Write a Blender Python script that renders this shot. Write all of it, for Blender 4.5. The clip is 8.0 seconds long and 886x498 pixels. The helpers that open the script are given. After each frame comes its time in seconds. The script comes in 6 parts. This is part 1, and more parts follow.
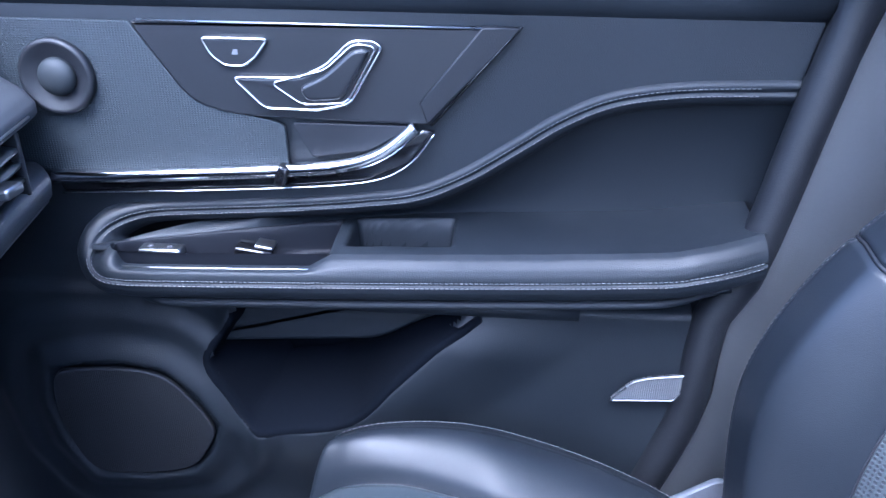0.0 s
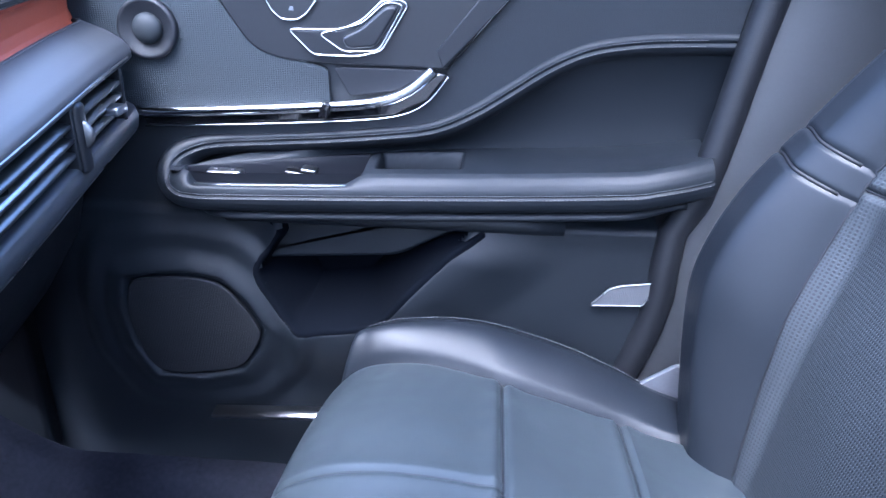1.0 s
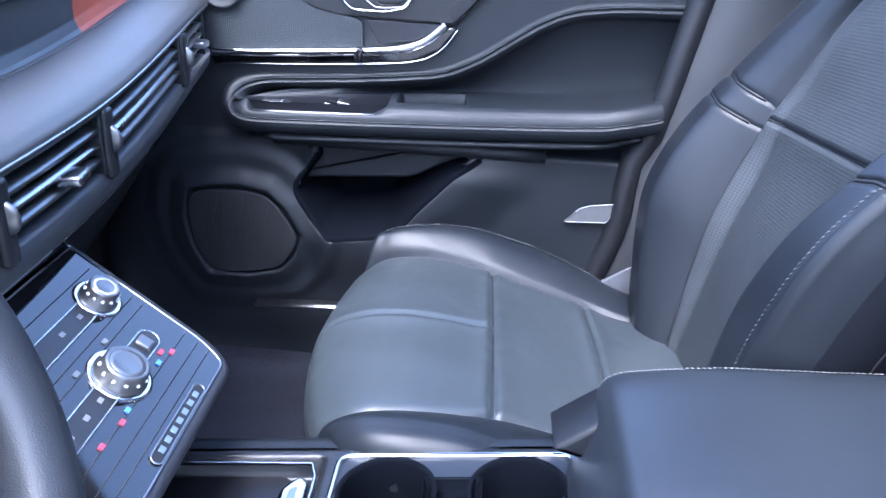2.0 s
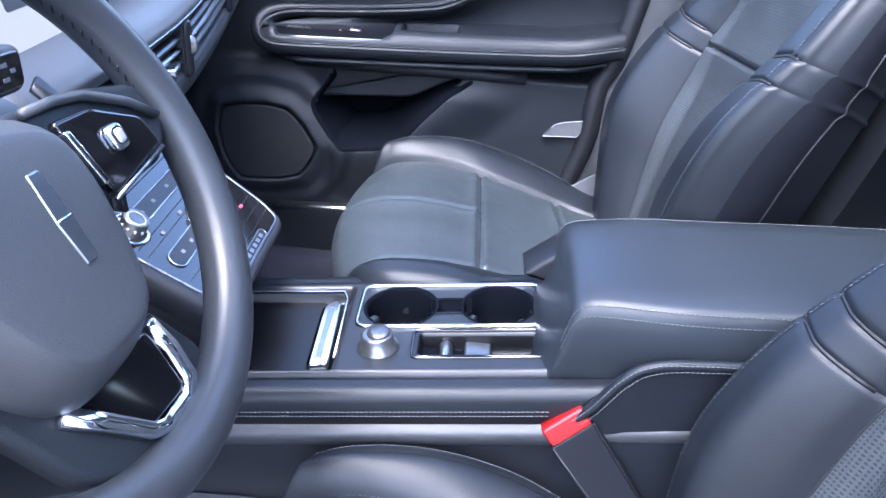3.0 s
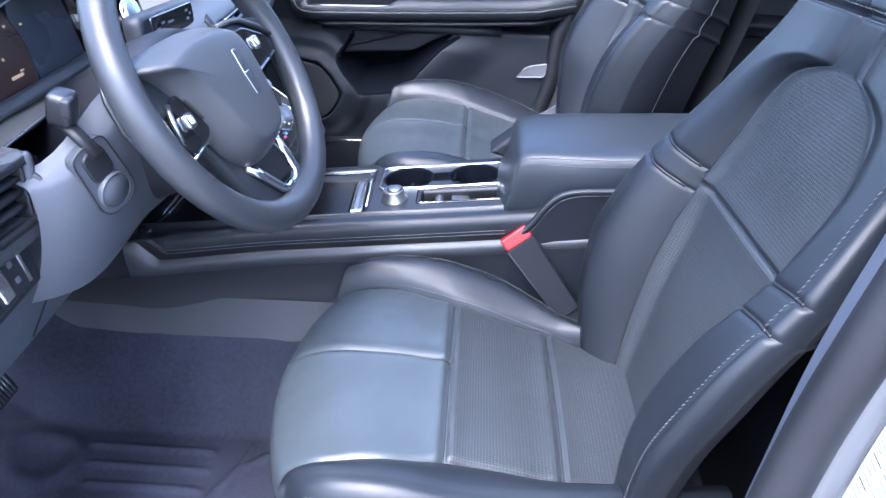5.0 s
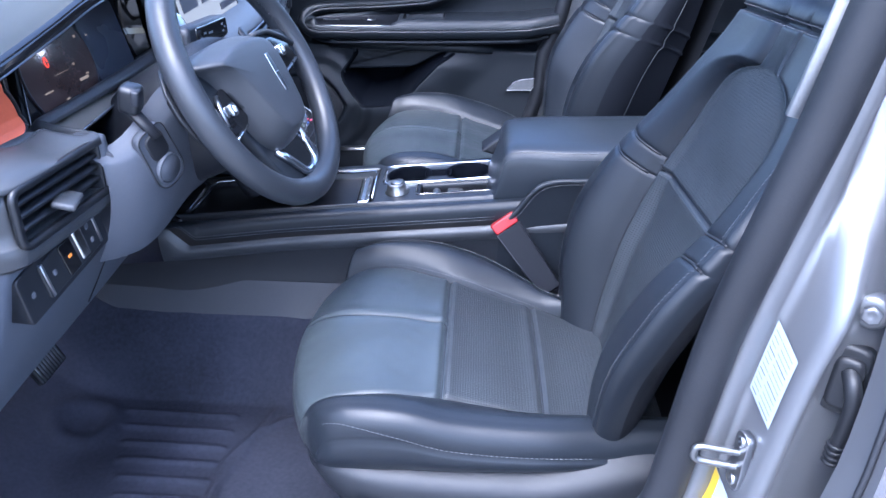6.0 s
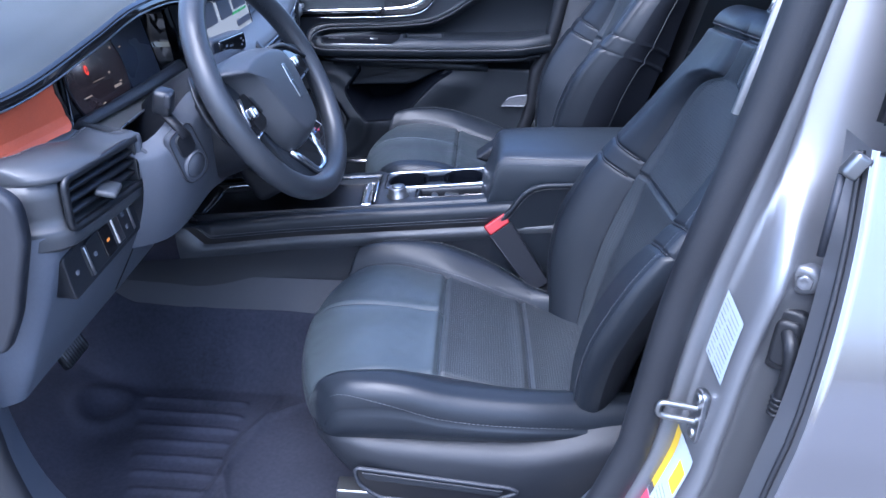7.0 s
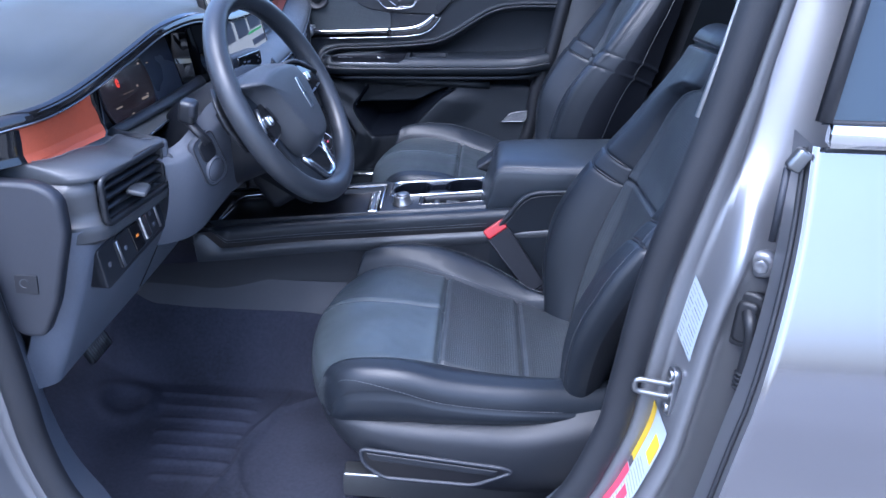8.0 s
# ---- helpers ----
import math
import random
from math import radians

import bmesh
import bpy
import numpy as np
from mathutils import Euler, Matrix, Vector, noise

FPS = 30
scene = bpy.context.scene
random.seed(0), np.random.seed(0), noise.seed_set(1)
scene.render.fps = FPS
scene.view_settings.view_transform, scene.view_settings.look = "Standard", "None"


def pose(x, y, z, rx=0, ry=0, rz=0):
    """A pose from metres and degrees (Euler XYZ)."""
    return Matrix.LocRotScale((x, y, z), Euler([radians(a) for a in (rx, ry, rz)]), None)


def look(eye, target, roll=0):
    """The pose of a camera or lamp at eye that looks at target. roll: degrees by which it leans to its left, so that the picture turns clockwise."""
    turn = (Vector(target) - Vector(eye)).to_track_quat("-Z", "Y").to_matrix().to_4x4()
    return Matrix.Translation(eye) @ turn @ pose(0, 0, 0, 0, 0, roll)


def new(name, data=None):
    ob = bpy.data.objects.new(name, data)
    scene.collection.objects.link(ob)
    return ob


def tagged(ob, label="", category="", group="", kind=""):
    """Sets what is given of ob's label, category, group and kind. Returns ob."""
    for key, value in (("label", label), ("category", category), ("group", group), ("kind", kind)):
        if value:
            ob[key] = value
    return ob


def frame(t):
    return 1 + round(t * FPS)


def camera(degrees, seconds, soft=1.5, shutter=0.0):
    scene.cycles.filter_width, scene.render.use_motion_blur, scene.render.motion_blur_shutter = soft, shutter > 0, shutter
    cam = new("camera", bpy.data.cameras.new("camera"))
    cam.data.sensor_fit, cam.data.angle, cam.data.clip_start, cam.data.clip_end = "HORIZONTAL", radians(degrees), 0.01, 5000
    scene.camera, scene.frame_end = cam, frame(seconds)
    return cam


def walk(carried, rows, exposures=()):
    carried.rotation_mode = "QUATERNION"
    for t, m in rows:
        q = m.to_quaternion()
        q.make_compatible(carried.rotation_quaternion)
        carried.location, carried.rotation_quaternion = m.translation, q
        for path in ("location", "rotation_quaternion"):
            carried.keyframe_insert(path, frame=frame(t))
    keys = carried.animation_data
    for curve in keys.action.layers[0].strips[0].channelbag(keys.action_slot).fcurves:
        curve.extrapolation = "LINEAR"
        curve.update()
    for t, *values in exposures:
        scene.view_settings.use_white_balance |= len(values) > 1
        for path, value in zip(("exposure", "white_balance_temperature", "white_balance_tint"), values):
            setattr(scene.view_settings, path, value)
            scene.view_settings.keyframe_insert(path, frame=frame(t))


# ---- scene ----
cam = camera(60.0, 8.0)
PATH = [
    (0, (-0.044, 0.023, 1.313), (-0.156, 1.811, 0.424), 0.8),
    (0.5, (-0.041, -0.082, 1.309), (-0.151, 1.719, 0.445), 0.9),
    (1, (-0.043, -0.198, 1.283), (-0.155, 1.613, 0.441), 1.3),
    (2.5, (-0.055, -0.623, 1.284), (-0.1, 1.165, 0.39), 4.5),
    (3, (-0.054, -0.744, 1.31), (-0.081, 1.006, 0.342), 4.7),
    (3.5, (-0.04, -0.874, 1.336), (-0.07, 0.844, 0.312), 4.1),
    (4, (-0.011, -1.001, 1.357), (-0.057, 0.709, 0.321), 3.1),
    (4.5, (-0.007, -1.113, 1.372), (-0.065, 0.602, 0.346), 2.5),
    (5.8, (0.003, -1.376, 1.398), (-0.048, 0.378, 0.438), 2.1),
    (6, (0.004, -1.407, 1.402), (-0.047, 0.354, 0.455), 2.1),
    (6.5, (0.002, -1.471, 1.406), (-0.045, 0.304, 0.485), 2.4),
    (7, (0.01, -1.529, 1.414), (-0.037, 0.259, 0.519), 2.5),
    (7.5, (0.022, -1.578, 1.42), (-0.035, 0.222, 0.548), 2.5),
    (8, (0.029, -1.631, 1.424), (-0.043, 0.179, 0.578), 2.2),
]
walk(cam, [(t, look(eye, target, roll)) for t, eye, target, roll in PATH], [(0, 3.3, 4650, 14), (1.2, 3.35, 4900, 14), (2.5, 3.35, 5250, 14), (4.5, 3.40, 5350, 14), (6.5, 2.72, 4900, 14), (8, 2.36, 4900, 14)])

# ---- light ----
world = bpy.data.worlds.new("sky")
scene.world = world
world.use_nodes = True
_sky = world.node_tree.nodes.new("ShaderNodeTexSky")
_sky.sky_type, _sky.sun_disc = "NISHITA", False
_sky.dust_density, _sky.air_density = 5.0, 1.0
_sky.sun_elevation, _sky.sun_rotation = radians(62), radians(200)
_bg = world.node_tree.nodes["Background"]
_bg.inputs["Strength"].default_value = 0.15
world.node_tree.links.new(_sky.outputs["Color"], _bg.inputs["Color"])
sun = new("sun", bpy.data.lights.new("sun", "SUN"))
sun.data.energy, sun.data.angle, sun.data.color = 0.5, radians(35), (1.0, 0.97, 0.93)
sun.matrix_world = look((0, 0, 8), (0.5, 1.4, 5.2))


# ---- materials ----
def mat(name, base, rough=0.5, metal=0.0, noise_scale=40.0, vary=0.25, bump=0.0, bump_scale=600.0, coat=0.0, spec=0.5, kind="noise", second=None, even=False):
    """A node material with colour variation at two scales and fine relief. Lengths in metres."""
    m = bpy.data.materials.new(name)
    m.use_nodes = True
    nt = m.node_tree
    N, L = nt.nodes, nt.links
    b = N["Principled BSDF"]
    b.inputs["Metallic"].default_value = metal
    b.inputs["Coat Weight"].default_value = coat
    b.inputs["Coat Roughness"].default_value = 0.05
    b.inputs["Specular IOR Level"].default_value = spec
    tc = N.new("ShaderNodeTexCoord")
    big = N.new("ShaderNodeTexNoise")
    big.inputs["Scale"].default_value = noise_scale * 0.2
    big.inputs["Detail"].default_value = 3
    fine = N.new("ShaderNodeTexNoise")
    fine.inputs["Scale"].default_value = noise_scale * 6
    fine.inputs["Detail"].default_value = 4
    for n in (big, fine):
        L.new(tc.outputs["Object"], n.inputs["Vector"])
    add = N.new("ShaderNodeMath")
    add.operation = "MULTIPLY_ADD"
    L.new(fine.outputs["Fac"], add.inputs[0])
    add.inputs[1].default_value = 0.45
    L.new(big.outputs["Fac"], add.inputs[2])
    ramp = N.new("ShaderNodeMapRange")
    ramp.inputs["From Min"].default_value, ramp.inputs["From Max"].default_value = 0.4, 1.05
    ramp.inputs["To Min"].default_value, ramp.inputs["To Max"].default_value = 1 - vary, 1 + vary
    L.new(add.outputs[0], ramp.inputs["Value"])
    col = N.new("ShaderNodeVectorMath")
    col.operation = "SCALE"
    col.inputs[0].default_value = base
    L.new(ramp.outputs["Result"], col.inputs["Scale"])
    L.new(col.outputs["Vector"], b.inputs["Base Color"])
    rr = N.new("ShaderNodeMapRange")
    rr.inputs["From Min"].default_value, rr.inputs["From Max"].default_value = 0.3, 0.8
    rr.inputs["To Min"].default_value, rr.inputs["To Max"].default_value = max(0.0, rough * 0.85), min(1.0, rough * 1.15)
    L.new(big.outputs["Fac"], rr.inputs["Value"])
    if even:
        b.inputs["Roughness"].default_value = rough
        big.inputs["Scale"].default_value = 1.5
        fine.inputs["Scale"].default_value = 2500
    else:
        L.new(rr.outputs["Result"], b.inputs["Roughness"])
    if bump:
        bp = N.new("ShaderNodeBump")
        bp.inputs["Distance"].default_value = 0.001
        bp.inputs["Strength"].default_value = bump
        if kind == "leather":
            t = N.new("ShaderNodeTexVoronoi")
            t.feature = "SMOOTH_F1"
            t.inputs["Scale"].default_value = bump_scale
            L.new(tc.outputs["Object"], t.inputs["Vector"])
            L.new(t.outputs["Distance"], bp.inputs["Height"])
        elif kind == "dots":
            t = N.new("ShaderNodeTexVoronoi")
            t.voronoi_dimensions = "2D"
            t.inputs["Randomness"].default_value = 0.0
            t.inputs["Scale"].default_value = bump_scale
            rot = N.new("ShaderNodeMapping")
            rot.inputs["Scale"].default_value = (0.8, 1.0, 1.0)
            L.new(tc.outputs["UV"], rot.inputs["Vector"])
            L.new(rot.outputs["Vector"], t.inputs["Vector"])
            dot = N.new("ShaderNodeMapRange")
            dot.inputs["From Min"].default_value, dot.inputs["From Max"].default_value = 0.24, 0.38
            L.new(t.outputs["Distance"], dot.inputs["Value"])
            L.new(dot.outputs["Result"], bp.inputs["Height"])
            mix = N.new("ShaderNodeMix")
            mix.data_type = "RGBA"
            mix.inputs["A"].default_value = (*(second or tuple(c * 0.5 for c in base)), 1)
            L.new(dot.outputs["Result"], mix.inputs["Factor"])
            L.new(col.outputs["Vector"], mix.inputs["B"])
            L.new(mix.outputs["Result"], b.inputs["Base Color"])
        else:
            t = N.new("ShaderNodeTexNoise")
            t.inputs["Scale"].default_value = bump_scale
            t.inputs["Detail"].default_value = 3
            L.new(tc.outputs["Object"], t.inputs["Vector"])
            L.new(t.outputs["Fac"], bp.inputs["Height"])
        L.new(bp.outputs["Normal"], b.inputs["Normal"])
    return m


def glow(name, colour, strength):
    m = bpy.data.materials.new(name)
    m.use_nodes = True
    b = m.node_tree.nodes["Principled BSDF"]
    b.inputs["Base Color"].default_value = (*[c * 0.2 for c in colour], 1)
    b.inputs["Emission Color"].default_value = (*colour, 1)
    b.inputs["Emission Strength"].default_value = strength
    b.inputs["Roughness"].default_value = 0.2
    return m


LEATHER = mat("black_leather", (0.0120, 0.0146, 0.0190), 0.36, vary=0.10, spec=0.30, bump=0.16, bump_scale=1300, kind="leather")
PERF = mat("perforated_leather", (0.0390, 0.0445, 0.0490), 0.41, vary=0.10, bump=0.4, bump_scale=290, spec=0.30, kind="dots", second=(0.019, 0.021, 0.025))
# smooth seat leather with the sky's sheen put into a paler base
SHEEN = mat("sheen_smooth_leather", (0.0385, 0.0470, 0.0530), 0.33, vary=0.14, noise_scale=14, spec=0.42, bump=0.14, bump_scale=1300, kind="leather")
# black leather again, lightened for the sky reflected on the lid's top
LID = mat("armrest_leather", (0.0190, 0.0235, 0.0300), 0.34, vary=0.12, noise_scale=14, spec=0.40, bump=0.14, bump_scale=1300, kind="leather")
# darker and rougher than the seat leather, for the side panels
SEAT_SIDE = mat("matt_black_side", (0.0065, 0.0078, 0.0115), 0.58, vary=0.12, spec=0.22, bump=0.2, bump_scale=1200, kind="leather")
VINYL = mat("soft_black_vinyl", (0.0074, 0.0103, 0.0145), 0.56, vary=0.18, bump=0.3, bump_scale=1100, kind="leather")
PLASTIC = mat("grained_black_plastic", (0.0075, 0.009, 0.0125), 0.52, vary=0.2, bump=0.35, bump_scale=1400)
GREY_PLASTIC = mat("dark_grey_plastic", (0.018, 0.020, 0.026), 0.5, vary=0.2, bump=0.35, bump_scale=1400)
# one grey plastic in two tones: lightened here, darkened on the brighter-lit column
TRIM_GREY = mat("lightened_grey_plastic", (0.096, 0.107, 0.132), 0.5, vary=0.15, bump=0.3, bump_scale=1400)
COLUMN = mat("darkened_grey_plastic", (0.056, 0.062, 0.076), 0.5, vary=0.15, bump=0.3, bump_scale=1400)
RIM = mat("polished_wheel_leather", (0.026, 0.029, 0.034), 0.34, vary=0.10, spec=0.5, bump=0.12, bump_scale=1300, kind="leather")
BUCKLE = mat("buckle_plastic", (0.0055, 0.0065, 0.010), 0.6, vary=0.15, spec=0.25)
# paler base imitates the sheen on hub, dash pads and rail lip
COVER = mat("lightened_vinyl", (0.042, 0.045, 0.050), 0.42, vary=0.12, bump=0.2, bump_scale=1200, kind="leather")
DARK_SILVER = mat("dark_silver_trim", (0.20, 0.205, 0.21), 0.36, 0.9, vary=0.08)
SATIN = mat("satin_dark_trim", (0.013, 0.0145, 0.0175), 0.36, vary=0.12, bump=0.05, bump_scale=900)
GLOSS = mat("piano_black", (0.006, 0.006, 0.007), 0.06, vary=0.1, coat=0.6)
INKY = mat("black_satin_tray", (0.0045, 0.0045, 0.0055), 0.33, vary=0.15)
CHROME = mat("chrome", (0.75, 0.76, 0.78), 0.09, 1.0, vary=0.05)
SATIN_METAL = mat("satin_metal", (0.42, 0.43, 0.45), 0.3, 1.0, vary=0.08, bump=0.03, bump_scale=2000)
PAINT = mat("silver_blue_paint", (0.265, 0.265, 0.29), 0.17, 0.95, vary=0.04, coat=1.0, even=True)
# near-black base stands in for the shade inside pockets and wells
SHADE_BLACK = mat("recess_shade", (0.0036, 0.0046, 0.0072), 0.95, vary=0.15, spec=0.03)
JAMB = mat("unpolished_silver_paint", (0.165, 0.170, 0.183), 0.38, 0.6, vary=0.05, coat=0.3, even=True)
DASH_TOP = mat("soft_grey_dash_skin", (0.046, 0.050, 0.047), 0.52, spec=0.28, vary=0.10, bump=0.2, bump_scale=1200, kind="leather")
RUBBER = mat("black_rubber", (0.008, 0.009, 0.012), 0.55, vary=0.2, bump=0.2, bump_scale=500)
CARPET = mat("black_carpet", (0.0245, 0.0265, 0.0375), 0.95, noise_scale=22, vary=0.6, bump=1.0, bump_scale=900, spec=0.1)
CLOTH = mat("speaker_cloth", (0.022, 0.030, 0.037), 0.7, vary=0.15, bump=0.9, bump_scale=420, kind="dots")
ORANGE = mat("burnt_orange_leather", (0.47, 0.095, 0.040), 0.5, vary=0.18, bump=0.3, bump_scale=900, kind="leather")
RED = mat("red_plastic", (0.36, 0.012, 0.014), 0.35, vary=0.1)
THREAD = mat("grey_thread", (0.115, 0.118, 0.125), 0.7, vary=0.2)
LENS = mat("clear_ribbed_lens", (0.12, 0.125, 0.135), 0.2, vary=0.1, bump=0.5, bump_scale=500, kind="dots")
CRYSTAL = mat("clear_crystal", (0.7, 0.72, 0.75), 0.06, 0.6, vary=0.2)
WHITE_PAPER = mat("white_label_paper", (0.30, 0.345, 0.375), 0.5, vary=0.06)
FAINT = mat("faint_print", (0.15, 0.16, 0.18), 0.6, vary=0.1)
PRINT = mat("dark_print", (0.05, 0.05, 0.06), 0.6, vary=0.1)
YELLOW = mat("yellow_label", (0.5, 0.34, 0.02), 0.45, vary=0.08)
LABEL_RED = mat("red_label", (0.45, 0.05, 0.09), 0.45, vary=0.08)
ICON_BLUE = mat("blue_icon", (0.08, 0.2, 0.6), 0.4)
MARK = mat("white_marking", (0.62, 0.62, 0.64), 0.5, vary=0.05)
ASPHALT = mat("grey_concrete", (0.17, 0.168, 0.16), 0.9, vary=0.3, noise_scale=3, bump=0.6, bump_scale=60)
SCREEN = glow("lit_screen", (0.60, 0.58, 0.54), 0.10)
GLASS = bpy.data.materials.new("dark_tinted_glass")
GLASS.use_nodes = True
_g = GLASS.node_tree.nodes["Principled BSDF"]
_g.inputs["Base Color"].default_value, _g.inputs["Roughness"].default_value = (0.02, 0.03, 0.04, 1), 0.03
CLEAR = bpy.data.materials.new("clear_glass")
CLEAR.use_nodes = True
_g = CLEAR.node_tree.nodes["Principled BSDF"]
_g.inputs["Transmission Weight"].default_value, _g.inputs["Roughness"].default_value = 1.0, 0.0
_g.inputs["IOR"].default_value = 1.05


# ---- building helpers ----
OFFSET = {}


def thing(name, label, category, at=(0, 0, 0), group="", kind=""):
    ob = new(name)
    ob.empty_display_size = 0.05
    ob.location = at
    OFFSET[ob.name] = Vector(at)
    return tagged(ob, label, category, group, kind)


def part(name, data, material, parent, label=""):
    """Links a mesh (or bmesh) as one part under a thing or part; its points are in world metres."""
    if isinstance(data, bmesh.types.BMesh):
        me = bpy.data.meshes.new(name)
        data.to_mesh(me)
        data.free()
        data = me
    ob = new(name, data)
    if not data.materials:
        data.materials.append(material)
    if parent:
        ob.parent = parent
        if parent.name in OFFSET:
            ob.matrix_parent_inverse = Matrix.Translation(-OFFSET[parent.name])
    return tagged(ob, label)


def solo(name, data, material, label, category, group="", kind=""):
    return tagged(part(name, data, material, None), label, category, group, kind)


def mesh(verts, faces, smooth=True, uvs=None):
    me = bpy.data.meshes.new("m")
    me.from_pydata([tuple(v) for v in verts], [], faces)
    if smooth:
        me.polygons.foreach_set("use_smooth", [True] * len(me.polygons))
    if uvs is not None:
        lay = me.uv_layers.new(name="UVMap")
        for lp in me.loops:
            lay.data[lp.index].uv = uvs[lp.vertex_index]
    return me


def sheets(fn, us, vs, key=None, uv=None, flip=False):
    """A surface fn(u, v) over the two lists, as meshes by key(u, v) of each face's middle."""
    nu, nv = len(us), len(vs)
    P = [[fn(u, v) for v in vs] for u in us]
    groups = {}
    for i in range(nu - 1):
        for j in range(nv - 1):
            k = key((us[i] + us[i + 1]) / 2, (vs[j] + vs[j + 1]) / 2) if key else 0
            if k is not None:
                groups.setdefault(k, []).append((i, j))
    out = {}
    for k, cells in groups.items():
        idx, V, UV, Fs = {}, [], [], []

        def at(i, j):
            if (i, j) not in idx:
                idx[i, j] = len(V)
                V.append(P[i][j])
                UV.append(uv(us[i], vs[j]) if uv else (us[i], vs[j]))
            return idx[i, j]
        for i, j in cells:
            f = (at(i, j), at(i + 1, j), at(i + 1, j + 1), at(i, j + 1))
            Fs.append(f[::-1] if flip else f)
        out[k] = mesh(V, Fs, True, UV)
    return out


def sheet(fn, us, vs, flip=False, uv=None):
    return sheets(fn, us, vs, None, uv, flip)[0]


def span(a, b, n):
    return [a + (b - a) * i / n for i in range(n + 1)]


def lerp_table(table, x):
    """Smooth interpolation in rows of (x, value)."""
    if x <= table[0][0]:
        return table[0][1]
    n = len(table)
    for i in range(n - 1):
        (a, va), (b, vb) = table[i], table[i + 1]
        if x <= b:
            pa, pb = table[max(0, i - 1)], table[min(n - 1, i + 2)]
            ma, mb = (vb - pa[1]) / (b - pa[0]), (pb[1] - va) / (pb[0] - a)
            w, k = b - a, (x - a) / (b - a)
            return va * (2 * k ** 3 - 3 * k * k + 1) + ma * w * (k ** 3 - 2 * k * k + k) + vb * (3 * k * k - 2 * k ** 3) + mb * w * (k ** 3 - k * k)
    return table[-1][1]


def step(e0, e1, x):
    k = min(1.0, max(0.0, (x - e0) / (e1 - e0)))
    return k * k * (3 - 2 * k)


def hump(d, w):
    return math.exp(-(d / w) ** 2)


def spline(pts, n=8, closed=False):
    """Catmull-Rom through points of any dimension."""
    P = [Vector(p) for p in pts]
    m = len(P)
    out = []
    for i in range(m if closed else m - 1):
        if closed:
            a, b, c, d = P[(i - 1) % m], P[i], P[(i + 1) % m], P[(i + 2) % m]
        else:
            a, b, c, d = P[max(0, i - 1)], P[i], P[i + 1], P[min(m - 1, i + 2)]
        for k in range(n):
            t = k / n
            out.append(0.5 * (2 * b + (c - a) * t + (2 * a - 5 * b + 4 * c - d) * t * t + (3 * b - a - 3 * c + d) * t ** 3))
    if not closed:
        out.append(P[-1])
    return out


def rounded(poly, r, n=5):
    """A polygon in 2D with rounded corners; r a number or one for each corner."""
    m = len(poly)
    out = []
    for i in range(m):
        p, a, b = Vector(poly[i]), Vector(poly[i - 1]), Vector(poly[(i + 1) % m])
        rr = r[i] if isinstance(r, (list, tuple)) else r
        da, db = (a - p), (b - p)
        k = min(rr, da.length * 0.48, db.length * 0.48)
        s, e = p + da.normalized() * k, p + db.normalized() * k
        for j in range(n + 1):
            t = j / n
            out.append(tuple(s * (1 - t) ** 2 + p * 2 * t * (1 - t) + e * t * t))
    return out


def inset(poly, d):
    """A 2D polygon moved inwards by d (it runs counter-clockwise)."""
    m = len(poly)
    out = []
    for i in range(m):
        a, p, b = Vector(poly[i - 1]), Vector(poly[i]), Vector(poly[(i + 1) % m])
        e1, e2 = (p - a), (b - p)
        if e1.length < 1e-9 or e2.length < 1e-9:
            e1 = e2 = b - a
        n1, n2 = Vector((-e1.y, e1.x)).normalized(), Vector((-e2.y, e2.x)).normalized()
        n = n1 + n2
        n = n / max(0.5, n.length_squared / 2) if n.length > 1e-6 else n1
        out.append(tuple(p + n * d))
    return out


def ccw(poly):
    s = sum(poly[i - 1][0] * poly[i][1] - poly[i][0] * poly[i - 1][1] for i in range(len(poly)))
    return list(poly) if s > 0 else list(poly)[::-1]


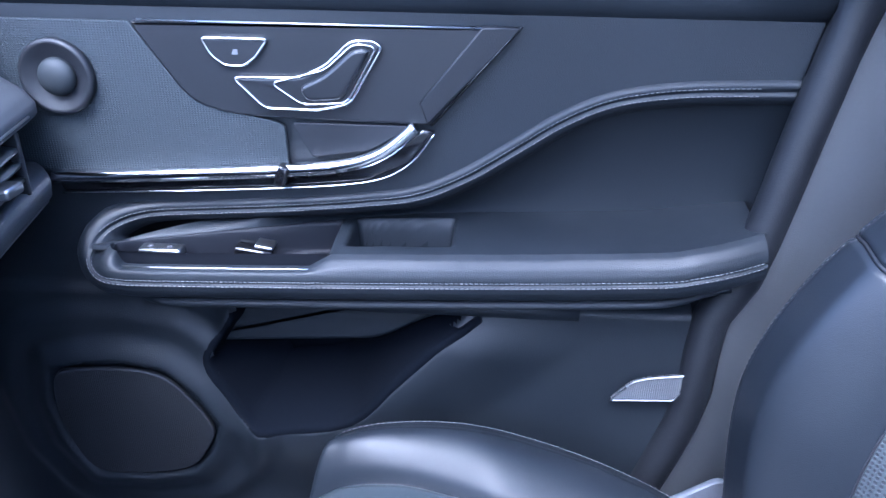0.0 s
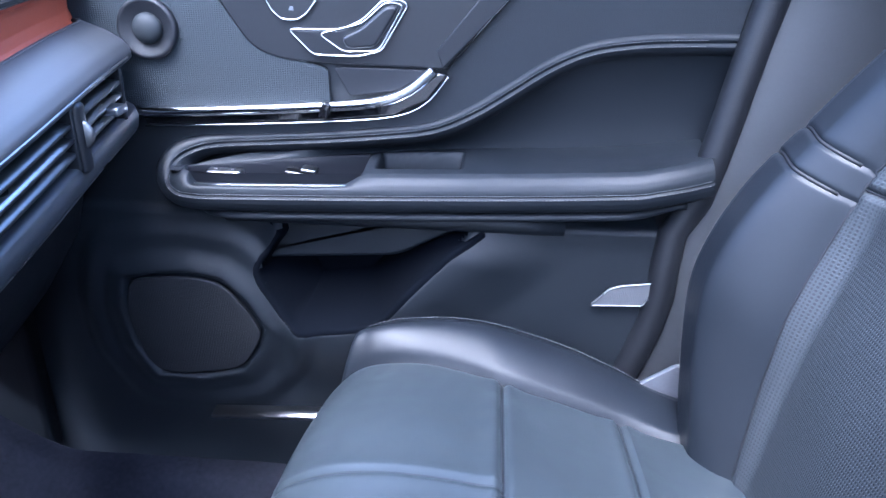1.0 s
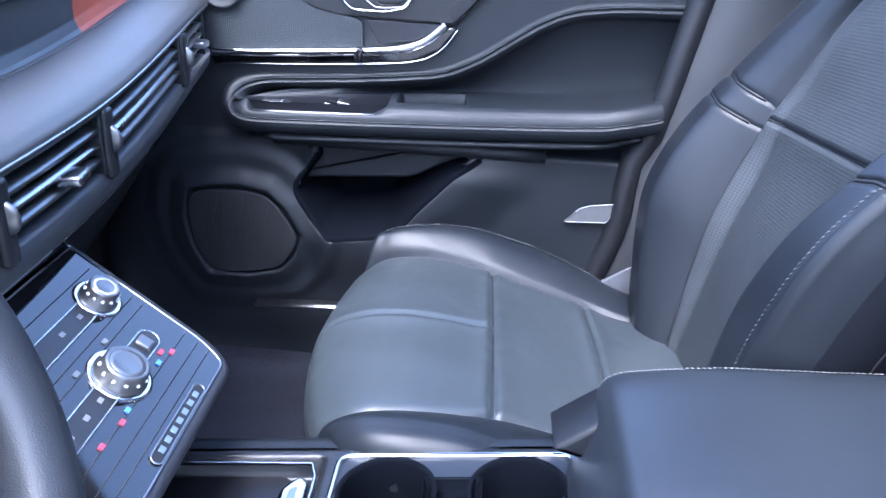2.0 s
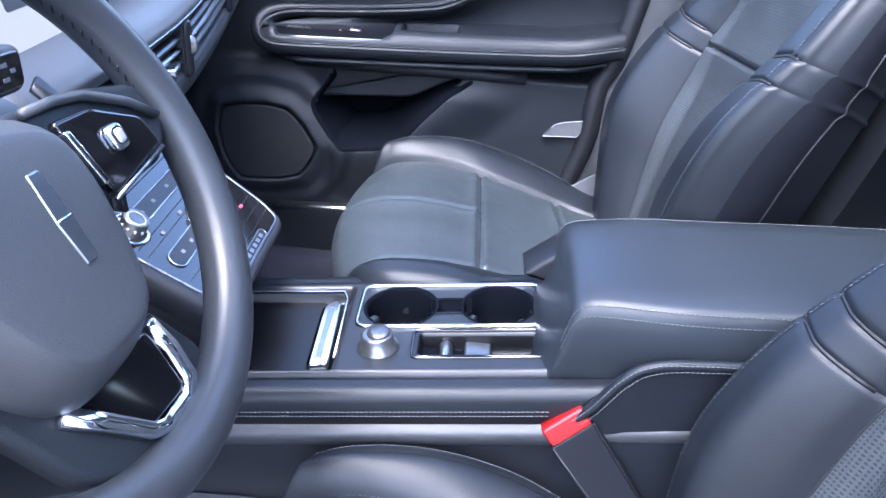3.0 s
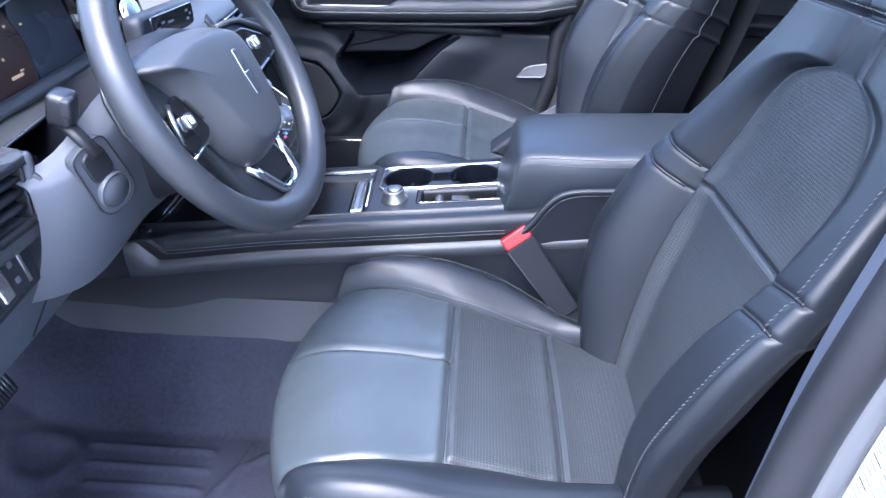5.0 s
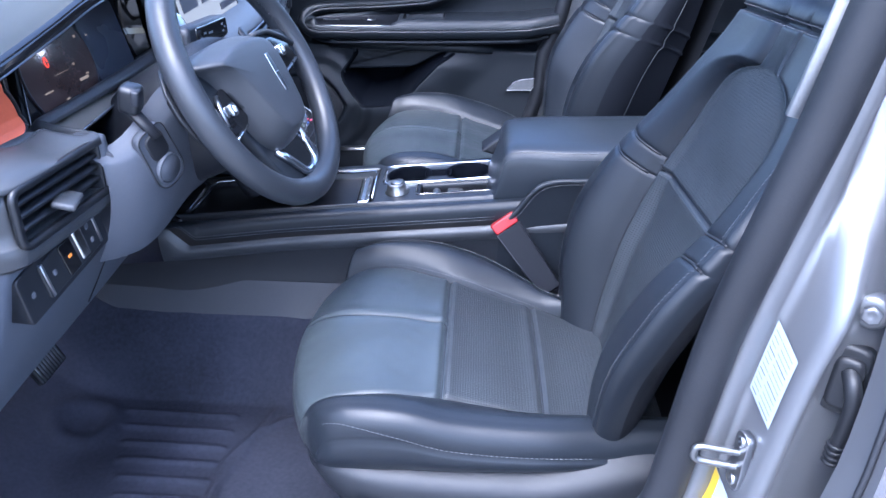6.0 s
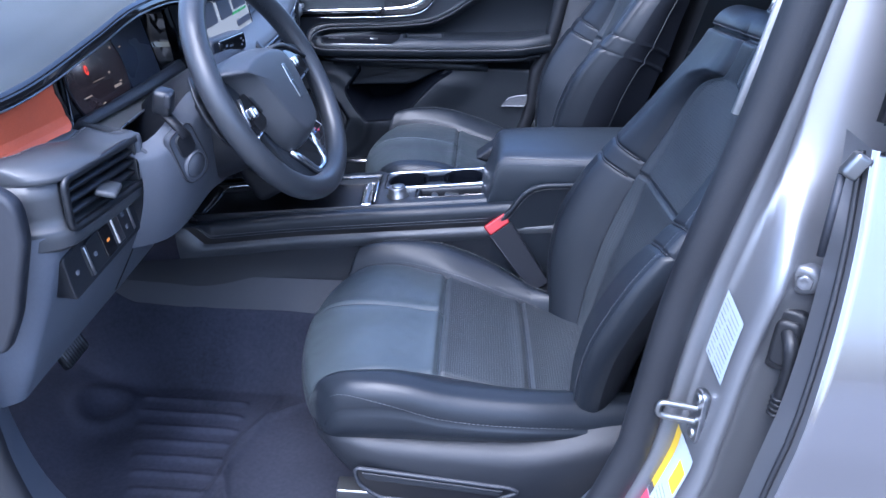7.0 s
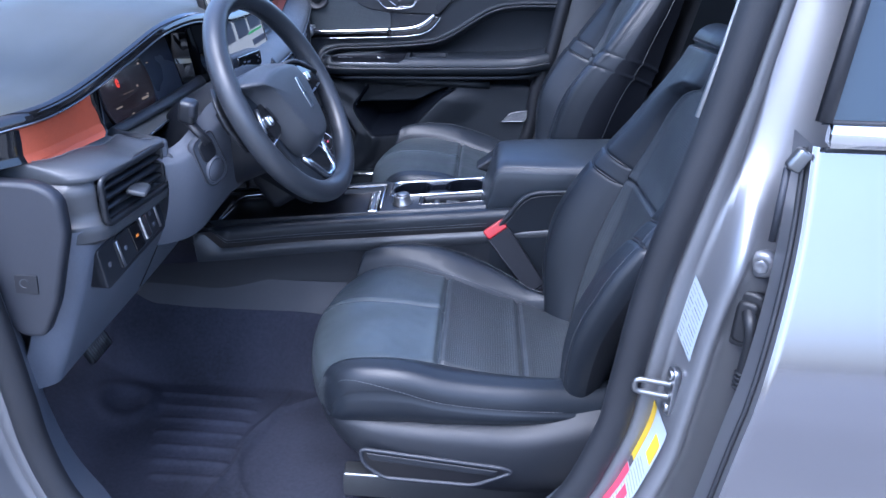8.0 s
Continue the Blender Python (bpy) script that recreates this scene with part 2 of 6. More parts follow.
def pad(poly, to3, height, r=0.002, base=0.0, steps=3, dome=0.0):
    """A plate with rounded edges on a 2D outline; to3(a, b, h) lays it into the world."""
    poly = ccw(poly)
    rings = [(0.0, base), (0.0, height - r)]
    rings += [(r * (1 - math.cos(a)), height - r + r * math.sin(a)) for a in [math.pi / 2 * i / steps for i in range(1, steps + 1)]]
    V, Fs, n = [], [], len(poly)
    for d, h in rings:
        V += [to3(a, b, h) for a, b in (inset(poly, d) if d else poly)]
    for k in range(len(rings) - 1):
        for i in range(n):
            j = (i + 1) % n
            Fs.append((k * n + i, k * n + j, (k + 1) * n + j, (k + 1) * n + i))
    last = (len(rings) - 1) * n
    if dome:
        c = Vector((sum(p[0] for p in poly) / n, sum(p[1] for p in poly) / n))
        top = inset(poly, rings[-1][0])
        for f, h in ((0.7, 0.5), (0.35, 0.88)):
            V += [to3(c.x + (a - c.x) * f, c.y + (b - c.y) * f, height + dome * h) for a, b in top]
            k = len(V) // n - 2
            for i in range(n):
                j = (i + 1) % n
                Fs.append((k * n + i, k * n + j, (k + 1) * n + j, (k + 1) * n + i))
        V.append(to3(c.x, c.y, height + dome))
        k = (len(V) - 1) // n - 1
        Fs += [(k * n + i, k * n + (i + 1) % n, len(V) - 1) for i in range(n)]
    else:
        Fs.append(tuple(range(last, last + n)))
    Fs.append(tuple(range(n - 1, -1, -1)))
    me = mesh(V, Fs, True)
    me.polygons[len(me.polygons) - 1].use_smooth = False
    if not dome:
        me.polygons[len(me.polygons) - 2].use_smooth = False
    lay = me.uv_layers.new(name="UVMap")
    flat = [p for _ in range(len(V) // n + 1) for p in poly]
    for lp in me.loops:
        lay.data[lp.index].uv = flat[lp.vertex_index % n]
    bm = bmesh.new()
    bm.from_mesh(me)
    bmesh.ops.recalc_face_normals(bm, faces=bm.faces)
    bm.to_mesh(me)
    bm.free()
    return me


def frame_of(o, ax, ay):
    """A mapping (a, b, h) to the world from an origin and two directions; h goes along their cross product."""
    o, ax, ay = Vector(o), Vector(ax).normalized(), Vector(ay)
    ay = (ay - ax * ay.dot(ax)).normalized()
    n = ax.cross(ay)
    return lambda a, b, h=0.0: tuple(o + ax * a + ay * b + n * h)


def sweep(pts, profile, up=(0, 0, 1), closed=False, caps=True):
    """A 2D profile (side, up) carried along points."""
    P = [Vector(p) for p in pts]
    m, n = len(P), len(profile)
    V, Fs = [], []
    up = Vector(up)
    for i in range(m):
        d = (P[(i + 1) % m] - P[i - 1]) if closed else (P[min(m - 1, i + 1)] - P[max(0, i - 1)])
        d.normalize()
        s = d.cross(up)
        s.normalize()
        u = s.cross(d)
        V += [P[i] + s * a + u * b for a, b in profile]
    for i in range(m if closed else m - 1):
        k = (i + 1) % m
        for j in range(n):
            l = (j + 1) % n
            Fs.append((i * n + j, i * n + l, k * n + l, k * n + j))
    if caps and not closed:
        Fs += [tuple(range(n - 1, -1, -1)), tuple(range((m - 1) * n, m * n))]
    me = mesh(V, Fs)
    bm = bmesh.new()
    bm.from_mesh(me)
    bmesh.ops.recalc_face_normals(bm, faces=bm.faces)
    bm.to_mesh(me)
    bm.free()
    return me


def circle(r, n=10, squash=1.0):
    return [(r * math.cos(2 * math.pi * i / n), r * squash * math.sin(2 * math.pi * i / n)) for i in range(n)]


def tube(pts, r, n=8, closed=False, up=(0, 0, 1)):
    return sweep(pts, circle(r, n), up, closed)


def lathe(o, axis, side, profile, n=32, close=True):
    """A turned part: profile rows of (radius, height) about an axis through o."""
    o, ax = Vector(o), Vector(axis).normalized()
    s = Vector(side)
    s = (s - ax * s.dot(ax)).normalized()
    t = ax.cross(s)
    V, Fs = [], []
    m = len(profile)
    for r, h in profile:
        V += [o + ax * h + (s * math.cos(2 * math.pi * i / n) + t * math.sin(2 * math.pi * i / n)) * r for i in range(n)]
    for k in range(m - 1):
        for i in range(n):
            j = (i + 1) % n
            Fs.append((k * n + i, k * n + j, (k + 1) * n + j, (k + 1) * n + i))
    if close:
        Fs += [tuple(range(n - 1, -1, -1)), tuple(range((m - 1) * n, m * n))]
    me = mesh(V, Fs)
    bm = bmesh.new()
    bm.from_mesh(me)
    bmesh.ops.recalc_face_normals(bm, faces=bm.faces)
    bm.to_mesh(me)
    bm.free()
    return me


def block(centre, size, bevel=0.004, turn=None, segments=3):
    bm = bmesh.new()
    bmesh.ops.create_cube(bm, size=1.0)
    bmesh.ops.scale(bm, vec=size, verts=bm.verts)
    if bevel:
        bmesh.ops.bevel(bm, geom=bm.edges[:], offset=bevel, segments=segments, affect="EDGES", profile=0.5)
    m = Matrix.Translation(centre)
    if turn:
        m = m @ Euler([radians(a) for a in turn]).to_matrix().to_4x4()
    bm.transform(m)
    for f in bm.faces:
        f.smooth = True
    me = bpy.data.meshes.new("b")
    bm.to_mesh(me)
    bm.free()
    return me


def stitches(pts, normal, pitch=0.0050, length=0.0036, width=0.0009, slant=0.0):
    """A row of short threads along points; normal: the way out of the surface, or a function of the point."""
    P = [Vector(p) for p in pts]
    V, Fs = [], []
    carry = 0.0
    for a, b in zip(P, P[1:]):
        d = b - a
        L = d.length
        if L < 1e-7:
            continue
        d.normalize()
        nn = Vector(normal(a) if callable(normal) else normal).normalized()
        s = d.cross(nn)
        s.normalize()
        pos = carry
        while pos < L:
            c = a + d * pos
            dd = (d + s * slant).normalized() * length / 2
            k = len(V)
            for e in (-1, 1):
                for q, h in ((-1, 0), (1, 0), (0.5, 0.9), (-0.5, 0.9)):
                    V.append(c + dd * e * (1 if h == 0 else 0.75) + s * q * width / 2 + nn * h * width)
            Fs += [(k, k + 1, k + 2, k + 3), (k + 7, k + 6, k + 5, k + 4)]
            Fs += [(k + i, k + 4 + i, k + 4 + (i + 1) % 4, k + (i + 1) % 4) for i in range(4)]
            pos += pitch
        carry = pos - L
    return mesh(V, Fs, False)


# ---- ground ----
solo("ground", sheet(lambda u, v: (u, v, 0.0), [-400, -20, -5, 0, 5, 20, 400], [-400, -20, -5, 0, 5, 20, 400]), ASPHALT,
     "grey concrete ground under the car", "ground", kind="structure")


# ---- passenger door ----
DOOR_REAR = [(0.42, 0.10), (0.60, 0.13), (0.66, 0.15), (0.77, 0.18), (0.88, 0.185), (0.93, 0.21), (1.12, 0.245), (1.25, 0.27)]
CURVE = [(-0.52, 0.968), (-0.44, 0.971), (-0.25, 0.984), (-0.141, 1.0), (-0.064, 1.031), (0.0, 1.072), (0.055, 1.1), (0.12, 1.119), (0.18, 1.124), (0.28, 1.126)]
POCKET = [(-0.054, 0.882), (-0.098, 0.834), (-0.146, 0.781), (-0.179, 0.741), (-0.208, 0.722), (-0.251, 0.713), (-0.303, 0.711), (-0.332, 0.738), (-0.363, 0.789), (-0.346, 0.825), (-0.329, 0.851), (-0.318, 0.882)]
GRILLE = [(-0.549, 0.776), (-0.509, 0.786), (-0.461, 0.789), (-0.416, 0.781), (-0.385, 0.751), (-0.358, 0.704), (-0.37, 0.669), (-0.396, 0.637), (-0.452, 0.623), (-0.521, 0.623), (-0.549, 0.669), (-0.559, 0.727)]


def depth_in(poly, x, z):
    """Distance to a polygon's edge, positive inside."""
    inside, best = False, 1e9
    for (x1, z1), (x2, z2) in zip(poly, poly[1:] + poly[:1]):
        if (z1 > z) != (z2 > z) and x < (x2 - x1) * (z - z1) / (z2 - z1) + x1:
            inside = not inside
        dx, dz = x2 - x1, z2 - z1
        k = min(1, max(0, ((x - x1) * dx + (z - z1) * dz) / (dx * dx + dz * dz)))
        best = min(best, math.hypot(x - x1 - k * dx, z - z1 - k * dz))
    return best if inside else -best


def door_y(x, z):
    zc = lerp_table(CURVE, x)
    y = 0.768
    # the panel lies hidden behind the armrest and its bank
    y += 0.055 * step(0.880, 0.888, z) * step(zc - 0.003, zc - 0.009, z) * step(-0.452, -0.446, x)
    if z < 0.89:
        p = depth_in(POCKET, x, z)
        low = step(0.885, 0.872, z)
        y -= low * 0.010
        y -= low * 0.026 * step(-0.13, -0.012, p) * step(0.003, -0.006, p) * step(-0.36, -0.30, x) * step(0.90, 0.83, z + 0.25 * max(0, x + 0.1))
        if x < -0.25:
            g = depth_in(GRILLE, x, z)
            y -= low * 0.010 * step(-0.085, -0.055, g) * step(0.01, -0.004, p)
            y -= low * 0.012 * step(-0.040, -0.006, g) * step(0.01, -0.004, p) - low * 0.012 * step(-0.004, 0.001, g)
    y += 0.05 * step(-0.62, -0.80, x)
    return y


def door_at(x, z, h=0.0):
    return (x, door_y(x, z) - h, z)


pdoor = thing("door_1", "closed passenger front door with black leather and satin trim", "car door", (-0.2, 0.78, 0.45), kind="structure")
_zs = span(0.42, 0.58, 12) + span(0.584, 0.90, 84)[0:] + span(0.906, 1.20, 74)
_dx = lambda u, z: -0.80 + u * (lerp_table(DOOR_REAR, z) + 0.80)
part("door_panel", sheets(lambda u, z: door_at(_dx(u, z), z), span(0, 1, 250), _zs, lambda u, z: None if z < 0.882 and depth_in(POCKET, _dx(u, z), z) > 0 else 0)[0], VINYL, pdoor)
_pl = ccw([(p.x, p.y) for p in spline(POCKET, 5, True)])


def bin_pt(i, k):
    d, dy = ((-0.006, 0.0), (0.0, -0.0015), (0.003, 0.002), (0.005, 0.010), (0.012, 0.05), (0.040, 0.12))[int(k)]
    i = int(i) % len(_pl)
    x, z = _pl[i]
    a, b = _pl[i - 1], _pl[(i + 1) % len(_pl)]
    t = Vector((b[0] - a[0], b[1] - a[1])).normalized()
    return (x - t.y * d, min(0.864, door_y(x + t.y * 0.008, z - t.x * 0.008) + dy), z + t.x * d)


# pocket liner and back carry painted shade
pk_ = part("door_pocket", sheet(bin_pt, list(range(len(_pl) + 1)), [0, 1, 2, 3, 4, 5]), SHADE_BLACK, pdoor, "black map pocket in the door")
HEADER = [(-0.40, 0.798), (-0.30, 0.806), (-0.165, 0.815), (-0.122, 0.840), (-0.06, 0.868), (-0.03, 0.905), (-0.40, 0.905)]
part("pocket_back", mesh([(-0.40, 0.862, 0.66), (-0.03, 0.862, 0.66), (-0.03, 0.862, 0.90), (-0.40, 0.862, 0.90)], [(0, 1, 2, 3)], False), SHADE_BLACK, pk_)
part("pocket_header", pad(rounded(HEADER, [0.004, 0.02, 0.02, 0.02, 0.01, 0.004, 0.004]), lambda a, b, h=0.0: (a, 0.792 - h, b), 0.014, 0.006, -0.05), VINYL, pk_)
part("pocket_brow", sweep([(x, 0.757, 0.881) for x in span(-0.40, 0.06, 8)], [(0.013 * math.cos(a), 0.013 * math.sin(a)) for a in [2 * math.pi * i / 16 for i in range(16)]]), VINYL, pk_)
# outer shell, coloured black in place of the shade seen through gaps
part("door_shell", block((-0.25, 0.935, 0.80), (1.1, 0.08, 0.84), 0.02), RUBBER, pdoor, "outer door shell, black so the gaps stay dark")
# sill roll along the window
part("window_sill_pad", sweep([(x, 0.785, 1.213) for x in span(-0.85, 0.262, 12)], [(0.026 * math.cos(a), 0.030 * math.sin(a)) for a in [2 * math.pi * i / 24 for i in range(24)]]), VINYL, pdoor)
flat = lambda x, z, h=0.0: (x, 0.762 - h, z)
accent = rounded([(-0.396, 1.178), (-0.345, 1.10), (-0.30, 1.088), (-0.104, 1.084), (-0.02, 1.181)], [0.004, 0.05, 0.03, 0.006, 0.004])
part("accent_panel", pad(accent, flat, 0.006, 0.003), SATIN, pdoor, "smooth dark satin trim panel")
cloth = [(-0.80, 1.178), (-0.80, 1.019), (-0.484, 1.021), (-0.25, 1.036), (-0.252, 1.078)] + [(-0.262, 1.083), (-0.30, 1.0905), (-0.325, 1.095), (-0.347, 1.107), (-0.365, 1.13), (-0.398, 1.178)]
part("speaker_cloth", pad(cloth, flat, 0.004, 0.001), CLOTH, pdoor, "perforated dark grey cloth")
part("accent_edge", tube([flat(x, z, 0.005) for x, z in [(-0.019, 1.182), (-0.06, 1.135), (-0.103, 1.084)]], 0.0015, 6, up=(0, 1, 0)), GLOSS, pdoor)
part("accent_bar", pad([(-0.02, 1.181), (-0.056, 1.181), (-0.115, 1.107), (-0.107, 1.085)], flat, 0.008, 0.002), RUBBER, pdoor)
part("accent_line", tube([flat(x, 1.1795, 0.006) for x in (-0.39, -0.2, -0.02)], 0.0013, 6, up=(0, 1, 0)), SATIN_METAL, pdoor)
# tweeter
tw = part("tweeter", lathe((-0.476, 0.757, 1.123), (0, -1, 0), (1, 0, 0), [(0.038, 0), (0.038, 0.006), (0.036, 0.009), (0.0325, 0.008), (0.0225, 0.002), (0.018, 0.001)], 40), PLASTIC, pdoor, "round tweeter in a grey bezel")
part("dome", lathe((-0.476, 0.756, 1.123), (0, -1, 0), (1, 0, 0), [(0.019, 0.0), (0.019, 0.004), (0.017, 0.008), (0.012, 0.011), (0.006, 0.0125), (0.001, 0.013)], 32), CLOTH, tw, "perforated grey dome")
# seat switches
sw = part("seat_switch_panel", pad(rounded([(-0.298, 1.128), (-0.268, 1.098), (-0.215, 1.0975), (-0.183, 1.105), (-0.150, 1.16), (-0.158, 1.166), (-0.180, 1.166), (-0.205, 1.142), (-0.232, 1.129)], 0.008), flat, 0.011, 0.003), SATIN, pdoor)
part("seat_switch_rim", tube([flat(x, z, 0.0105) for x, z in rounded([(-0.298, 1.128), (-0.268, 1.098), (-0.215, 1.0975), (-0.183, 1.105), (-0.150, 1.16), (-0.158, 1.166), (-0.180, 1.166), (-0.205, 1.142), (-0.232, 1.129)], 0.008)], 0.0014, 6, True, (0, 1, 0)), CHROME, sw, "thin chrome rim")
part("backrest_switch", pad(rounded([(-0.225, 1.107), (-0.19, 1.110), (-0.159, 1.159), (-0.176, 1.160), (-0.206, 1.1335), (-0.232, 1.121)], 0.008), flat, 0.017, 0.004), SATIN, sw)
part("switch_rim", tube([flat(x, z, 0.0115) for x, z in rounded([(-0.23, 1.103), (-0.186, 1.106), (-0.155, 1.161), (-0.177, 1.1635), (-0.206, 1.1375), (-0.26, 1.1235)], 0.008)], 0.0012, 6, True, (0, 1, 0)), CHROME, sw, "thin chrome rim")
mem = rounded([(-0.325, 1.165), (-0.316, 1.148), (-0.304, 1.139), (-0.286, 1.139), (-0.274, 1.147), (-0.26, 1.165)], 0.005)
ms = part("memory_switch", pad(mem, flat, 0.010, 0.002), SATIN, pdoor)
part("switch_rim", tube([flat(x, z, 0.0095) for x, z in mem], 0.0014, 6, True, (0, 1, 0)), CHROME, ms, "thin chrome rim")
part("symbol", pad([(-0.296, 1.150), (-0.290, 1.150), (-0.290, 1.155), (-0.294, 1.155)], flat, 0.0106, 0.0002), FAINT, ms)
# chrome pull handle and strip
strip = spline([(-0.50, 1.0165), (-0.40, 1.022), (-0.26, 1.0325), (-0.19, 1.041), (-0.150, 1.056), (-0.118, 1.083)], 8)
hdl = part("chrome_strip", sweep([flat(p.x, p.y, 0.010) for p in strip], [(0.009, 0.002), (0.006, 0.007), (-0.004, 0.007), (-0.012, 0.0), (-0.004, -0.004), (0.006, -0.005)], up=(0, 0, 1)), CHROME, pdoor, "bright chrome pull handle strip")
part("gloss_strip", pad([(-0.50, 1.0135), (-0.495, 0.999), (-0.26, 1.014), (-0.17, 1.024), (-0.125, 1.045), (-0.10, 1.078), (-0.112, 1.080), (-0.150, 1.052), (-0.20, 1.036), (-0.26, 1.029)], flat, 0.008, 0.003), GLOSS, pdoor, "piano black strip under the handle")
part("strip_line", tube([flat(x, z, 0.008) for x, z in spline([(-0.497, 0.998), (-0.37, 1.005), (-0.26, 1.0125), (-0.17, 1.0225), (-0.127, 1.042), (-0.10, 1.076)], 6)], 0.0011, 6, up=(0, 1, 0)), CHROME, pdoor)
part("handle_cup", pad(rounded([(-0.245, 1.082), (-0.225, 1.046), (-0.165, 1.055), (-0.122, 1.082)], 0.006), flat, 0.003, 0.001), PLASTIC, pdoor, "recess behind the pull handle")
part("handle_clasp", block((-0.255, 0.748, 1.03), (0.012, 0.016, 0.022), 0.003, (0, 20, 0)), GLOSS, pdoor)


# armrest: a sewn roll runs along its lip, round its front end and back along the upper curve
ROLL = spline([(0.235, 0.966), (0.20, 0.961), (0.165, 0.956), (0.13, 0.951), (0.0, 0.943), (-0.2, 0.934), (-0.38, 0.9275), (-0.425, 0.9275), (-0.447, 0.933), (-0.4575, 0.9435), (-0.4555, 0.956), (-0.442, 0.966), (-0.41, 0.9735), (-0.34, 0.979), (-0.25, 0.986), (-0.177, 0.994), (-0.117, 1.004), (-0.066, 1.027), (-0.02, 1.057), (0.028, 1.089), (0.075, 1.110), (0.13, 1.120), (0.19, 1.124), (0.27, 1.126)], 8)
LIP = [(-0.0255, 0.7115), (-0.0225, 0.7025), (-0.016, 0.696), (-0.009, 0.693), (-0.003, 0.692), (0.0, 0.6945), (0.003, 0.692), (0.010, 0.6932), (0.019, 0.698), (0.025, 0.707), (0.028, 0.722), (0.028, 0.775)]
BROW = [(-0.019, 0.786), (-0.016, 0.779), (-0.0125, 0.7725), (-0.009, 0.7685), (-0.004, 0.7655), (0.0, 0.7680), (0.004, 0.7640), (0.007, 0.7640), (0.0095, 0.7655), (0.011, 0.7675), (0.012, 0.7695), (0.013, 0.785)]
_turn = min(range(len(ROLL)), key=lambda i: ROLL[i].x)


def roll_pt(i, j):
    i = max(0, min(len(ROLL) - 1, i))
    a, b = ROLL[max(0, int(i) - 1)], ROLL[min(len(ROLL) - 1, int(i) + 1)]
    p = ROLL[int(i)]
    t = (b - a).normalized()
    k = step(_turn - 18, _turn + 26, i)
    m = min(int(j), len(LIP) - 2)
    f = j - m
    o, y = [(LIP[m][c] * (1 - f) + LIP[m + 1][c] * f) * (1 - k) + (BROW[m][c] * (1 - f) + BROW[m + 1][c] * f) * k for c in (0, 1)]
    if i < _turn:
        o += max(0.0, -0.012 - o) * step(-0.432, -0.420, p.x) * step(-0.206, -0.216, p.x)
        y += 0.022 * max(0.0, (p.x - 0.13) / 0.10) ** 2
    return (p.x - t.y * o, y, p.y + t.x * o)


LIPZ = [(-0.46, 0.9535), (-0.38, 0.953), (-0.2, 0.9595), (0.0, 0.9685), (0.13, 0.9765), (0.165, 0.9815), (0.20, 0.9865), (0.235, 0.9915)]
BACK = [(-0.46, 0.722), (-0.43, 0.735), (-0.383, 0.752), (-0.30, 0.776), (-0.215, 0.797), (-0.15, 0.812), (-0.06, 0.818), (0.24, 0.818)]


def shelf_pt(x, v):
    y0 = 0.7112 + 0.022 * max(0.0, (x - 0.13) / 0.10) ** 2
    y = y0 + v * (lerp_table(BACK, x) - y0)
    z = lerp_table(LIPZ, x) + (0.002 - 0.006 * step(-0.15, 0.1, x)) * math.sin(math.pi * v)
    w1 = step(-0.437, -0.427, x) * step(-0.203, -0.210, x) * step(0.7115, 0.715, y) * step(0.0, -0.005, y - (lerp_table(BACK, x) - 0.003))
    w2 = step(-0.190, -0.183, x) * step(-0.078, -0.086, x) * step(0.800, 0.794, y) * step(0.728, 0.735, y)
    return (x, y, z - 0.036 * w1 - 0.05 * w2)


def bank_pt(x, v):
    """From the sewn brow down and back to the shelf."""
    zc = lerp_table([(p.x, p.y) for p in ROLL[_turn + 4::4]], x) - 0.017
    y1, z1 = lerp_table(BACK, x), lerp_table(LIPZ, x) - 0.001
    k = math.sin(v * math.pi / 2) ** 1.3
    y0 = 0.780 - 0.045 * step(-0.34, -0.45, x)
    return (x, y0 + (y1 - y0) * k, max(zc, z1) + (z1 - max(zc, z1)) * (1 - math.cos(v * math.pi / 2)) ** 0.8)


arm = part("armrest", sheet(roll_pt, list(range(len(ROLL))), span(0, len(LIP) - 1, 33)), VINYL, pdoor, "padded black leather armrest with a sewn roll")
# cup and switch well cells darkened; the cup's shade is in its colour
_am = sheets(shelf_pt, span(-0.455, -0.40, 22) + span(-0.398, -0.215, 50) + span(-0.213, -0.065, 60) + span(-0.06, 0.235, 30), span(0, 1, 60), lambda x, v: 1 if (-0.184 < x < -0.084 and 0.734 < shelf_pt(x, v)[1] < 0.796) or -0.436 < x < -0.206 else 0)
part("shelf", _am[0], VINYL, arm)
part("grab_cup", _am[1], BUCKLE, arm)
part("bank", sheet(bank_pt, span(-0.445, 0.262, 90), span(0, 1, 16), flip=True), VINYL, arm)
for j in (4.1, 6.0):
    part("stitching", stitches([Vector(roll_pt(i, j)) + Vector((0, -0.0006, 0)) for i in range(2, _turn - 2)], (0, -1, 0.1)), THREAD, arm, "grey contrast stitching")
    part("stitching", stitches([Vector(roll_pt(i, j)) + Vector((0, -0.0006, 0)) for i in range(_turn + 8, len(ROLL) - 6)], (0, -1, 0.1)), THREAD, arm, "grey contrast stitching")
part("under_roll", sweep([(p.x, 0.742 + 0.05 * step(-0.38, -0.44, p.x) + 0.02 * step(0.12, 0.2, p.x), p.y - 0.0345) for p in ROLL[6:_turn - 4]], [(0.034 * math.cos(a), 0.0105 * math.sin(a)) for a in [2 * math.pi * i / 20 for i in range(20)]]), VINYL, arm)
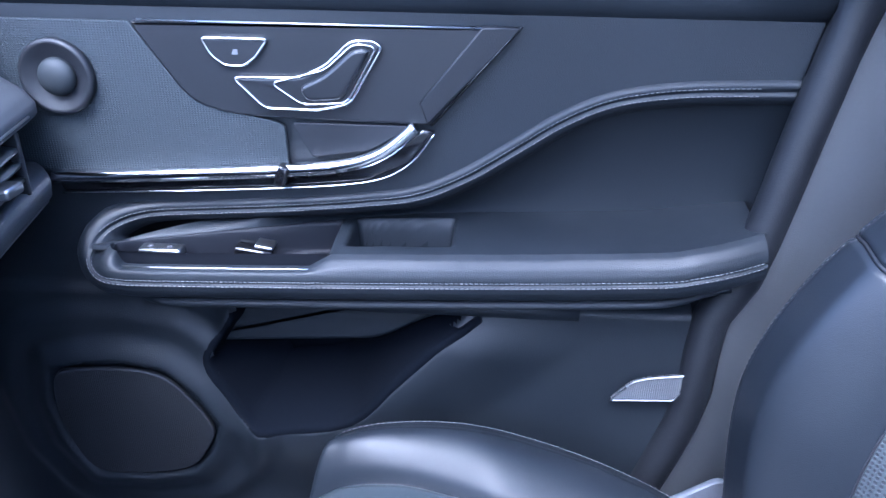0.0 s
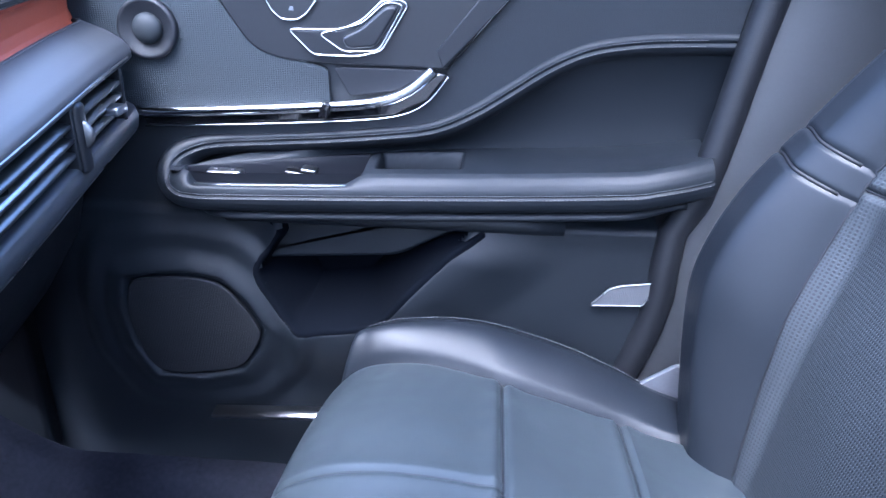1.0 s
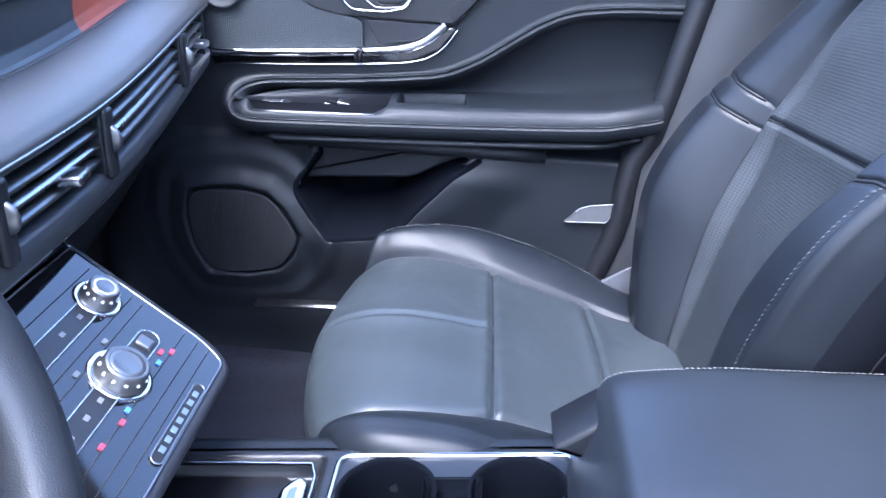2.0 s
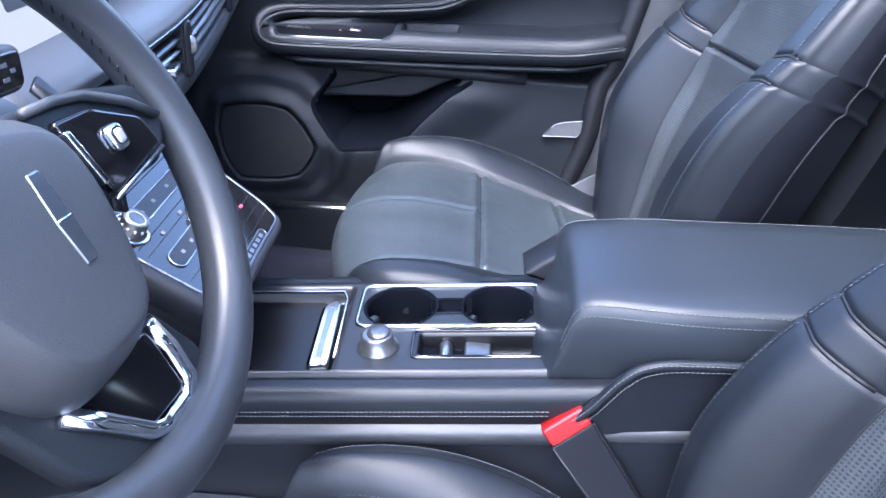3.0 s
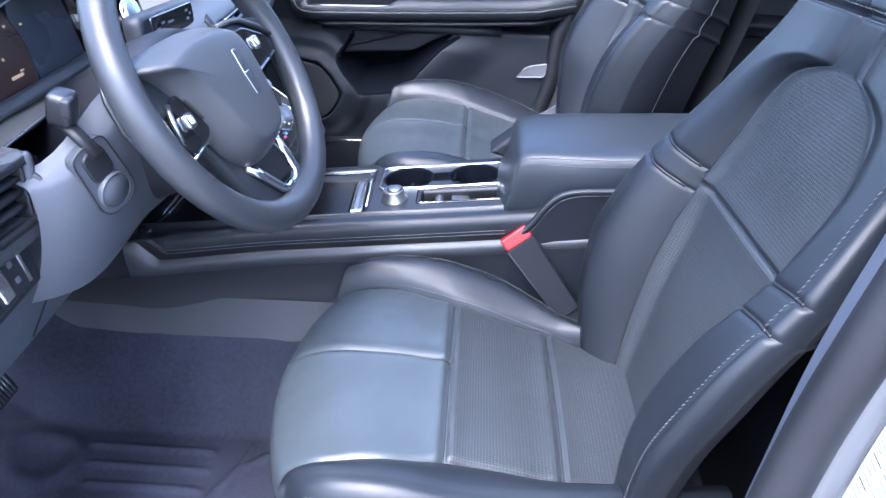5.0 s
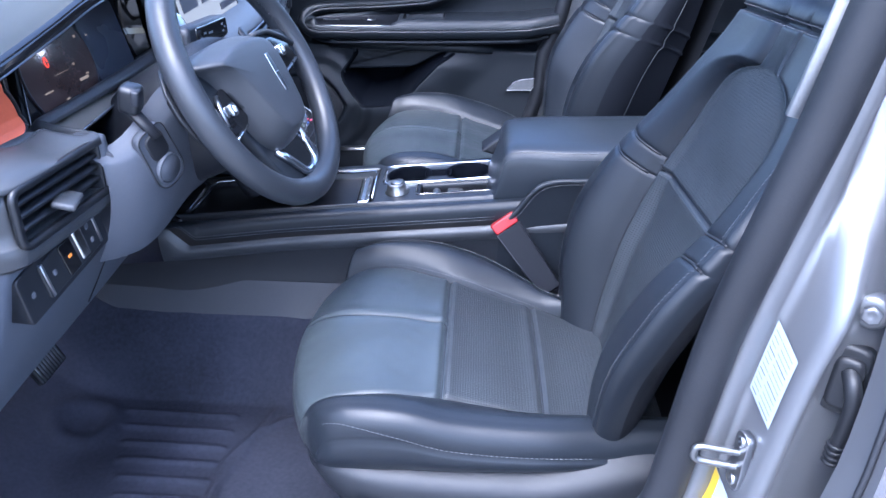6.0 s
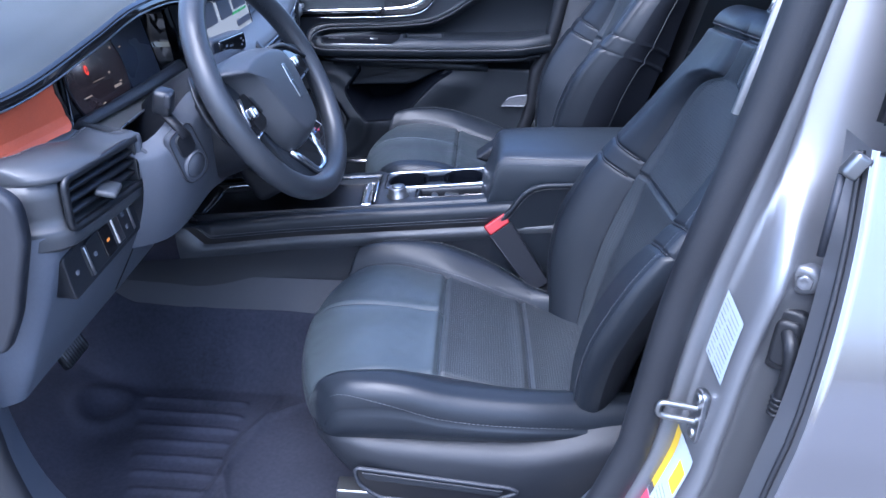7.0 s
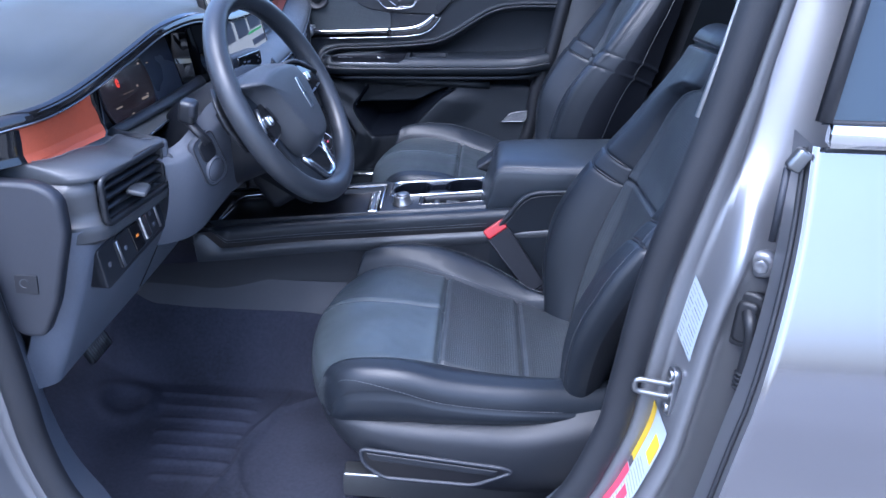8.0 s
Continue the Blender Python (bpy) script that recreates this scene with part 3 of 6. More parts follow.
part("switch_plate", pad(rounded([(-0.428, 0.7155), (-0.212, 0.7155), (-0.212, 0.792), (-0.30, 0.770), (-0.39, 0.746), (-0.428, 0.733)], [0.008, 0.01, 0.01, 0.01, 0.01, 0.008]), lambda a, b, h=0.0: (a, b, 0.917 + h), 0.0045, 0.001), BUCKLE, arm, "black switch plate")
part("plate_edge", tube([(x, 0.7035, lerp_table(LIPZ, x) - 0.0135) for x in span(-0.42, -0.212, 6)], 0.0008, 6), SATIN_METAL, arm)
ls = part("lock_switch", block((-0.388, 0.732, 0.9355), (0.046, 0.018, 0.029), 0.003), SATIN_METAL, arm, "silver lock switch")
part("symbol", block((-0.399, 0.732, 0.9505), (0.006, 0.006, 0.0008), 0), PRINT, ls)
part("symbol", block((-0.378, 0.732, 0.9505), (0.006, 0.006, 0.0008), 0), PRINT, ls)
ws = part("window_switch", block((-0.292, 0.745, 0.934), (0.042, 0.024, 0.030), 0.003, (0, 8, 0)), GLOSS, arm)
part("switch_top", block((-0.279, 0.745, 0.9505), (0.02, 0.02, 0.004), 0.0015, (0, 8, 0)), SATIN_METAL, ws)
part("speaker_grille", pad([(v.x, v.y) for v in spline(inset(ccw(GRILLE), 0.005), 4, True)], lambda a, b, h=0.0: (a, 0.742 - h, b), 0.006, 0.002), mat("speaker_mesh", (0.010, 0.0115, 0.015), 0.65, bump=0.6, bump_scale=500, kind="dots"), pdoor, "flat dark speaker grille")
lampo = rounded([(0.104, 0.7685), (0.128, 0.795), (0.145, 0.801), (0.192, 0.808), (0.185, 0.788), (0.176, 0.772)], 0.004)
lp = part("courtesy_lamp", pad(lampo, lambda a, b, h=0.0: (a, 0.752 - h, b), 0.005, 0.0015), LENS, pdoor, "clear ribbed courtesy lamp lens")
part("lamp_rim", tube([(a, 0.7465, b) for a, b in lampo], 0.0008, 6, True, (0, 1, 0)), SATIN_METAL, lp)

# ---- passenger pillar and rear cabin side ----
def pillar_pt(u, v):
    z = 0.45 + v * 1.15
    x0 = lerp_table(DOOR_REAR, min(1.25, z)) + 0.018 + max(0, z - 1.25) * 0.1
    x = x0 + u * 0.24
    return (x, 0.765 - 0.03 * math.sin(math.pi * min(1, u * 1.15 + 0.05)) + 0.02 * u - max(0, z - 1.2) * 0.25, z)


bp = thing("pillar_trim", "grey plastic trim on the pillar behind the passenger door", "pillar trim", (0.3, 0.76, 0.45))
part("trim_cover", sheet(pillar_pt, span(0, 1, 16), span(0, 1, 24), flip=True), COVER, bp)
part("door_seal", tube([pillar_pt(0.0, v)[:1] + (pillar_pt(0.0, v)[1] - 0.004,) + pillar_pt(0.0, v)[2:] for v in span(0, 1, 24)], 0.020, 12), RUBBER, bp, "black rubber door seal")
# dark block added to stop light leaking past the door seal
part("leak_block", block((0.30, 0.845, 1.02), (0.16, 0.05, 0.62), 0.01), RUBBER, bp)
rd = thing("door_2", "closed rear passenger door lined in black vinyl", "car door", (0.9, 0.8, 0.45), kind="structure")
part("door_panel", sheet(lambda x, z: (x, 0.78 - 0.02 * hump(z - 0.93, 0.03), z), span(0.5, 1.5, 20), span(0.45, 1.2, 40)), VINYL, rd)
part("armrest", sweep([(x, 0.745, 0.93) for x in span(0.55, 1.2, 8)], [(0.03 * math.cos(a), 0.028 * math.sin(a)) for a in [2 * math.pi * i / 16 for i in range(16)]]), LEATHER, rd)

# unseen opaque panel added to darken the rear cabin
rw = solo("rear_light_block", mesh([(0.42, 0.80, 1.20), (1.6, 0.80, 1.20), (1.6, 0.66, 1.60), (0.46, 0.66, 1.60)], [(0, 1, 2, 3)], False), GLASS, "added opaque dark panel that keeps light out of the rear cabin", "car window", kind="structure")
solo("bulkhead", block((-1.20, 0, 0.78), (0.06, 1.66, 0.85), 0.01), CARPET, "black carpeted bulkhead at the front of the footwell", "bulkhead", kind="structure")
solo("kick_panel", block((-0.97, 0.79, 0.78), (0.46, 0.05, 0.85), 0.01), INKY, "black plastic kick panel beside the passenger footwell", "trim panel", kind="structure")

# ---- front seats ----
PROFILE = spline([(-0.205, -0.112), (-0.230, -0.104), (-0.247, -0.080), (-0.251, -0.048), (-0.236, -0.016), (-0.19, 0.009), (-0.12, 0.017), (-0.05, 0.010), (0, 0), (0.06, -0.016), (0.131, -0.036), (0.20, -0.05), (0.31, -0.062)], 8)


def seat(name, label, yc, out, half, zmid, slope, dx, lift, broad, yb, back_x):
    """out: the way to the car's side, 1 or -1; half: half the width of the sewn middle panel; slope: its rise outwards."""
    W = half + 0.092
    k0 = half / 0.184
    top = thing(name, label, "car seat", (dx + 0.1, yc, 0.45), "front seats")
    WS = [(0, 0.160), (8, 0.180), (16, 0.194), (24, 0.202), (32, 0.206), (40, 0.207), (48, 0.203), (56, 0.193), (62, 0.184), (80, 0.170), (92, 0.150), (97, 0.14)]
    EDGE = [(0, -0.11), (8, -0.080), (16, -0.058), (24, -0.036), (32, -0.016), (42, -0.002), (52, 0.001), (67, -0.016), (82, -0.026), (97, -0.034)]
    WW = [(0, 0.186), (8, 0.214), (16, 0.236), (24, 0.252), (32, 0.264), (40, 0.271), (48, 0.275), (56, 0.276), (64, 0.276), (80, 0.266), (97, 0.24)]
    SWELL = [(22, 0), (30, 0.021), (36, 0.017), (48, 0.016), (56, 0.018), (64, 0.021), (72, 0.019), (78, 0.012), (83, 0.003), (88, -0.010), (93, -0.024), (97, -0.028)]

    def world(x, w, z):
        return (x + dx, yc + out * w, zmid + z + slope * w)

    def cush(i, q):
        k = min(int(i), len(PROFILE) - 2)
        p = PROFILE[k].lerp(PROFILE[k + 1], i - k)
        x, z = p.x, p.y
        ww, ws = lerp_table(WW, i) * k0, lerp_table(WS, i) * k0
        r = 0.014 + 0.022 * step(8, 44, i)
        if out < 0 and q < 0:
            ww -= 0.055 * step(66, 97, i)
        ws = min(ws, ww - r - 0.003)
        front = step(60, 26, i)
        low = -0.060 - 0.014 * front
        a, sg = abs(q), (1 if q > 0 else -1)
        rise = (lerp_table(EDGE, i) + r - z) * (step(10, 30, i) if out < 0 else step(8, 32, i)) * (1 if q > 0 and out < 0 else 1 - (0.6 if out < 0 else 0.5) * step(54, 84, i))
        if out > 0 and q > 0:
            rise += lerp_table(SWELL, i)
        elif out < 0 and q < 0:
            rise += max(0.004, lerp_table(SWELL, i)) * step(22, 30, i)

        def up(w):
            t = min(1.0, max(0.0, (w - ws) / max(0.01, ww - r - ws)))
            g = z + rise * math.sin(t * math.pi * 0.5) if w > ws else z
            g += 0.007 * (1 - (w / ws) ** 2) if w < ws else 0
            g -= 0.007 * hump(w - ws, 0.005) * step(28, 36, i)
            if w < ws:
                for c in (-0.015, 0.131):
                    g += -0.009 * hump(x - c, 0.005) + 0.005 * hump(x - c, 0.02)
                if x < -0.015 and i > 24:
                    g -= 0.006 * hump(w * sg + 0.012, 0.005) - 0.003 * hump(w * sg + 0.012, 0.02)
            kn = 1.0 if w < ws else max(0.15, 1 - (w - ws) / 0.04)
            g += kn * (0.0034 * noise.noise((x * 12, w * sg * 12, yc * 7)) + 0.0006 * noise.noise((x * 45, w * sg * 45, yc * 9)))
            return g
        if a <= 0.8:
            w = ws * a / 0.5 if a <= 0.5 else ws + (ww - r - ws) * (a - 0.5) / 0.3
            zz = up(w)
        elif a <= 0.9:
            t = (a - 0.8) / 0.1 * math.pi / 2
            w, zz = ww - r + r * math.sin(t), up(ww - r) - r * (1 - math.cos(t))
            zz -= 0.003 * hump(a - 0.815, 0.006)
        else:
            k2 = (a - 0.9) / 0.1
            e = max(low, up(ww - r) - r)
            w, zz = ww + 0.006 * math.sin(k2 * math.pi) - 0.012 * k2 * k2, e - k2 * (e - low)
            w -= 0.003 * hump(k2 - 0.10, 0.05)
        if a > 0.62:
            zz = max(zz, low)
        x += front * (((0.35 if out > 0 else 1.0) if sg > 0 else 0.75) * w * w + (2.0 if out < 0 else 0.8) * max(0.0, w - 0.165) ** 2)
        return world(x, w * sg, zz)

    def key(i, q):
        x = PROFILE[min(int(i), len(PROFILE) - 1)].x
        a = abs(q)
        if i < 26 and a < 0.8:
            return "front_panel"
        if a < 0.5:
            if x > 0.131:
                return "rear_insert"
            if x > -0.015:
                return "middle_insert"
            return "front_insert_outer" if q > -0.03 else "front_insert_inner"
        if a > 0.9:
            return "outer_side" if q > 0 else "inner_side"
        return "outer_bolster" if q > 0 else "inner_bolster"
    qs = span(-1, -0.91, 9) + span(-0.90, -0.80, 10) + span(-0.785, -0.5, 20) + span(-0.49, 0.49, 90) + span(0.5, 0.785, 20) + span(0.80, 0.90, 10) + span(0.91, 1, 9)
    us = span(0, len(PROFILE) - 1, 192)
    ms = sheets(cush, us, qs, key, lambda i, q: (0.0086 * i, q * W * 1.3), flip=out < 0)
    cushion = part("cushion", sheet(lambda u, q: world(-0.18 + u * 0.47, q * (W - 0.05), -0.10), span(0, 1, 2), [-1, 0, 1]), PLASTIC, top)
    for k, me in ms.items():
        # smooth inserts take the leather lightened for reflected sky
        part(k, me, SHEEN if "front_insert" in k or (out > 0 and "insert" in k) else PERF if "insert" in k or k == "front_panel" else LEATHER, cushion)
    for s in (-1, 1):
        crest = 0.826 if s == out else 0.905
        for qq, i0 in ((0.53, 36), (crest, 34 if crest < 0.9 else 31)):
            ln = [Vector(cush(i, s * (qq - (0.055 * step(60, 26, i) if qq > 0.9 else 0)))) + Vector((0, s * out * 0.0006, 0.0006)) for i in span(i0, len(PROFILE) - 10, 110)]
            if qq < 0.6 and out > 0 and s > 0:
                continue
            part("stitching", stitches(ln, (0, (0.3 if qq < 0.9 else 2) * s * out, 1), 0.0065, 0.0040, 0.0008), THREAD, cushion, "grey contrast stitching")

    ids = lambda c: min(span(30, len(PROFILE) - 1, 600), key=lambda i: abs(PROFILE[int(i)].lerp(PROFILE[min(int(i) + 1, len(PROFILE) - 1)], i - int(i)).x - c) + (1 if i < 40 and c > -0.1 else 0))
    for c in (-0.015, 0.131):
        part("seam", tube([Vector(cush(ids(c), q)) + Vector((0, 0, 0.0003)) for q in span(-0.5, 0.5, 60)], 0.0012, 5), RUBBER, cushion)
    part("seam", tube([Vector(cush(i, -0.012 * 0.5 / max(0.1, lerp_table(WS, i) * k0))) + Vector((0, 0, 0.0003)) for i in span(26, ids(-0.015), 40)], 0.0012, 5), RUBBER, cushion)
    for s in (-1, 1):
        part("seam", tube([Vector(cush(i, s * 0.5)) + Vector((0, 0, 0.0003)) for i in span(28, len(PROFILE) - 8, 90)], 0.0012, 5), RUBBER, cushion)

    # backrest
    al = radians(16)
    d, n = Vector((math.sin(al), 0, math.cos(al))), Vector((-math.cos(al), 0, math.sin(al)))
    O = Vector((back_x, yb, zmid - 0.107 + lift))
    WT = [(0, 0.205), (0.1, 0.232), (0.2, 0.247), (0.3, 0.253), (0.4, 0.249), (0.48, 0.237), (0.55, 0.222), (0.62, 0.204), (0.66, 0.194), (0.72, 0.180)]
    HB = [(0, 0.11), (0.15, 0.145), (0.36, 0.168), (0.48, 0.152), (0.52, 0.136), (0.547, 0.112), (0.563, 0.075), (0.573, 0.04), (0.66, 0.04)]
    BO = [(0, 0.045), (0.07, 0.068), (0.14, 0.092), (0.215, 0.105), (0.29, 0.098), (0.365, 0.072), (0.392, 0.062), (0.482, 0.037), (0.569, 0.016), (0.631, 0.008), (0.72, 0.006)]
    wide = W / 0.276

    def back(h, q):
        w1, hb, bo = lerp_table(WT, h) * wide, lerp_table(HB, h) * wide * broad, lerp_table(BO, h)
        a, sg = abs(q), (1 if q > 0 else -1)
        if out < 0 and q > 0:
            w1 += 0.030 * hump(h - 0.28, 0.16)
        rr = 0.016
        curl = max(0.0, (h - 0.643) / 0.036)

        def f(w):
            g = bo * step(hb - 0.03, hb + 0.05, w)
            g += 0.012 * hump(h - 0.2, 0.12) * (1 - min(1, w / hb) ** 2)
            g -= 0.008 * hump(w - hb, 0.006) * step(0.66, 0.62, h)
            if w < hb:
                g += -0.008 * hump(h - 0.364, 0.004) + 0.004 * hump(h - 0.364, 0.03)
            else:
                g -= 0.005 * hump(h - 0.383, 0.003) + 0.005 * hump(h - 0.348, 0.003)
            g -= 0.008 * hump(h - 0.633, 0.004)
            g -= 0.036 * (1 - math.cos(min(curl, 2.6)))
            g += 0.002 * noise.noise((h * 12, w * sg * 12, yc * 5 + 3))
            return g
        if a <= 0.72:
            w = hb * a / 0.42 if a <= 0.42 else hb + (w1 - rr - hb) * (a - 0.42) / 0.3
            g = f(w)
        elif a <= 0.82:
            t = (a - 0.72) / 0.1 * math.pi / 2
            w, g = w1 - rr + rr * math.sin(t), f(w1 - rr) - rr * (1 - math.cos(t)) - 0.003 * hump(a - 0.735, 0.006)
        else:
            k = (a - 0.82) / 0.18
            w, g = w1 + (0.012 if out > 0 else 0.004) * math.sin(math.pi * min(1.0, k * 1.3)) - (0.05 if out > 0 else 0.10) * k * k, f(w1 - rr) - rr - k * (0.06 + bo if out > 0 or q < 0 else 0.040 + 0.5 * bo)
        rise = 0.22 * max(0.0, min(w, 0.25) - hb) * hump(h - 0.365, 0.10)
        return tuple(O + d * (h + rise if curl == 0 else 0.643 + 0.036 * math.sin(min(curl, 2.6))) + n * g + Vector((0, out * w * sg, slope * w * sg)))

    hs = span(0, 0.335, 62) + span(0.339, 0.348, 4) + span(0.351, 0.360, 4) + span(0.362, 0.366, 3) + span(0.368, 0.383, 7) + span(0.387, 0.54, 26) + span(0.543, 0.59, 18) + span(0.595, 0.643, 18) + span(0.648, 0.738, 20)
    qs = span(-1, -0.83, 10) + span(-0.82, -0.72, 10) + span(-0.71, -0.42, 22) + span(-0.41, 0.41, 76) + span(0.42, 0.71, 22) + span(0.72, 0.82, 10) + span(0.83, 1, 10)

    def bkey(h, q):
        w1, hb = lerp_table(WT, h) * wide, lerp_table(HB, h) * wide * broad
        if abs(q) < 0.42:
            return "upper_insert" if 0.364 < h < 0.571 else ("lower_insert" if h <= 0.364 else "shoulder")
        if h > 0.633:
            return "shoulder"
        if abs(q) > 0.86:
            return "outer_side_panel" if q > 0 else "inner_side_panel"
        band = "" if not 0.348 < h < 0.383 else "_band"
        return ("outer_wing" if q > 0 else "inner_wing") + band
    rest = part("backrest", sheet(lambda h, q: tuple(O + d * h + n * -0.105 + Vector((0, q * lerp_table(WT, h) * wide * 0.85, 0))), span(0, 0.70, 10), span(-1, 1, 6)), PLASTIC, top, "black plastic seat back shell")
    for k, me in sheets(back, hs, qs, bkey, lambda h, q: (h, q * 0.35), flip=out < 0).items():
        part(k, me, PERF if "insert" in k else SEAT_SIDE if "side_panel" in k else LEATHER, rest)
    for s in (-1, 1):
        ln = [Vector(back(h, s * 0.725)) + n * 0.0006 for h in span(0.05, 0.625, 120)]
        part("stitching", stitches(ln, n + Vector((0, 0.3 * s * out, 0)), 0.0058, 0.0036, 0.0008, 0.5), THREAD, rest, "grey contrast stitching")
        for hh in (0.348, 0.383):
            ln = [Vector(back(hh, s * q)) + n * 0.001 for q in span(0.45, 0.76, 14)]
            part("piping", tube(ln, 0.0022, 6, up=(1, 0, 0)), RUBBER, rest)
        part("seam", tube([Vector(back(h, s * 0.42)) + n * 0.0004 for h in span(0.02, 0.560, 90)], 0.0013, 5, up=(0, 1, 0)), RUBBER, rest)
    if out > 0:
        part("side_piping", tube([Vector(back(h, -0.93)) + Vector((0, -0.001, 0)) for h in span(0.04, 0.60, 60)], 0.0016, 6, up=(1, 0, 0)), PLASTIC, rest)
    part("seam", tube([Vector(back(0.364, q)) + n * 0.0004 for q in span(-0.42, 0.42, 50)], 0.0013, 5, up=(1, 0, 0)), RUBBER, rest)
    for hh in (0.628, 0.638):
        ln = [Vector(back(hh, q)) + n * 0.0008 for q in span(-0.8, 0.8, 60)]
        part("stitching", stitches(ln, n, 0.0075, 0.0045, 0.0010), THREAD, rest, "grey contrast stitching")
    # head restraint
    ho = O + d * 0.80 + n * -0.03
    head = part("head_restraint", block((0, 0, 0), (0.09, 0.26, 0.19), 0.035, None, 5), LEATHER, top)
    head.data.transform(Matrix.Translation(ho) @ Matrix.Rotation(al, 4, "Y"))
    for s in (-1, 1):
        part("post", tube([ho + Vector((0, s * 0.06, 0)) + d * k for k in (-0.16, -0.05)], 0.007, 10, up=(1, 0, 0)), CHROME, head)
    # plinth
    Wp = W - 0.002
    plan = spline([(0.30, Wp - 0.01), (0.20, Wp), (0.06, Wp + 0.003), (-0.08, Wp - 0.003), (-0.14, Wp - 0.018), (-0.178, Wp - 0.05), (-0.198, Wp - 0.10), (-0.21, 0.0), (-0.198, -Wp + 0.10), (-0.14, -Wp + 0.02), (0.0, -Wp), (0.28, -Wp)], 8)
    rows = [(0.0, -0.030), (0.10, -0.006), (0.16, 0.004), (0.26, 0.008), (0.42, 0.008), (0.62, 0.006), (0.80, 0.0), (0.93, -0.012), (1.0, -0.032)]
    FOOT = [(-0.21, -0.125), (-0.18, -0.128), (-0.151, -0.142), (-0.111, -0.168), (-0.024, -0.190), (0.045, -0.195), (0.30, -0.20)]

    def plinth(i, j):
        i = int(i)
        p, a, b = plan[i], plan[max(0, i - 1)], plan[min(len(plan) - 1, i + 1)]
        tn = (b - a).normalized()
        nx, ny = -tn.y, tn.x
        if nx * (p.x - 0.1) + ny * p.y < 0:
            nx, ny = -nx, -ny
        k, o = rows[int(j)]
        zt = -0.052 + 0.034 * step(0.10, 0.26, p.x) * (1 if p.y > 0 else 0) - 0.012 * step(-0.12, -0.2, p.x)
        return world(p.x + nx * o, p.y + ny * o, zt + (lerp_table(FOOT, p.x) - zt) * k)
    pl = part("plinth", sheet(plinth, list(range(len(plan))), list(range(len(rows))), flip=out > 0), PLASTIC, top, "dark grey plastic seat side cover")
    on_side = lambda a, b, h=0.0: world(a, Wp + 0.009 - 0.25 * max(0, abs(a + 0.0) - 0.09) ** 1.0 * 0.2 + h, b)
    pk = rounded([(-0.128, -0.104), (0.10, -0.124), (0.115, -0.132), (0.055, -0.162), (-0.09, -0.158), (-0.122, -0.135)], 0.012)
    po = part("side_pocket", pad(pk, on_side, 0.003, 0.0015), INKY, pl)
    part("pocket_lip", tube([on_side(a, b, 0.003) for a, b in pk], 0.0036, 6, True, (0, 1, 0)), GREY_PLASTIC, po)
    part("pocket_flap", pad(rounded([(-0.118, -0.110), (0.092, -0.129), (0.085, -0.140), (-0.112, -0.124)], 0.004), on_side, 0.0055, 0.002, 0.002), PLASTIC, po)
    for s in (-0.6, 0.6):
        part("rail", block((dx + 0.03, yc + s * half * 1.75, zmid - 0.225), (0.40, 0.035, 0.05), 0.004), DARK_SILVER, top, "steel seat rail")
    # hinge cover at the foot of the backrest
    for s in (-1, 1) if out > 0 else (-1,):
        hc = [(0.155, -0.055), (0.245, -0.075), (0.255, -0.03), (0.215, -0.012)]
        part("hinge_cover", pad(rounded(hc, 0.008), lambda a, b, hh=0.0: world(a, s * (W - 0.032 + hh), b + lift * 0.5), 0.012, 0.004), mat("pale_grey_plastic", (0.10, 0.105, 0.12), 0.5), top, "pale grey plastic hinge cover")
    return top, world


driver, dworld = seat("bucket_seat", "black perforated leather driver's seat with grey stitching", -0.395, -1, 0.183, 0.7065, 0.08, 0.0, 0.0, 0.98, -0.402, 0.232)
passenger, pworld = seat("bucket_seat", "black perforated leather passenger seat with grey stitching", 0.393, 1, 0.212, 0.7485, -0.10, 0.0, 0.042, 0.92, 0.386, 0.250)
solo("sill_strip", sweep([(-0.43, 0.70, 0.585), (-0.30, 0.70, 0.591), (-0.10, 0.70, 0.60)], [(0.012, -0.003), (0.012, 0.002), (-0.012, 0.003), (-0.012, -0.003)]), SATIN_METAL, "thin satin metal strip on the passenger door sill", "sill strip")


# ---- centre console ----
def deck(x):
    return 0.807 + 0.12 * x


con = thing("centre_console", "black centre console with satin deck and leather rails", "console", (-0.1, 0, 0.42))
on_deck = lambda a, b, h=0.0: (a, b, deck(a) + h)


def grow(c, rx, ry, n=28):
    return [(c[0] + rx * math.cos(2 * math.pi * i / n), c[1] + ry * math.sin(2 * math.pi * i / n)) for i in range(n)]


CUPS = [(-0.111, 0.036), (0.006, 0.036)]


def deck_pt(x, y):
    z = deck(x)
    z -= 0.022 * step(-0.172, -0.18, x) * step(-0.088, -0.08, y) * step(0.085, 0.075, y)
    z -= 0.02 * step(-0.088, -0.10, y) + 0.01 * step(0.09, 0.105, y)
    return (x, y, z)


def deck_key(x, y):
    if min(math.hypot(x - cx, y - cy) for cx, cy in CUPS) < 0.0425:
        return None
    if -0.0745 < x < -0.0305 and 0.022 < y < 0.050:
        return None
    return None if -0.087 < x < 0.053 and -0.065 < y < -0.019 else "deck"


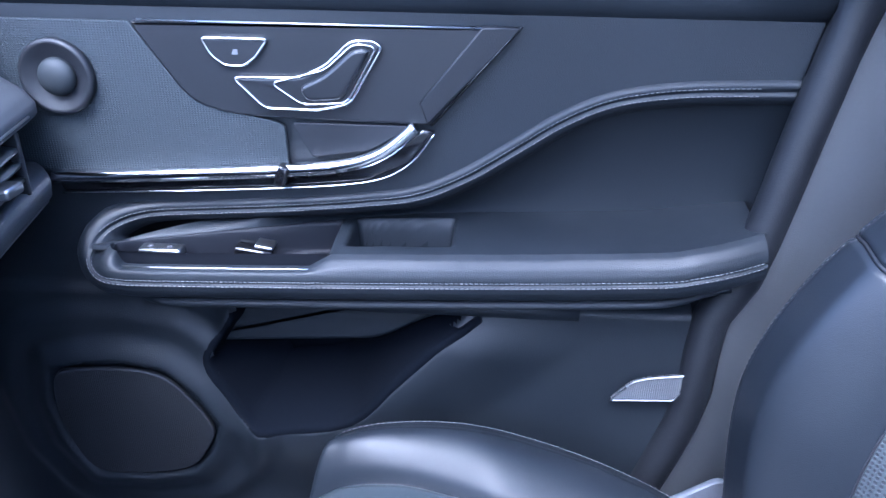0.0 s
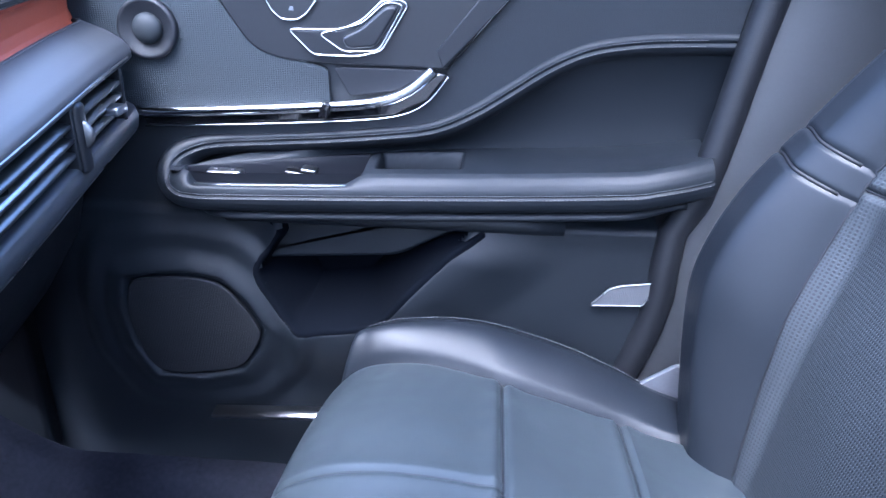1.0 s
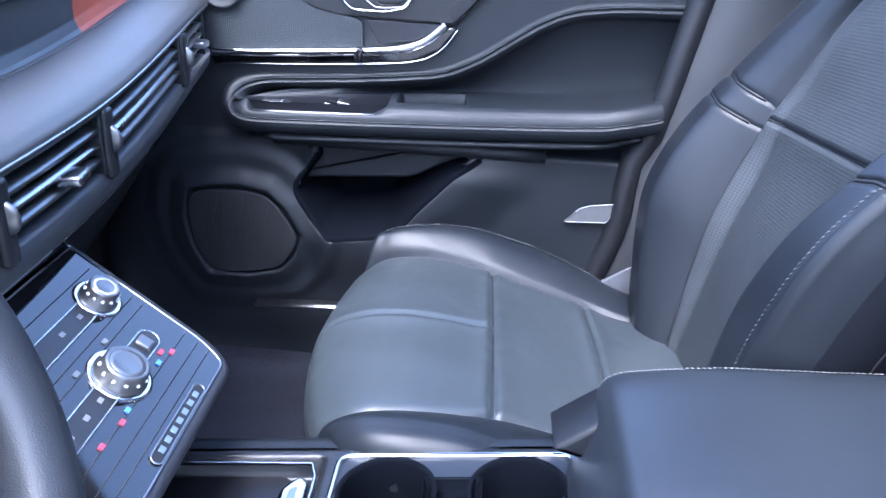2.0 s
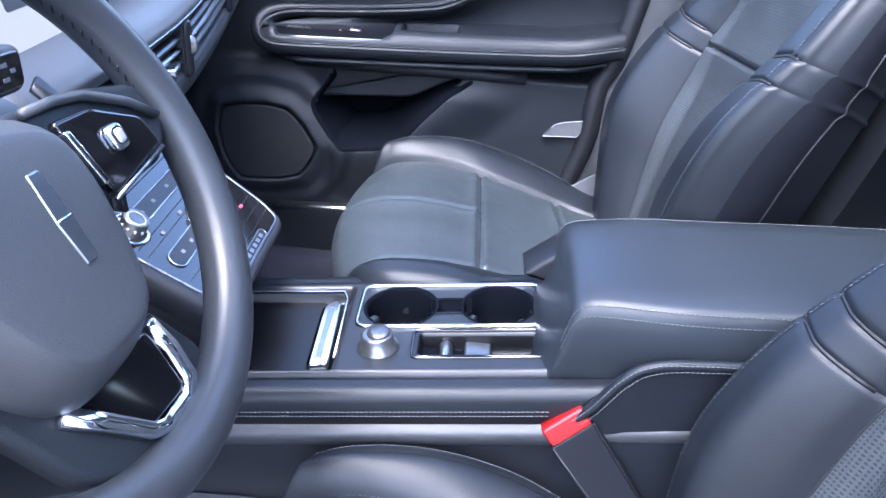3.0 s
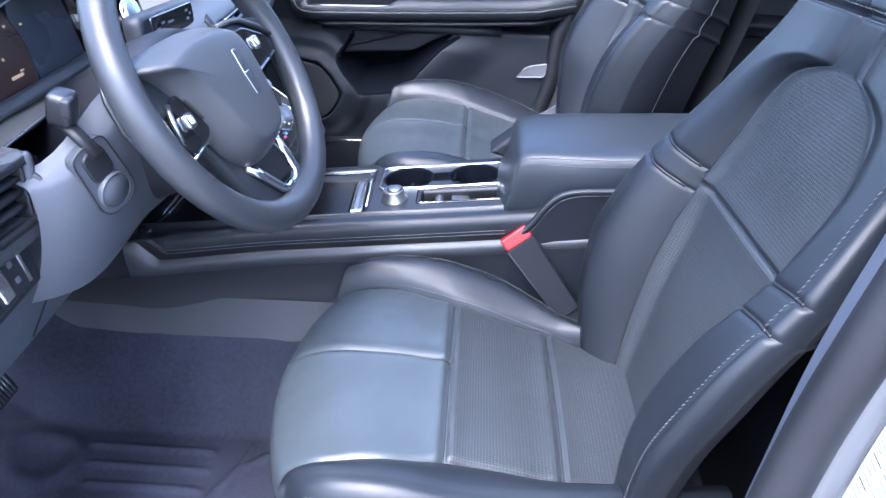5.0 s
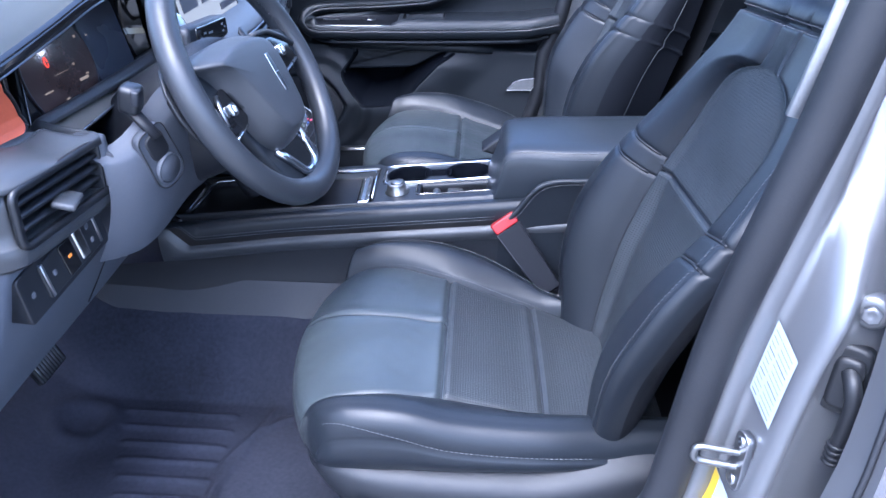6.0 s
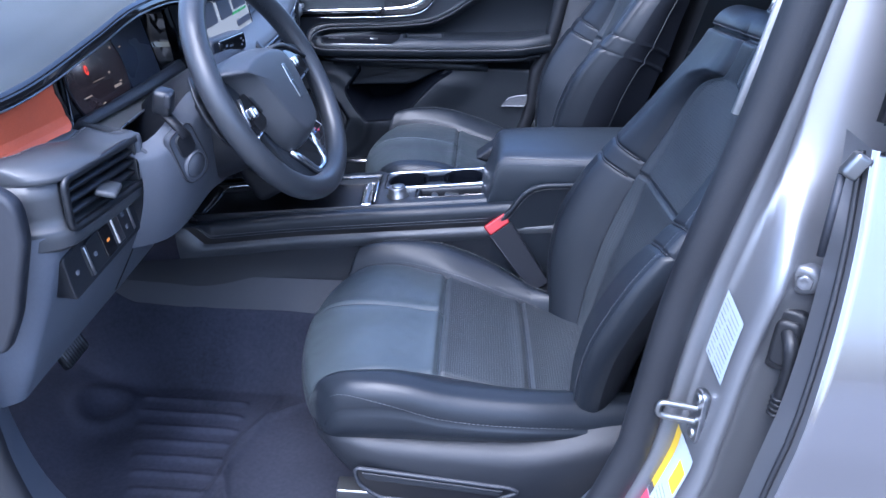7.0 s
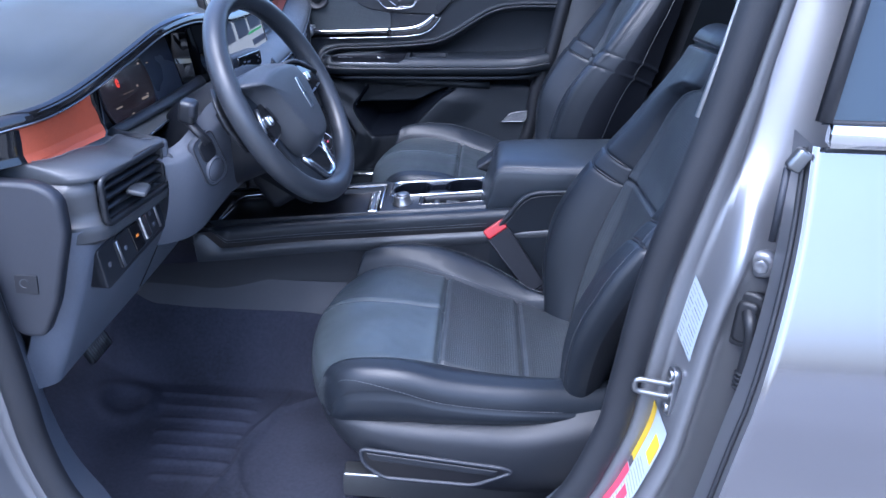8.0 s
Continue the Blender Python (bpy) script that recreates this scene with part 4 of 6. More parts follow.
def well(poly, depth, lip=0.004):
    """A sunk well with a rounded lip round an outline on the deck."""
    poly = ccw(poly)
    n = len(poly)
    rows = [(-lip, 0.0008), (-lip * 0.4, 0.0012), (0.0, 0.0), (0.001, -0.004), (0.0035, -depth * 0.5), (0.006, -depth)]
    V = [on_deck(a, b, hh) for d, hh in rows for a, b in inset(poly, d)]
    Fs = [(k * n + i, k * n + (i + 1) % n, (k + 1) * n + (i + 1) % n, (k + 1) * n + i) for k in range(len(rows) - 1) for i in range(n)]
    Fs.append(tuple(range((len(rows) - 1) * n, len(rows) * n)))
    me = mesh(V, Fs)
    me.polygons[len(me.polygons) - 1].use_smooth = False
    return me


part("deck", sheets(deck_pt, span(-0.56, -0.21, 40) + span(-0.207, 0.13, 130), span(-0.102, 0.11, 90), deck_key, flip=True)["deck"], SATIN, con, "satin dark console deck")
# cup wells and channel are coloured as the shade inside them
for cx, cy in CUPS:
    part("cup_well", well(grow((cx, cy), 0.0415, 0.0415, 40), 0.07), SHADE_BLACK, con, "deep black cup holder")
part("cup_channel", well(rounded([(-0.078, 0.020), (-0.027, 0.020), (-0.027, 0.052), (-0.078, 0.052)], 0.002), 0.016, 0.0012), SHADE_BLACK, con, "dark channel between the cup holders")
part("key_slot", well(rounded([(-0.083, -0.062), (0.050, -0.062), (0.050, -0.022), (-0.083, -0.022)], 0.006), 0.03, 0.006), INKY, con, "piano black key slot")
cupring = rounded([(-0.160, -0.008), (0.056, -0.008), (0.056, 0.082), (-0.160, 0.082)], 0.014)
part("cup_holder_frame", tube([on_deck(a, b, 0.001) for a, b in cupring], 0.003, 8, True), CHROME, con, "satin chrome frame round the cup holders")
for cx, cy in CUPS:
    for s in (-1, 1):
        part("cup_finger", block((cx + s * 0.0315, cy - 0.016, deck(cx) - 0.026), (0.010, 0.015, 0.034), 0.003, (0, 0, s * 30)), SATIN, con)
part("slot_frame", tube([on_deck(a, b, 0.0005) for a, b in rounded([(-0.09, -0.068), (0.056, -0.068), (0.056, -0.016), (-0.09, -0.016)], 0.008)], 0.002, 6, True), GLOSS, con)
sl = part("key_slot_tray", block((-0.02, -0.042, deck(0) - 0.028), (0.13, 0.04, 0.006), 0.002), SHADE_BLACK, con)
part("slot_roller", lathe((-0.052, -0.060, deck(-0.05) - 0.014), (0, 1, 0), (1, 0, 0), [(0.006, 0), (0.0075, 0.002), (0.0075, 0.034), (0.006, 0.036)], 20), SATIN_METAL, con, "small satin metal roller in the key slot")
part("slot_tab", block((-0.016, -0.042, deck(0) - 0.017), (0.030, 0.034, 0.012), 0.003), DARK_SILVER, con)
part("slot_step", block((0.027, -0.052, deck(0) - 0.024), (0.042, 0.014, 0.010), 0.002), INKY, con)
kn = part("drive_mode_knob", lathe(on_deck(-0.128, -0.047, -0.001), (-0.12, 0, 1), (1, 0, 0), [(0.0235, 0), (0.0235, 0.003), (0.019, 0.005), (0.0185, 0.018), (0.0175, 0.0205), (0.014, 0.0205), (0.002, 0.0195)], 36), DARK_SILVER, con, "round crystal and chrome drive mode knob")
part("knob_top", lathe(on_deck(-0.128, -0.047, 0.0195), (-0.12, 0, 1), (1, 0, 0), [(0.0135, 0), (0.013, 0.0025), (0.008, 0.004), (0.001, 0.0045)], 28), DARK_SILVER, kn)
# chrome grip of the sliding tray cover
part("tray_cover", pad(rounded([(-0.532, -0.090), (-0.205, -0.084), (-0.205, 0.075), (-0.532, 0.075)], 0.01), lambda a, b, h=0.0: (a, b, deck(a) - 0.0215 + h), 0.004, 0.0015), INKY, con, "black sliding tray cover")
GP = lambda a, b, h=0.0: (a, b, deck(a) - 0.0175 + h)
gr = part("tray_grip", pad(rounded([(-0.207, -0.068), (-0.181, -0.066), (-0.185, 0.060), (-0.195, 0.068), (-0.211, 0.050)], 0.007), GP, 0.010, 0.005, 0.0, 4), CHROME, con, "polished chrome tray grip")
part("grip_groove", pad(rounded([(-0.198, -0.058), (-0.1915, -0.058), (-0.194, 0.050), (-0.201, 0.046)], 0.003), GP, 0.0112, 0.0008, 0.009), SATIN_METAL, gr)
part("tray_line", tube([(-0.541, -0.088, deck(-0.54) - 0.019), (-0.539, -0.070, deck(-0.54) - 0.016), (-0.536, 0.066, deck(-0.536) - 0.010), (-0.522, 0.077, deck(-0.52) - 0.006), (-0.40, 0.077, deck(-0.40) - 0.002), (-0.186, 0.077, deck(-0.2) - 0.002), (-0.180, 0.06, deck(-0.2) - 0.002), (-0.176, -0.06, deck(-0.2) - 0.002)], 0.0019, 6), CHROME, con, "chrome edge round the tray")
part("tray_bracket", block((-0.536, -0.018, deck(-0.536) - 0.012), (0.007, 0.140, 0.006), 0.002, (-2.5, 0, -2)), CHROME, con, "thick chrome front edge of the tray")
part("tray_front", block((-0.556, -0.006, deck(-0.55) - 0.024), (0.028, 0.19, 0.040), 0.008, (0, 20, 0)), GLOSS, con, "piano black front of the tray")


# side rails
def rail(side):
    def fn(x, j):
        rows = [(0.100, -0.004), (0.109, -0.002), (0.118, -0.006), (0.1225, -0.018), (0.1205, -0.039), (0.1205, -0.048), (0.1285, -0.052), (0.1300, -0.058), (0.1285, -0.066), (0.120, -0.078), (0.118, -0.11), (0.121, -0.135), (0.126, -0.16), (0.13, -0.20)]
        y, z = rows[int(j)]
        if 3 <= j <= 8:
            # the front end sweeps up to the deck
            z = min(-0.003 - 0.0015 * j, z + 1.05 * max(0.0, -0.505 - 0.012 * (j - 4) - x))
        return (x, side * (y + 0.016 * step(-0.30, -0.56, x)), min(deck(x) + z, deck(x) - 0.004) if j else deck(x) + z)
    return fn


for s in (-1, 1):
    part("side_panel", sheets(rail(s), span(-0.78, 0.34, 60), list(range(14)), lambda x, j: 0 if j < 9 else 1, flip=s > 0)[1], PLASTIC, con)
    rows_of = lambda x, j: "rail" if j < 4 else "gap" if j < 5 else "lip" if j < 9 else "low"
    rr_ = sheets(rail(s), span(-0.572, -0.49, 20) + span(-0.48, 0.34, 50), list(range(14)), rows_of, flip=s > 0)
    rl = part("side_rail", rr_["rail"], LEATHER, con, "leather covered console rail")
    # black strip standing in for the shade between rail and lip
    part("gap_shade", rr_["gap"], INKY, con)
    part("rail_lip", rr_["lip"], COVER, con, "satin lip under the rail")
    for k in (0.003, 0.009):
        part("stitching", stitches([Vector(rail(s)(x, 4)) + Vector((0, s * (0.0008 + k * 0.06), k)) for x in span(-0.538, 0.06, 70)], (0, s, 0.0)), THREAD, rl, "grey contrast stitching")
part("lower_skirt", sheet(lambda x, v: (x, -0.128 - 0.03 * v, 0.622 + 0.02 * (x + 0.45) - 0.062 * v - 0.015 * v * step(-0.35, -0.2, x)), span(-0.9, 0.3, 30), span(0, 1, 6), flip=True), GREY_PLASTIC, con, "dark grey carpeted tunnel side")
# armrest box
LIDP = spline([(0.045, -0.090), (0.050, -0.070), (0.058, -0.045), (0.066, -0.020), (0.072, -0.003), (0.083, 0.008), (0.105, 0.0125), (0.16, 0.016), (0.25, 0.020), (0.40, 0.028), (0.60, 0.036)], 6)
LIDQ = [(-0.99, -0.092), (-1.03, -0.075), (-1.045, -0.05), (-1.04, -0.028), (-1.015, -0.012), (-0.965, -0.002), (-0.88, 0.003), (-0.6, 0.006), (-0.3, 0.0075), (0, 0.008), (0.3, 0.0075), (0.6, 0.006), (0.88, 0.003), (0.965, -0.002), (1.015, -0.012), (1.04, -0.028), (1.045, -0.05), (1.03, -0.075), (0.99, -0.092)]


def lid(s, k):
    i = min(int(s), len(LIDP) - 2)
    p = LIDP[i].lerp(LIDP[i + 1], s - i)
    y, z = LIDQ[int(k)]
    half = 0.094 + 0.014 * step(0.05, 0.2, p.x)
    room = max(0.0, min(1.0, (p.y + 0.092) / 0.092))
    return (p.x + 0.012 * (1 - room) * min(1, abs(y)) ** 4, y * half, 0.892 + p.y + z * room)


box = thing("console_armrest", "padded black leather armrest lid on the console", "armrest", (0.25, 0, 0.8))
part("lid", sheet(lid, span(0, len(LIDP) - 1, 90), list(range(len(LIDQ)))), LID, box)
part("latch", pad(rounded([(0.030, 0.848), (0.088, 0.832), (0.10, 0.872), (0.078, 0.888)], [0.006, 0.006, 0.01, 0.008]), lambda a, b, h=0.0: (a, 0.095 - h, b), 0.050, 0.005), PLASTIC, box, "black latch handle under the lid")
part("box_body", block((0.345, 0.0, 0.77), (0.56, 0.19, 0.13), 0.012), LEATHER, box)
for k, dz in ((5, 0.0006), (4, 0.0006)):
    for kk, s in ((k, -1), (len(LIDQ) - 1 - k, 1)):
        part("stitching", stitches([Vector(lid(i, kk)) + Vector((0, s * 0.0006, dz)) for i in span(14, len(LIDP) - 2, 70)], (0, s * 0.7, 0.7)), THREAD, box, "grey contrast stitching")
sidec = spline([(0.07, -0.128, 0.765), (0.10, -0.129, 0.80), (0.125, -0.129, 0.838), (0.15, -0.128, 0.857), (0.20, -0.127, 0.864), (0.35, -0.125, 0.87)], 10)
part("side_cover", mesh([*[tuple(p) for p in sidec], *[(p.x, p.y, 0.60) for p in sidec]], [(i, i + 1, len(sidec) + i + 1, len(sidec) + i) for i in range(len(sidec) - 1)]), LEATHER, box, "leather side of the armrest box")
part("piping", tube(sidec, 0.006, 8, up=(0, 1, 0)), LEATHER, box)
part("stitching", stitches([p + Vector((-0.003, -0.0055, 0.003)) for p in sidec], (0, -1, 0.3)), THREAD, box, "grey contrast stitching")
part("stitching", stitches([p + Vector((0.004, -0.0055, -0.004)) for p in sidec], (0, -1, 0.3)), THREAD, box, "grey contrast stitching")

# seat belt buckle
bk = thing("seat_belt_buckle", "black seat belt buckle with red release button", "belt buckle", (0.17, -0.15, 0.66))
_o, _a = Vector((0.175, -0.158, 0.655)), Vector((0.072, -0.118, 0.781)) - Vector((0.175, -0.158, 0.655))
_to = frame_of(_o, _a.cross((0, -1, 0.35)), _a)
part("buckle_body", pad(rounded([(-0.022, 0), (0.022, 0), (0.027, _a.length - 0.020), (-0.027, _a.length - 0.020)], 0.006), _to, 0.0165, 0.004, -0.014), BUCKLE, bk)
part("buckle_bevel", tube([_to(a_, b_, 0.0165) for a_, b_ in ((-0.020, 0.01), (-0.0245, _a.length - 0.022), (0.0245, _a.length - 0.022), (0.020, 0.01))], 0.0012, 6), GREY_PLASTIC, bk)
part("release_button", pad(rounded([(-0.024, _a.length - 0.022), (0.024, _a.length - 0.022), (0.025, _a.length), (-0.025, _a.length)], 0.005), _to, 0.017, 0.003, -0.016), RED, bk, "red push button")

# control panel with knobs
cp = thing("climate_console", "glossy sloping climate control panel with crystal knobs", "control panel", (-0.33, -0.015, 0.85))
CPF = frame_of((-0.276, 0.027, 0.841), (0, 1, 0), (-1, 0, 0.65))
CPN = Vector(CPF(0, 0, 1)) - Vector(CPF(0, 0, 0))
cpo = ccw(rounded([(-0.108, 0.0), (0.108, 0.0), (0.124, 0.035), (0.140, 0.205), (-0.140, 0.205), (-0.124, 0.035)], [0.024, 0.024, 0.03, 0.01, 0.01, 0.03]))
part("surround", pad(cpo, CPF, 0.004, 0.008, -0.030, 5), GREY_PLASTIC, cp, "soft dark grey rim of the panel")
part("underside", pad(inset(cpo, 0.012), CPF, -0.026, 0.004, -0.075), PLASTIC, cp)
part("panel_face", pad(inset(cpo, 0.0125), CPF, 0.0052, 0.0008, 0.002), GLOSS, cp, "piano black face")
part("chrome_line", tube([CPF(a, b, 0.0050) for a, b in inset(cpo, 0.0125)], 0.0011, 6, True, (1, 0, 0)), SATIN_METAL, cp)


def capsule(a0, a1, b, w, n=8):
    """A rounded bar outline on the panel, from a0 to a1."""
    return [(a1 + w * math.sin(math.pi * k / n), b - w * math.cos(math.pi * k / n)) for k in range(n + 1)] + [(a0 - w * math.sin(math.pi * k / n), b + w * math.cos(math.pi * k / n)) for k in range(n + 1)]


for a0, a1, b, w in ((-0.086, 0.072, 0.082, 0.0105), (-0.100, 0.095, 0.140, 0.0100)):
    part("key_bar", pad(capsule(a0, a1, b, w), CPF, 0.0066, 0.0008, 0.003), SATIN, cp)
    part("key_bar_rim", tube([CPF(c, d, 0.0064) for c, d in capsule(a0, a1, b, w)], 0.0010, 6, True, (1, 0, 0)), CHROME, cp, "thin chrome outline")
part("slider", pad(rounded([(0.056, 0.075), (0.070, 0.075), (0.070, 0.090), (0.056, 0.090)], 0.003), CPF, 0.0105, 0.002, 0.005), DARK_SILVER, cp)
for a, b, r in ((0.014, 0.082, 0.0215), (0.084, 0.140, 0.0155), (-0.086, 0.138, 0.0155)):
    part("knob_collar", lathe(CPF(a, b, 0.004), CPN, (0, 1, 0), [(r + 0.0075, 0), (r + 0.0075, 0.002), (r + 0.006, 0.0034), (r + 0.0035, 0.003)], 36), CHROME, cp, "polished chrome collar")
    k = part("knob", lathe(CPF(a, b, 0.004), CPN, (0, 1, 0), [(r + 0.003, 0.002), (r + 0.002, 0.006), (r * 0.98, 0.008), (r * 0.93, 0.017), (r * 0.84, 0.0195), (r * 0.74, 0.0185)], 36), DARK_SILVER, cp, "crystal and chrome rotary knob")
    part("knob_face", lathe(CPF(a, b, 0.0215), CPN, (0, 1, 0), [(r * 0.76, 0), (r * 0.70, 0.0014), (r * 0.4, 0.0006), (0.001, 0.0002)], 28), CRYSTAL if r < 0.02 else DARK_SILVER, k)
    for q in range(12):
        t = 2 * math.pi * q / 12
        part("knob_ridge", block(CPF(a + r * 0.97 * math.cos(t), b + r * 0.97 * math.sin(t), 0.0155), (0.0035, 0.0035, 0.0035), 0.0012, (q * 30, 33, 0), 2), CRYSTAL, k)
for b0, a0, a1 in ((0.030, -0.100, 0.104), (0.043, -0.104, 0.106), (0.058, -0.105, 0.108), (0.106, -0.108, 0.110), (0.118, -0.108, 0.112), (0.165, -0.112, 0.115)):
    part("groove", tube([CPF(a0, b0, 0.0052), CPF(a1, b0, 0.0052)], 0.0006, 5, up=(1, 0, 0)), RUBBER, cp)
for a, b, m in ((0.074, 0.058, "red"), (0.066, 0.066, "red"), (-0.030, 0.058, "red"), (0.052, 0.062, "blue"), (-0.016, 0.060, "blue"), (-0.062, 0.060, "red"), (0.044, 0.082, "pale"), (-0.022, 0.082, "pale"), (-0.045, 0.082, "pale"), (-0.07, 0.082, "pale"), (0.05, 0.140, "pale"), (0.02, 0.140, "pale"), (-0.02, 0.140, "pale"), (-0.05, 0.140, "pale"), (0.04, 0.110, "pale"), (-0.01, 0.110, "pale"), (-0.06, 0.110, "pale")):
    part("icon", pad(rounded([(a - 0.003, b - 0.0022), (a + 0.003, b - 0.0022), (a + 0.003, b + 0.0022), (a - 0.003, b + 0.0022)], 0.001), CPF, 0.0070, 0.0002, 0.002), {"red": LABEL_RED, "blue": ICON_BLUE, "pale": FAINT}[m], cp)
part("plaque", pad(capsule(-0.045, 0.049, 0.0195, 0.0055), CPF, 0.0066, 0.001, 0.002), RUBBER, cp)
part("plaque_rim", tube([CPF(c, d, 0.0066) for c, d in capsule(-0.045, 0.049, 0.0195, 0.0055)], 0.0008, 6, True, (1, 0, 0)), SATIN_METAL, cp)
for i in range(7):
    part("plaque_bar", pad([(-0.038 + 0.0125 * i, 0.0170), (-0.031 + 0.0125 * i, 0.0170), (-0.031 + 0.0125 * i, 0.0222), (-0.038 + 0.0125 * i, 0.0222)], CPF, 0.0071, 0.0001, 0.004), SATIN_METAL, cp)
part("panel_neck", block((-0.40, 0.027, 0.83), (0.10, 0.20, 0.10), 0.02, (0, -33, 0)), PLASTIC, cp)

# ---- dashboard ----
def dash_x(y):
    return -0.405 - (0.085 if y > 0 else 0.052) * (abs(y) / 0.72) ** 1.7


def dash_z(y):
    return 0.022 * step(0.15, 0.65, y)


HOOD = [(-0.84, 1.13), (-0.78, 1.150), (-0.65, 1.162), (-0.51, 1.188), (-0.41, 1.208), (-0.30, 1.212), (-0.20, 1.20), (-0.10, 1.185), (0.1, 1.180), (0.84, 1.186)]
# rows of (x from the vent line, z, how far z follows the vents, how far it follows the hood)
SECT = [(-0.30, 0.66, 0, 0), (-0.17, 0.76, 0, 0), (-0.11, 0.85, 0, 0), (-0.085, 0.92, 0.5, 0), (-0.06, 0.962, 1, 0), (-0.012, 0.976, 1, 0), (0.0, 0.984, 1, 0), (0.002, 0.998, 1, 0), (-0.002, 1.008, 1, 0), (-0.035, 1.008, 1, 0), (-0.035, 1.066, 1, 0), (-0.002, 1.066, 1, 0), (0.004, 1.071, 1, 0), (0.004, 1.080, 1, 0), (-0.004, 1.090, 1, 0),
        (-0.022, 1.100, 1, 0), (-0.050, 1.110, 1, 0), (-0.058, 1.112, 1, 0), (-0.062, 1.106, 1, 0), (-0.067, 1.112, 1, 0), (-0.071, 1.122, 1, 0), (-0.070, -0.016, 0, 1), (-0.060, -0.014, 0, 1), (-0.052, -0.006, 0, 1), (-0.056, 0.004, 0, 1), (-0.075, 0.014, 0, 1), (-0.12, 0.026, 0, 1), (-0.25, 0.035, 0, 1), (-0.40, 0.02, 0, 1), (-0.52, -0.02, 0, 1), (-0.58, -0.06, 0, 1)]


SAG = [(11, 0.0), (12, -0.002), (13, -0.006), (14, -0.010), (15, -0.013), (16, -0.016), (17, -0.018), (21, -0.018)]


def dash_pt(y, j):
    i = min(int(j), len(SECT) - 2)
    f = j - i

    def at(k):
        x, z, vz, hz = SECT[k]
        return x, z + vz * dash_z(y) + hz * lerp_table(HOOD, y)
    (x0, z0), (x1, z1) = at(i), at(i + 1)
    x, z = x0 + (x1 - x0) * f, z0 + (z1 - z0) * f
    if 11 < j < 21:
        z += lerp_table(SAG, j) * step(-0.1, -0.55, y)
    if 3 < j < 18:
        # the pad ends beside the steering column
        x -= 0.085 * math.sqrt(step(-0.552, -0.520, y)) * step(-0.165, -0.195, y) * step(18, 16.5, j)
    if 8 < j < 12 and y < 0:
        x += (-0.002 - x) * step(-0.717, -0.721, y)
    clu = step(-0.577, -0.530, y) * step(-0.17, -0.21, y)
    if 18 <= j <= 21:
        x -= 0.075 * clu * (1 if j < 20.9 else 0.6)
    if 12 < j < 18 and y < 0:
        z -= 0.013 * hump(y + 0.605, 0.045) * step(12, 15, j)
    if 14 < j < 19:
        z -= 0.046 * clu * step(14, 16, j)
    e = max(0.0, (abs(y) - 0.70) / 0.06) if y < 0 else max(0.0, (abs(y) - 0.72) / 0.06)
    yy = math.copysign(min(abs(y), 0.70 + 0.045 * math.sin(min(1.5, e)) if y < 0 else 0.72 + 0.045 * math.sin(min(1.5, e))), y) if 3 < j < 19 else y
    if 18 <= j <= 21:
        yy -= 0.018 * (2 * abs((j - 18) / 3 - 0.45)) ** 2.5 * hump(y + 0.581, 0.03)
    x -= 0.05 * (1 - math.cos(min(1.5, e))) + 0.55 * max(0, e - 1.15) if j < 19 else 0.02 * e * e
    return (dash_x(max(-0.76, min(0.76, y))) + x, yy, z)


dash = thing("dashboard", "black dashboard with soft pads, long vents and orange inlay", "dashboard", (-0.6, 0, 0.6))
_ys = span(-0.79, -0.722, 17) + [-0.717, -0.71, -0.70] + span(-0.69, -0.65, 5) + span(-0.645, -0.583, 14) + span(-0.581, -0.556, 12) + span(-0.552, -0.518, 16) + span(-0.51, -0.22, 28) + span(-0.215, -0.165, 10) + span(-0.15, 0.34, 26) + [0.345] + span(0.36, 0.70, 30) + span(0.71, 0.80, 18)
_js = sorted(set([k / 3 for k in range(3 * (len(SECT) - 1) + 1)] + [18 + k / 12 for k in range(37)]))


def dkey(y, j):
    if j < 4:
        return "lower_panel"
    if y < -0.719 and 6 < j < 18:
        return "driver_pad"
    if j < 9:
        return "vent_lip"
    if j < 11:
        return "vent_recess"
    if j < 18:
        return "soft_pad" if y > -0.18 else "driver_pad"
    if j < 21:
        return "passenger_inlay" if y > 0.345 else "soft_pad" if y > -0.16 else "inlay_gap" if y < -0.738 else "driver_inlay" if y < -0.5815 else "inlay_gap"
    if j < 24.5:
        return "hood_edge"
    return "upper_pad"


for k, me in sheets(dash_pt, _ys, _js, dkey).items():
    part(k, me, {"lower_panel": PLASTIC, "vent_lip": COVER, "vent_recess": RUBBER, "driver_pad": COVER, "soft_pad": COVER, "passenger_inlay": ORANGE, "driver_inlay": ORANGE, "inlay_gap": GLOSS, "hood_edge": GLOSS, "upper_pad": DASH_TOP}[k], dash, {"driver_inlay": "burnt orange leather inlay", "passenger_inlay": "burnt orange leather inlay", "hood_edge": "piano black hood edge"}.get(k, ""))
part("stitching", stitches([Vector(dash_pt(y, 16.4)) + Vector((0, 0, 0.001)) for y in span(-0.75, 0.75, 160)], (0.2, 0, 1), 0.006, 0.0042, 0.0011), THREAD, dash, "grey contrast stitching")
part("chrome_line", tube([Vector(dash_pt(y, 12.5)) + Vector((0.001, 0, 0)) for y in span(-0.02, 0.70, 40)], 0.0014, 6, up=(1, 0, 0)), SATIN_METAL, dash)
part("satin_line", tube([Vector(dash_pt(y, 5.6)) + Vector((0.001, 0, 0)) for y in span(-0.02, 0.72, 40)], 0.0015, 6, up=(1, 0, 0)), SATIN_METAL, dash)
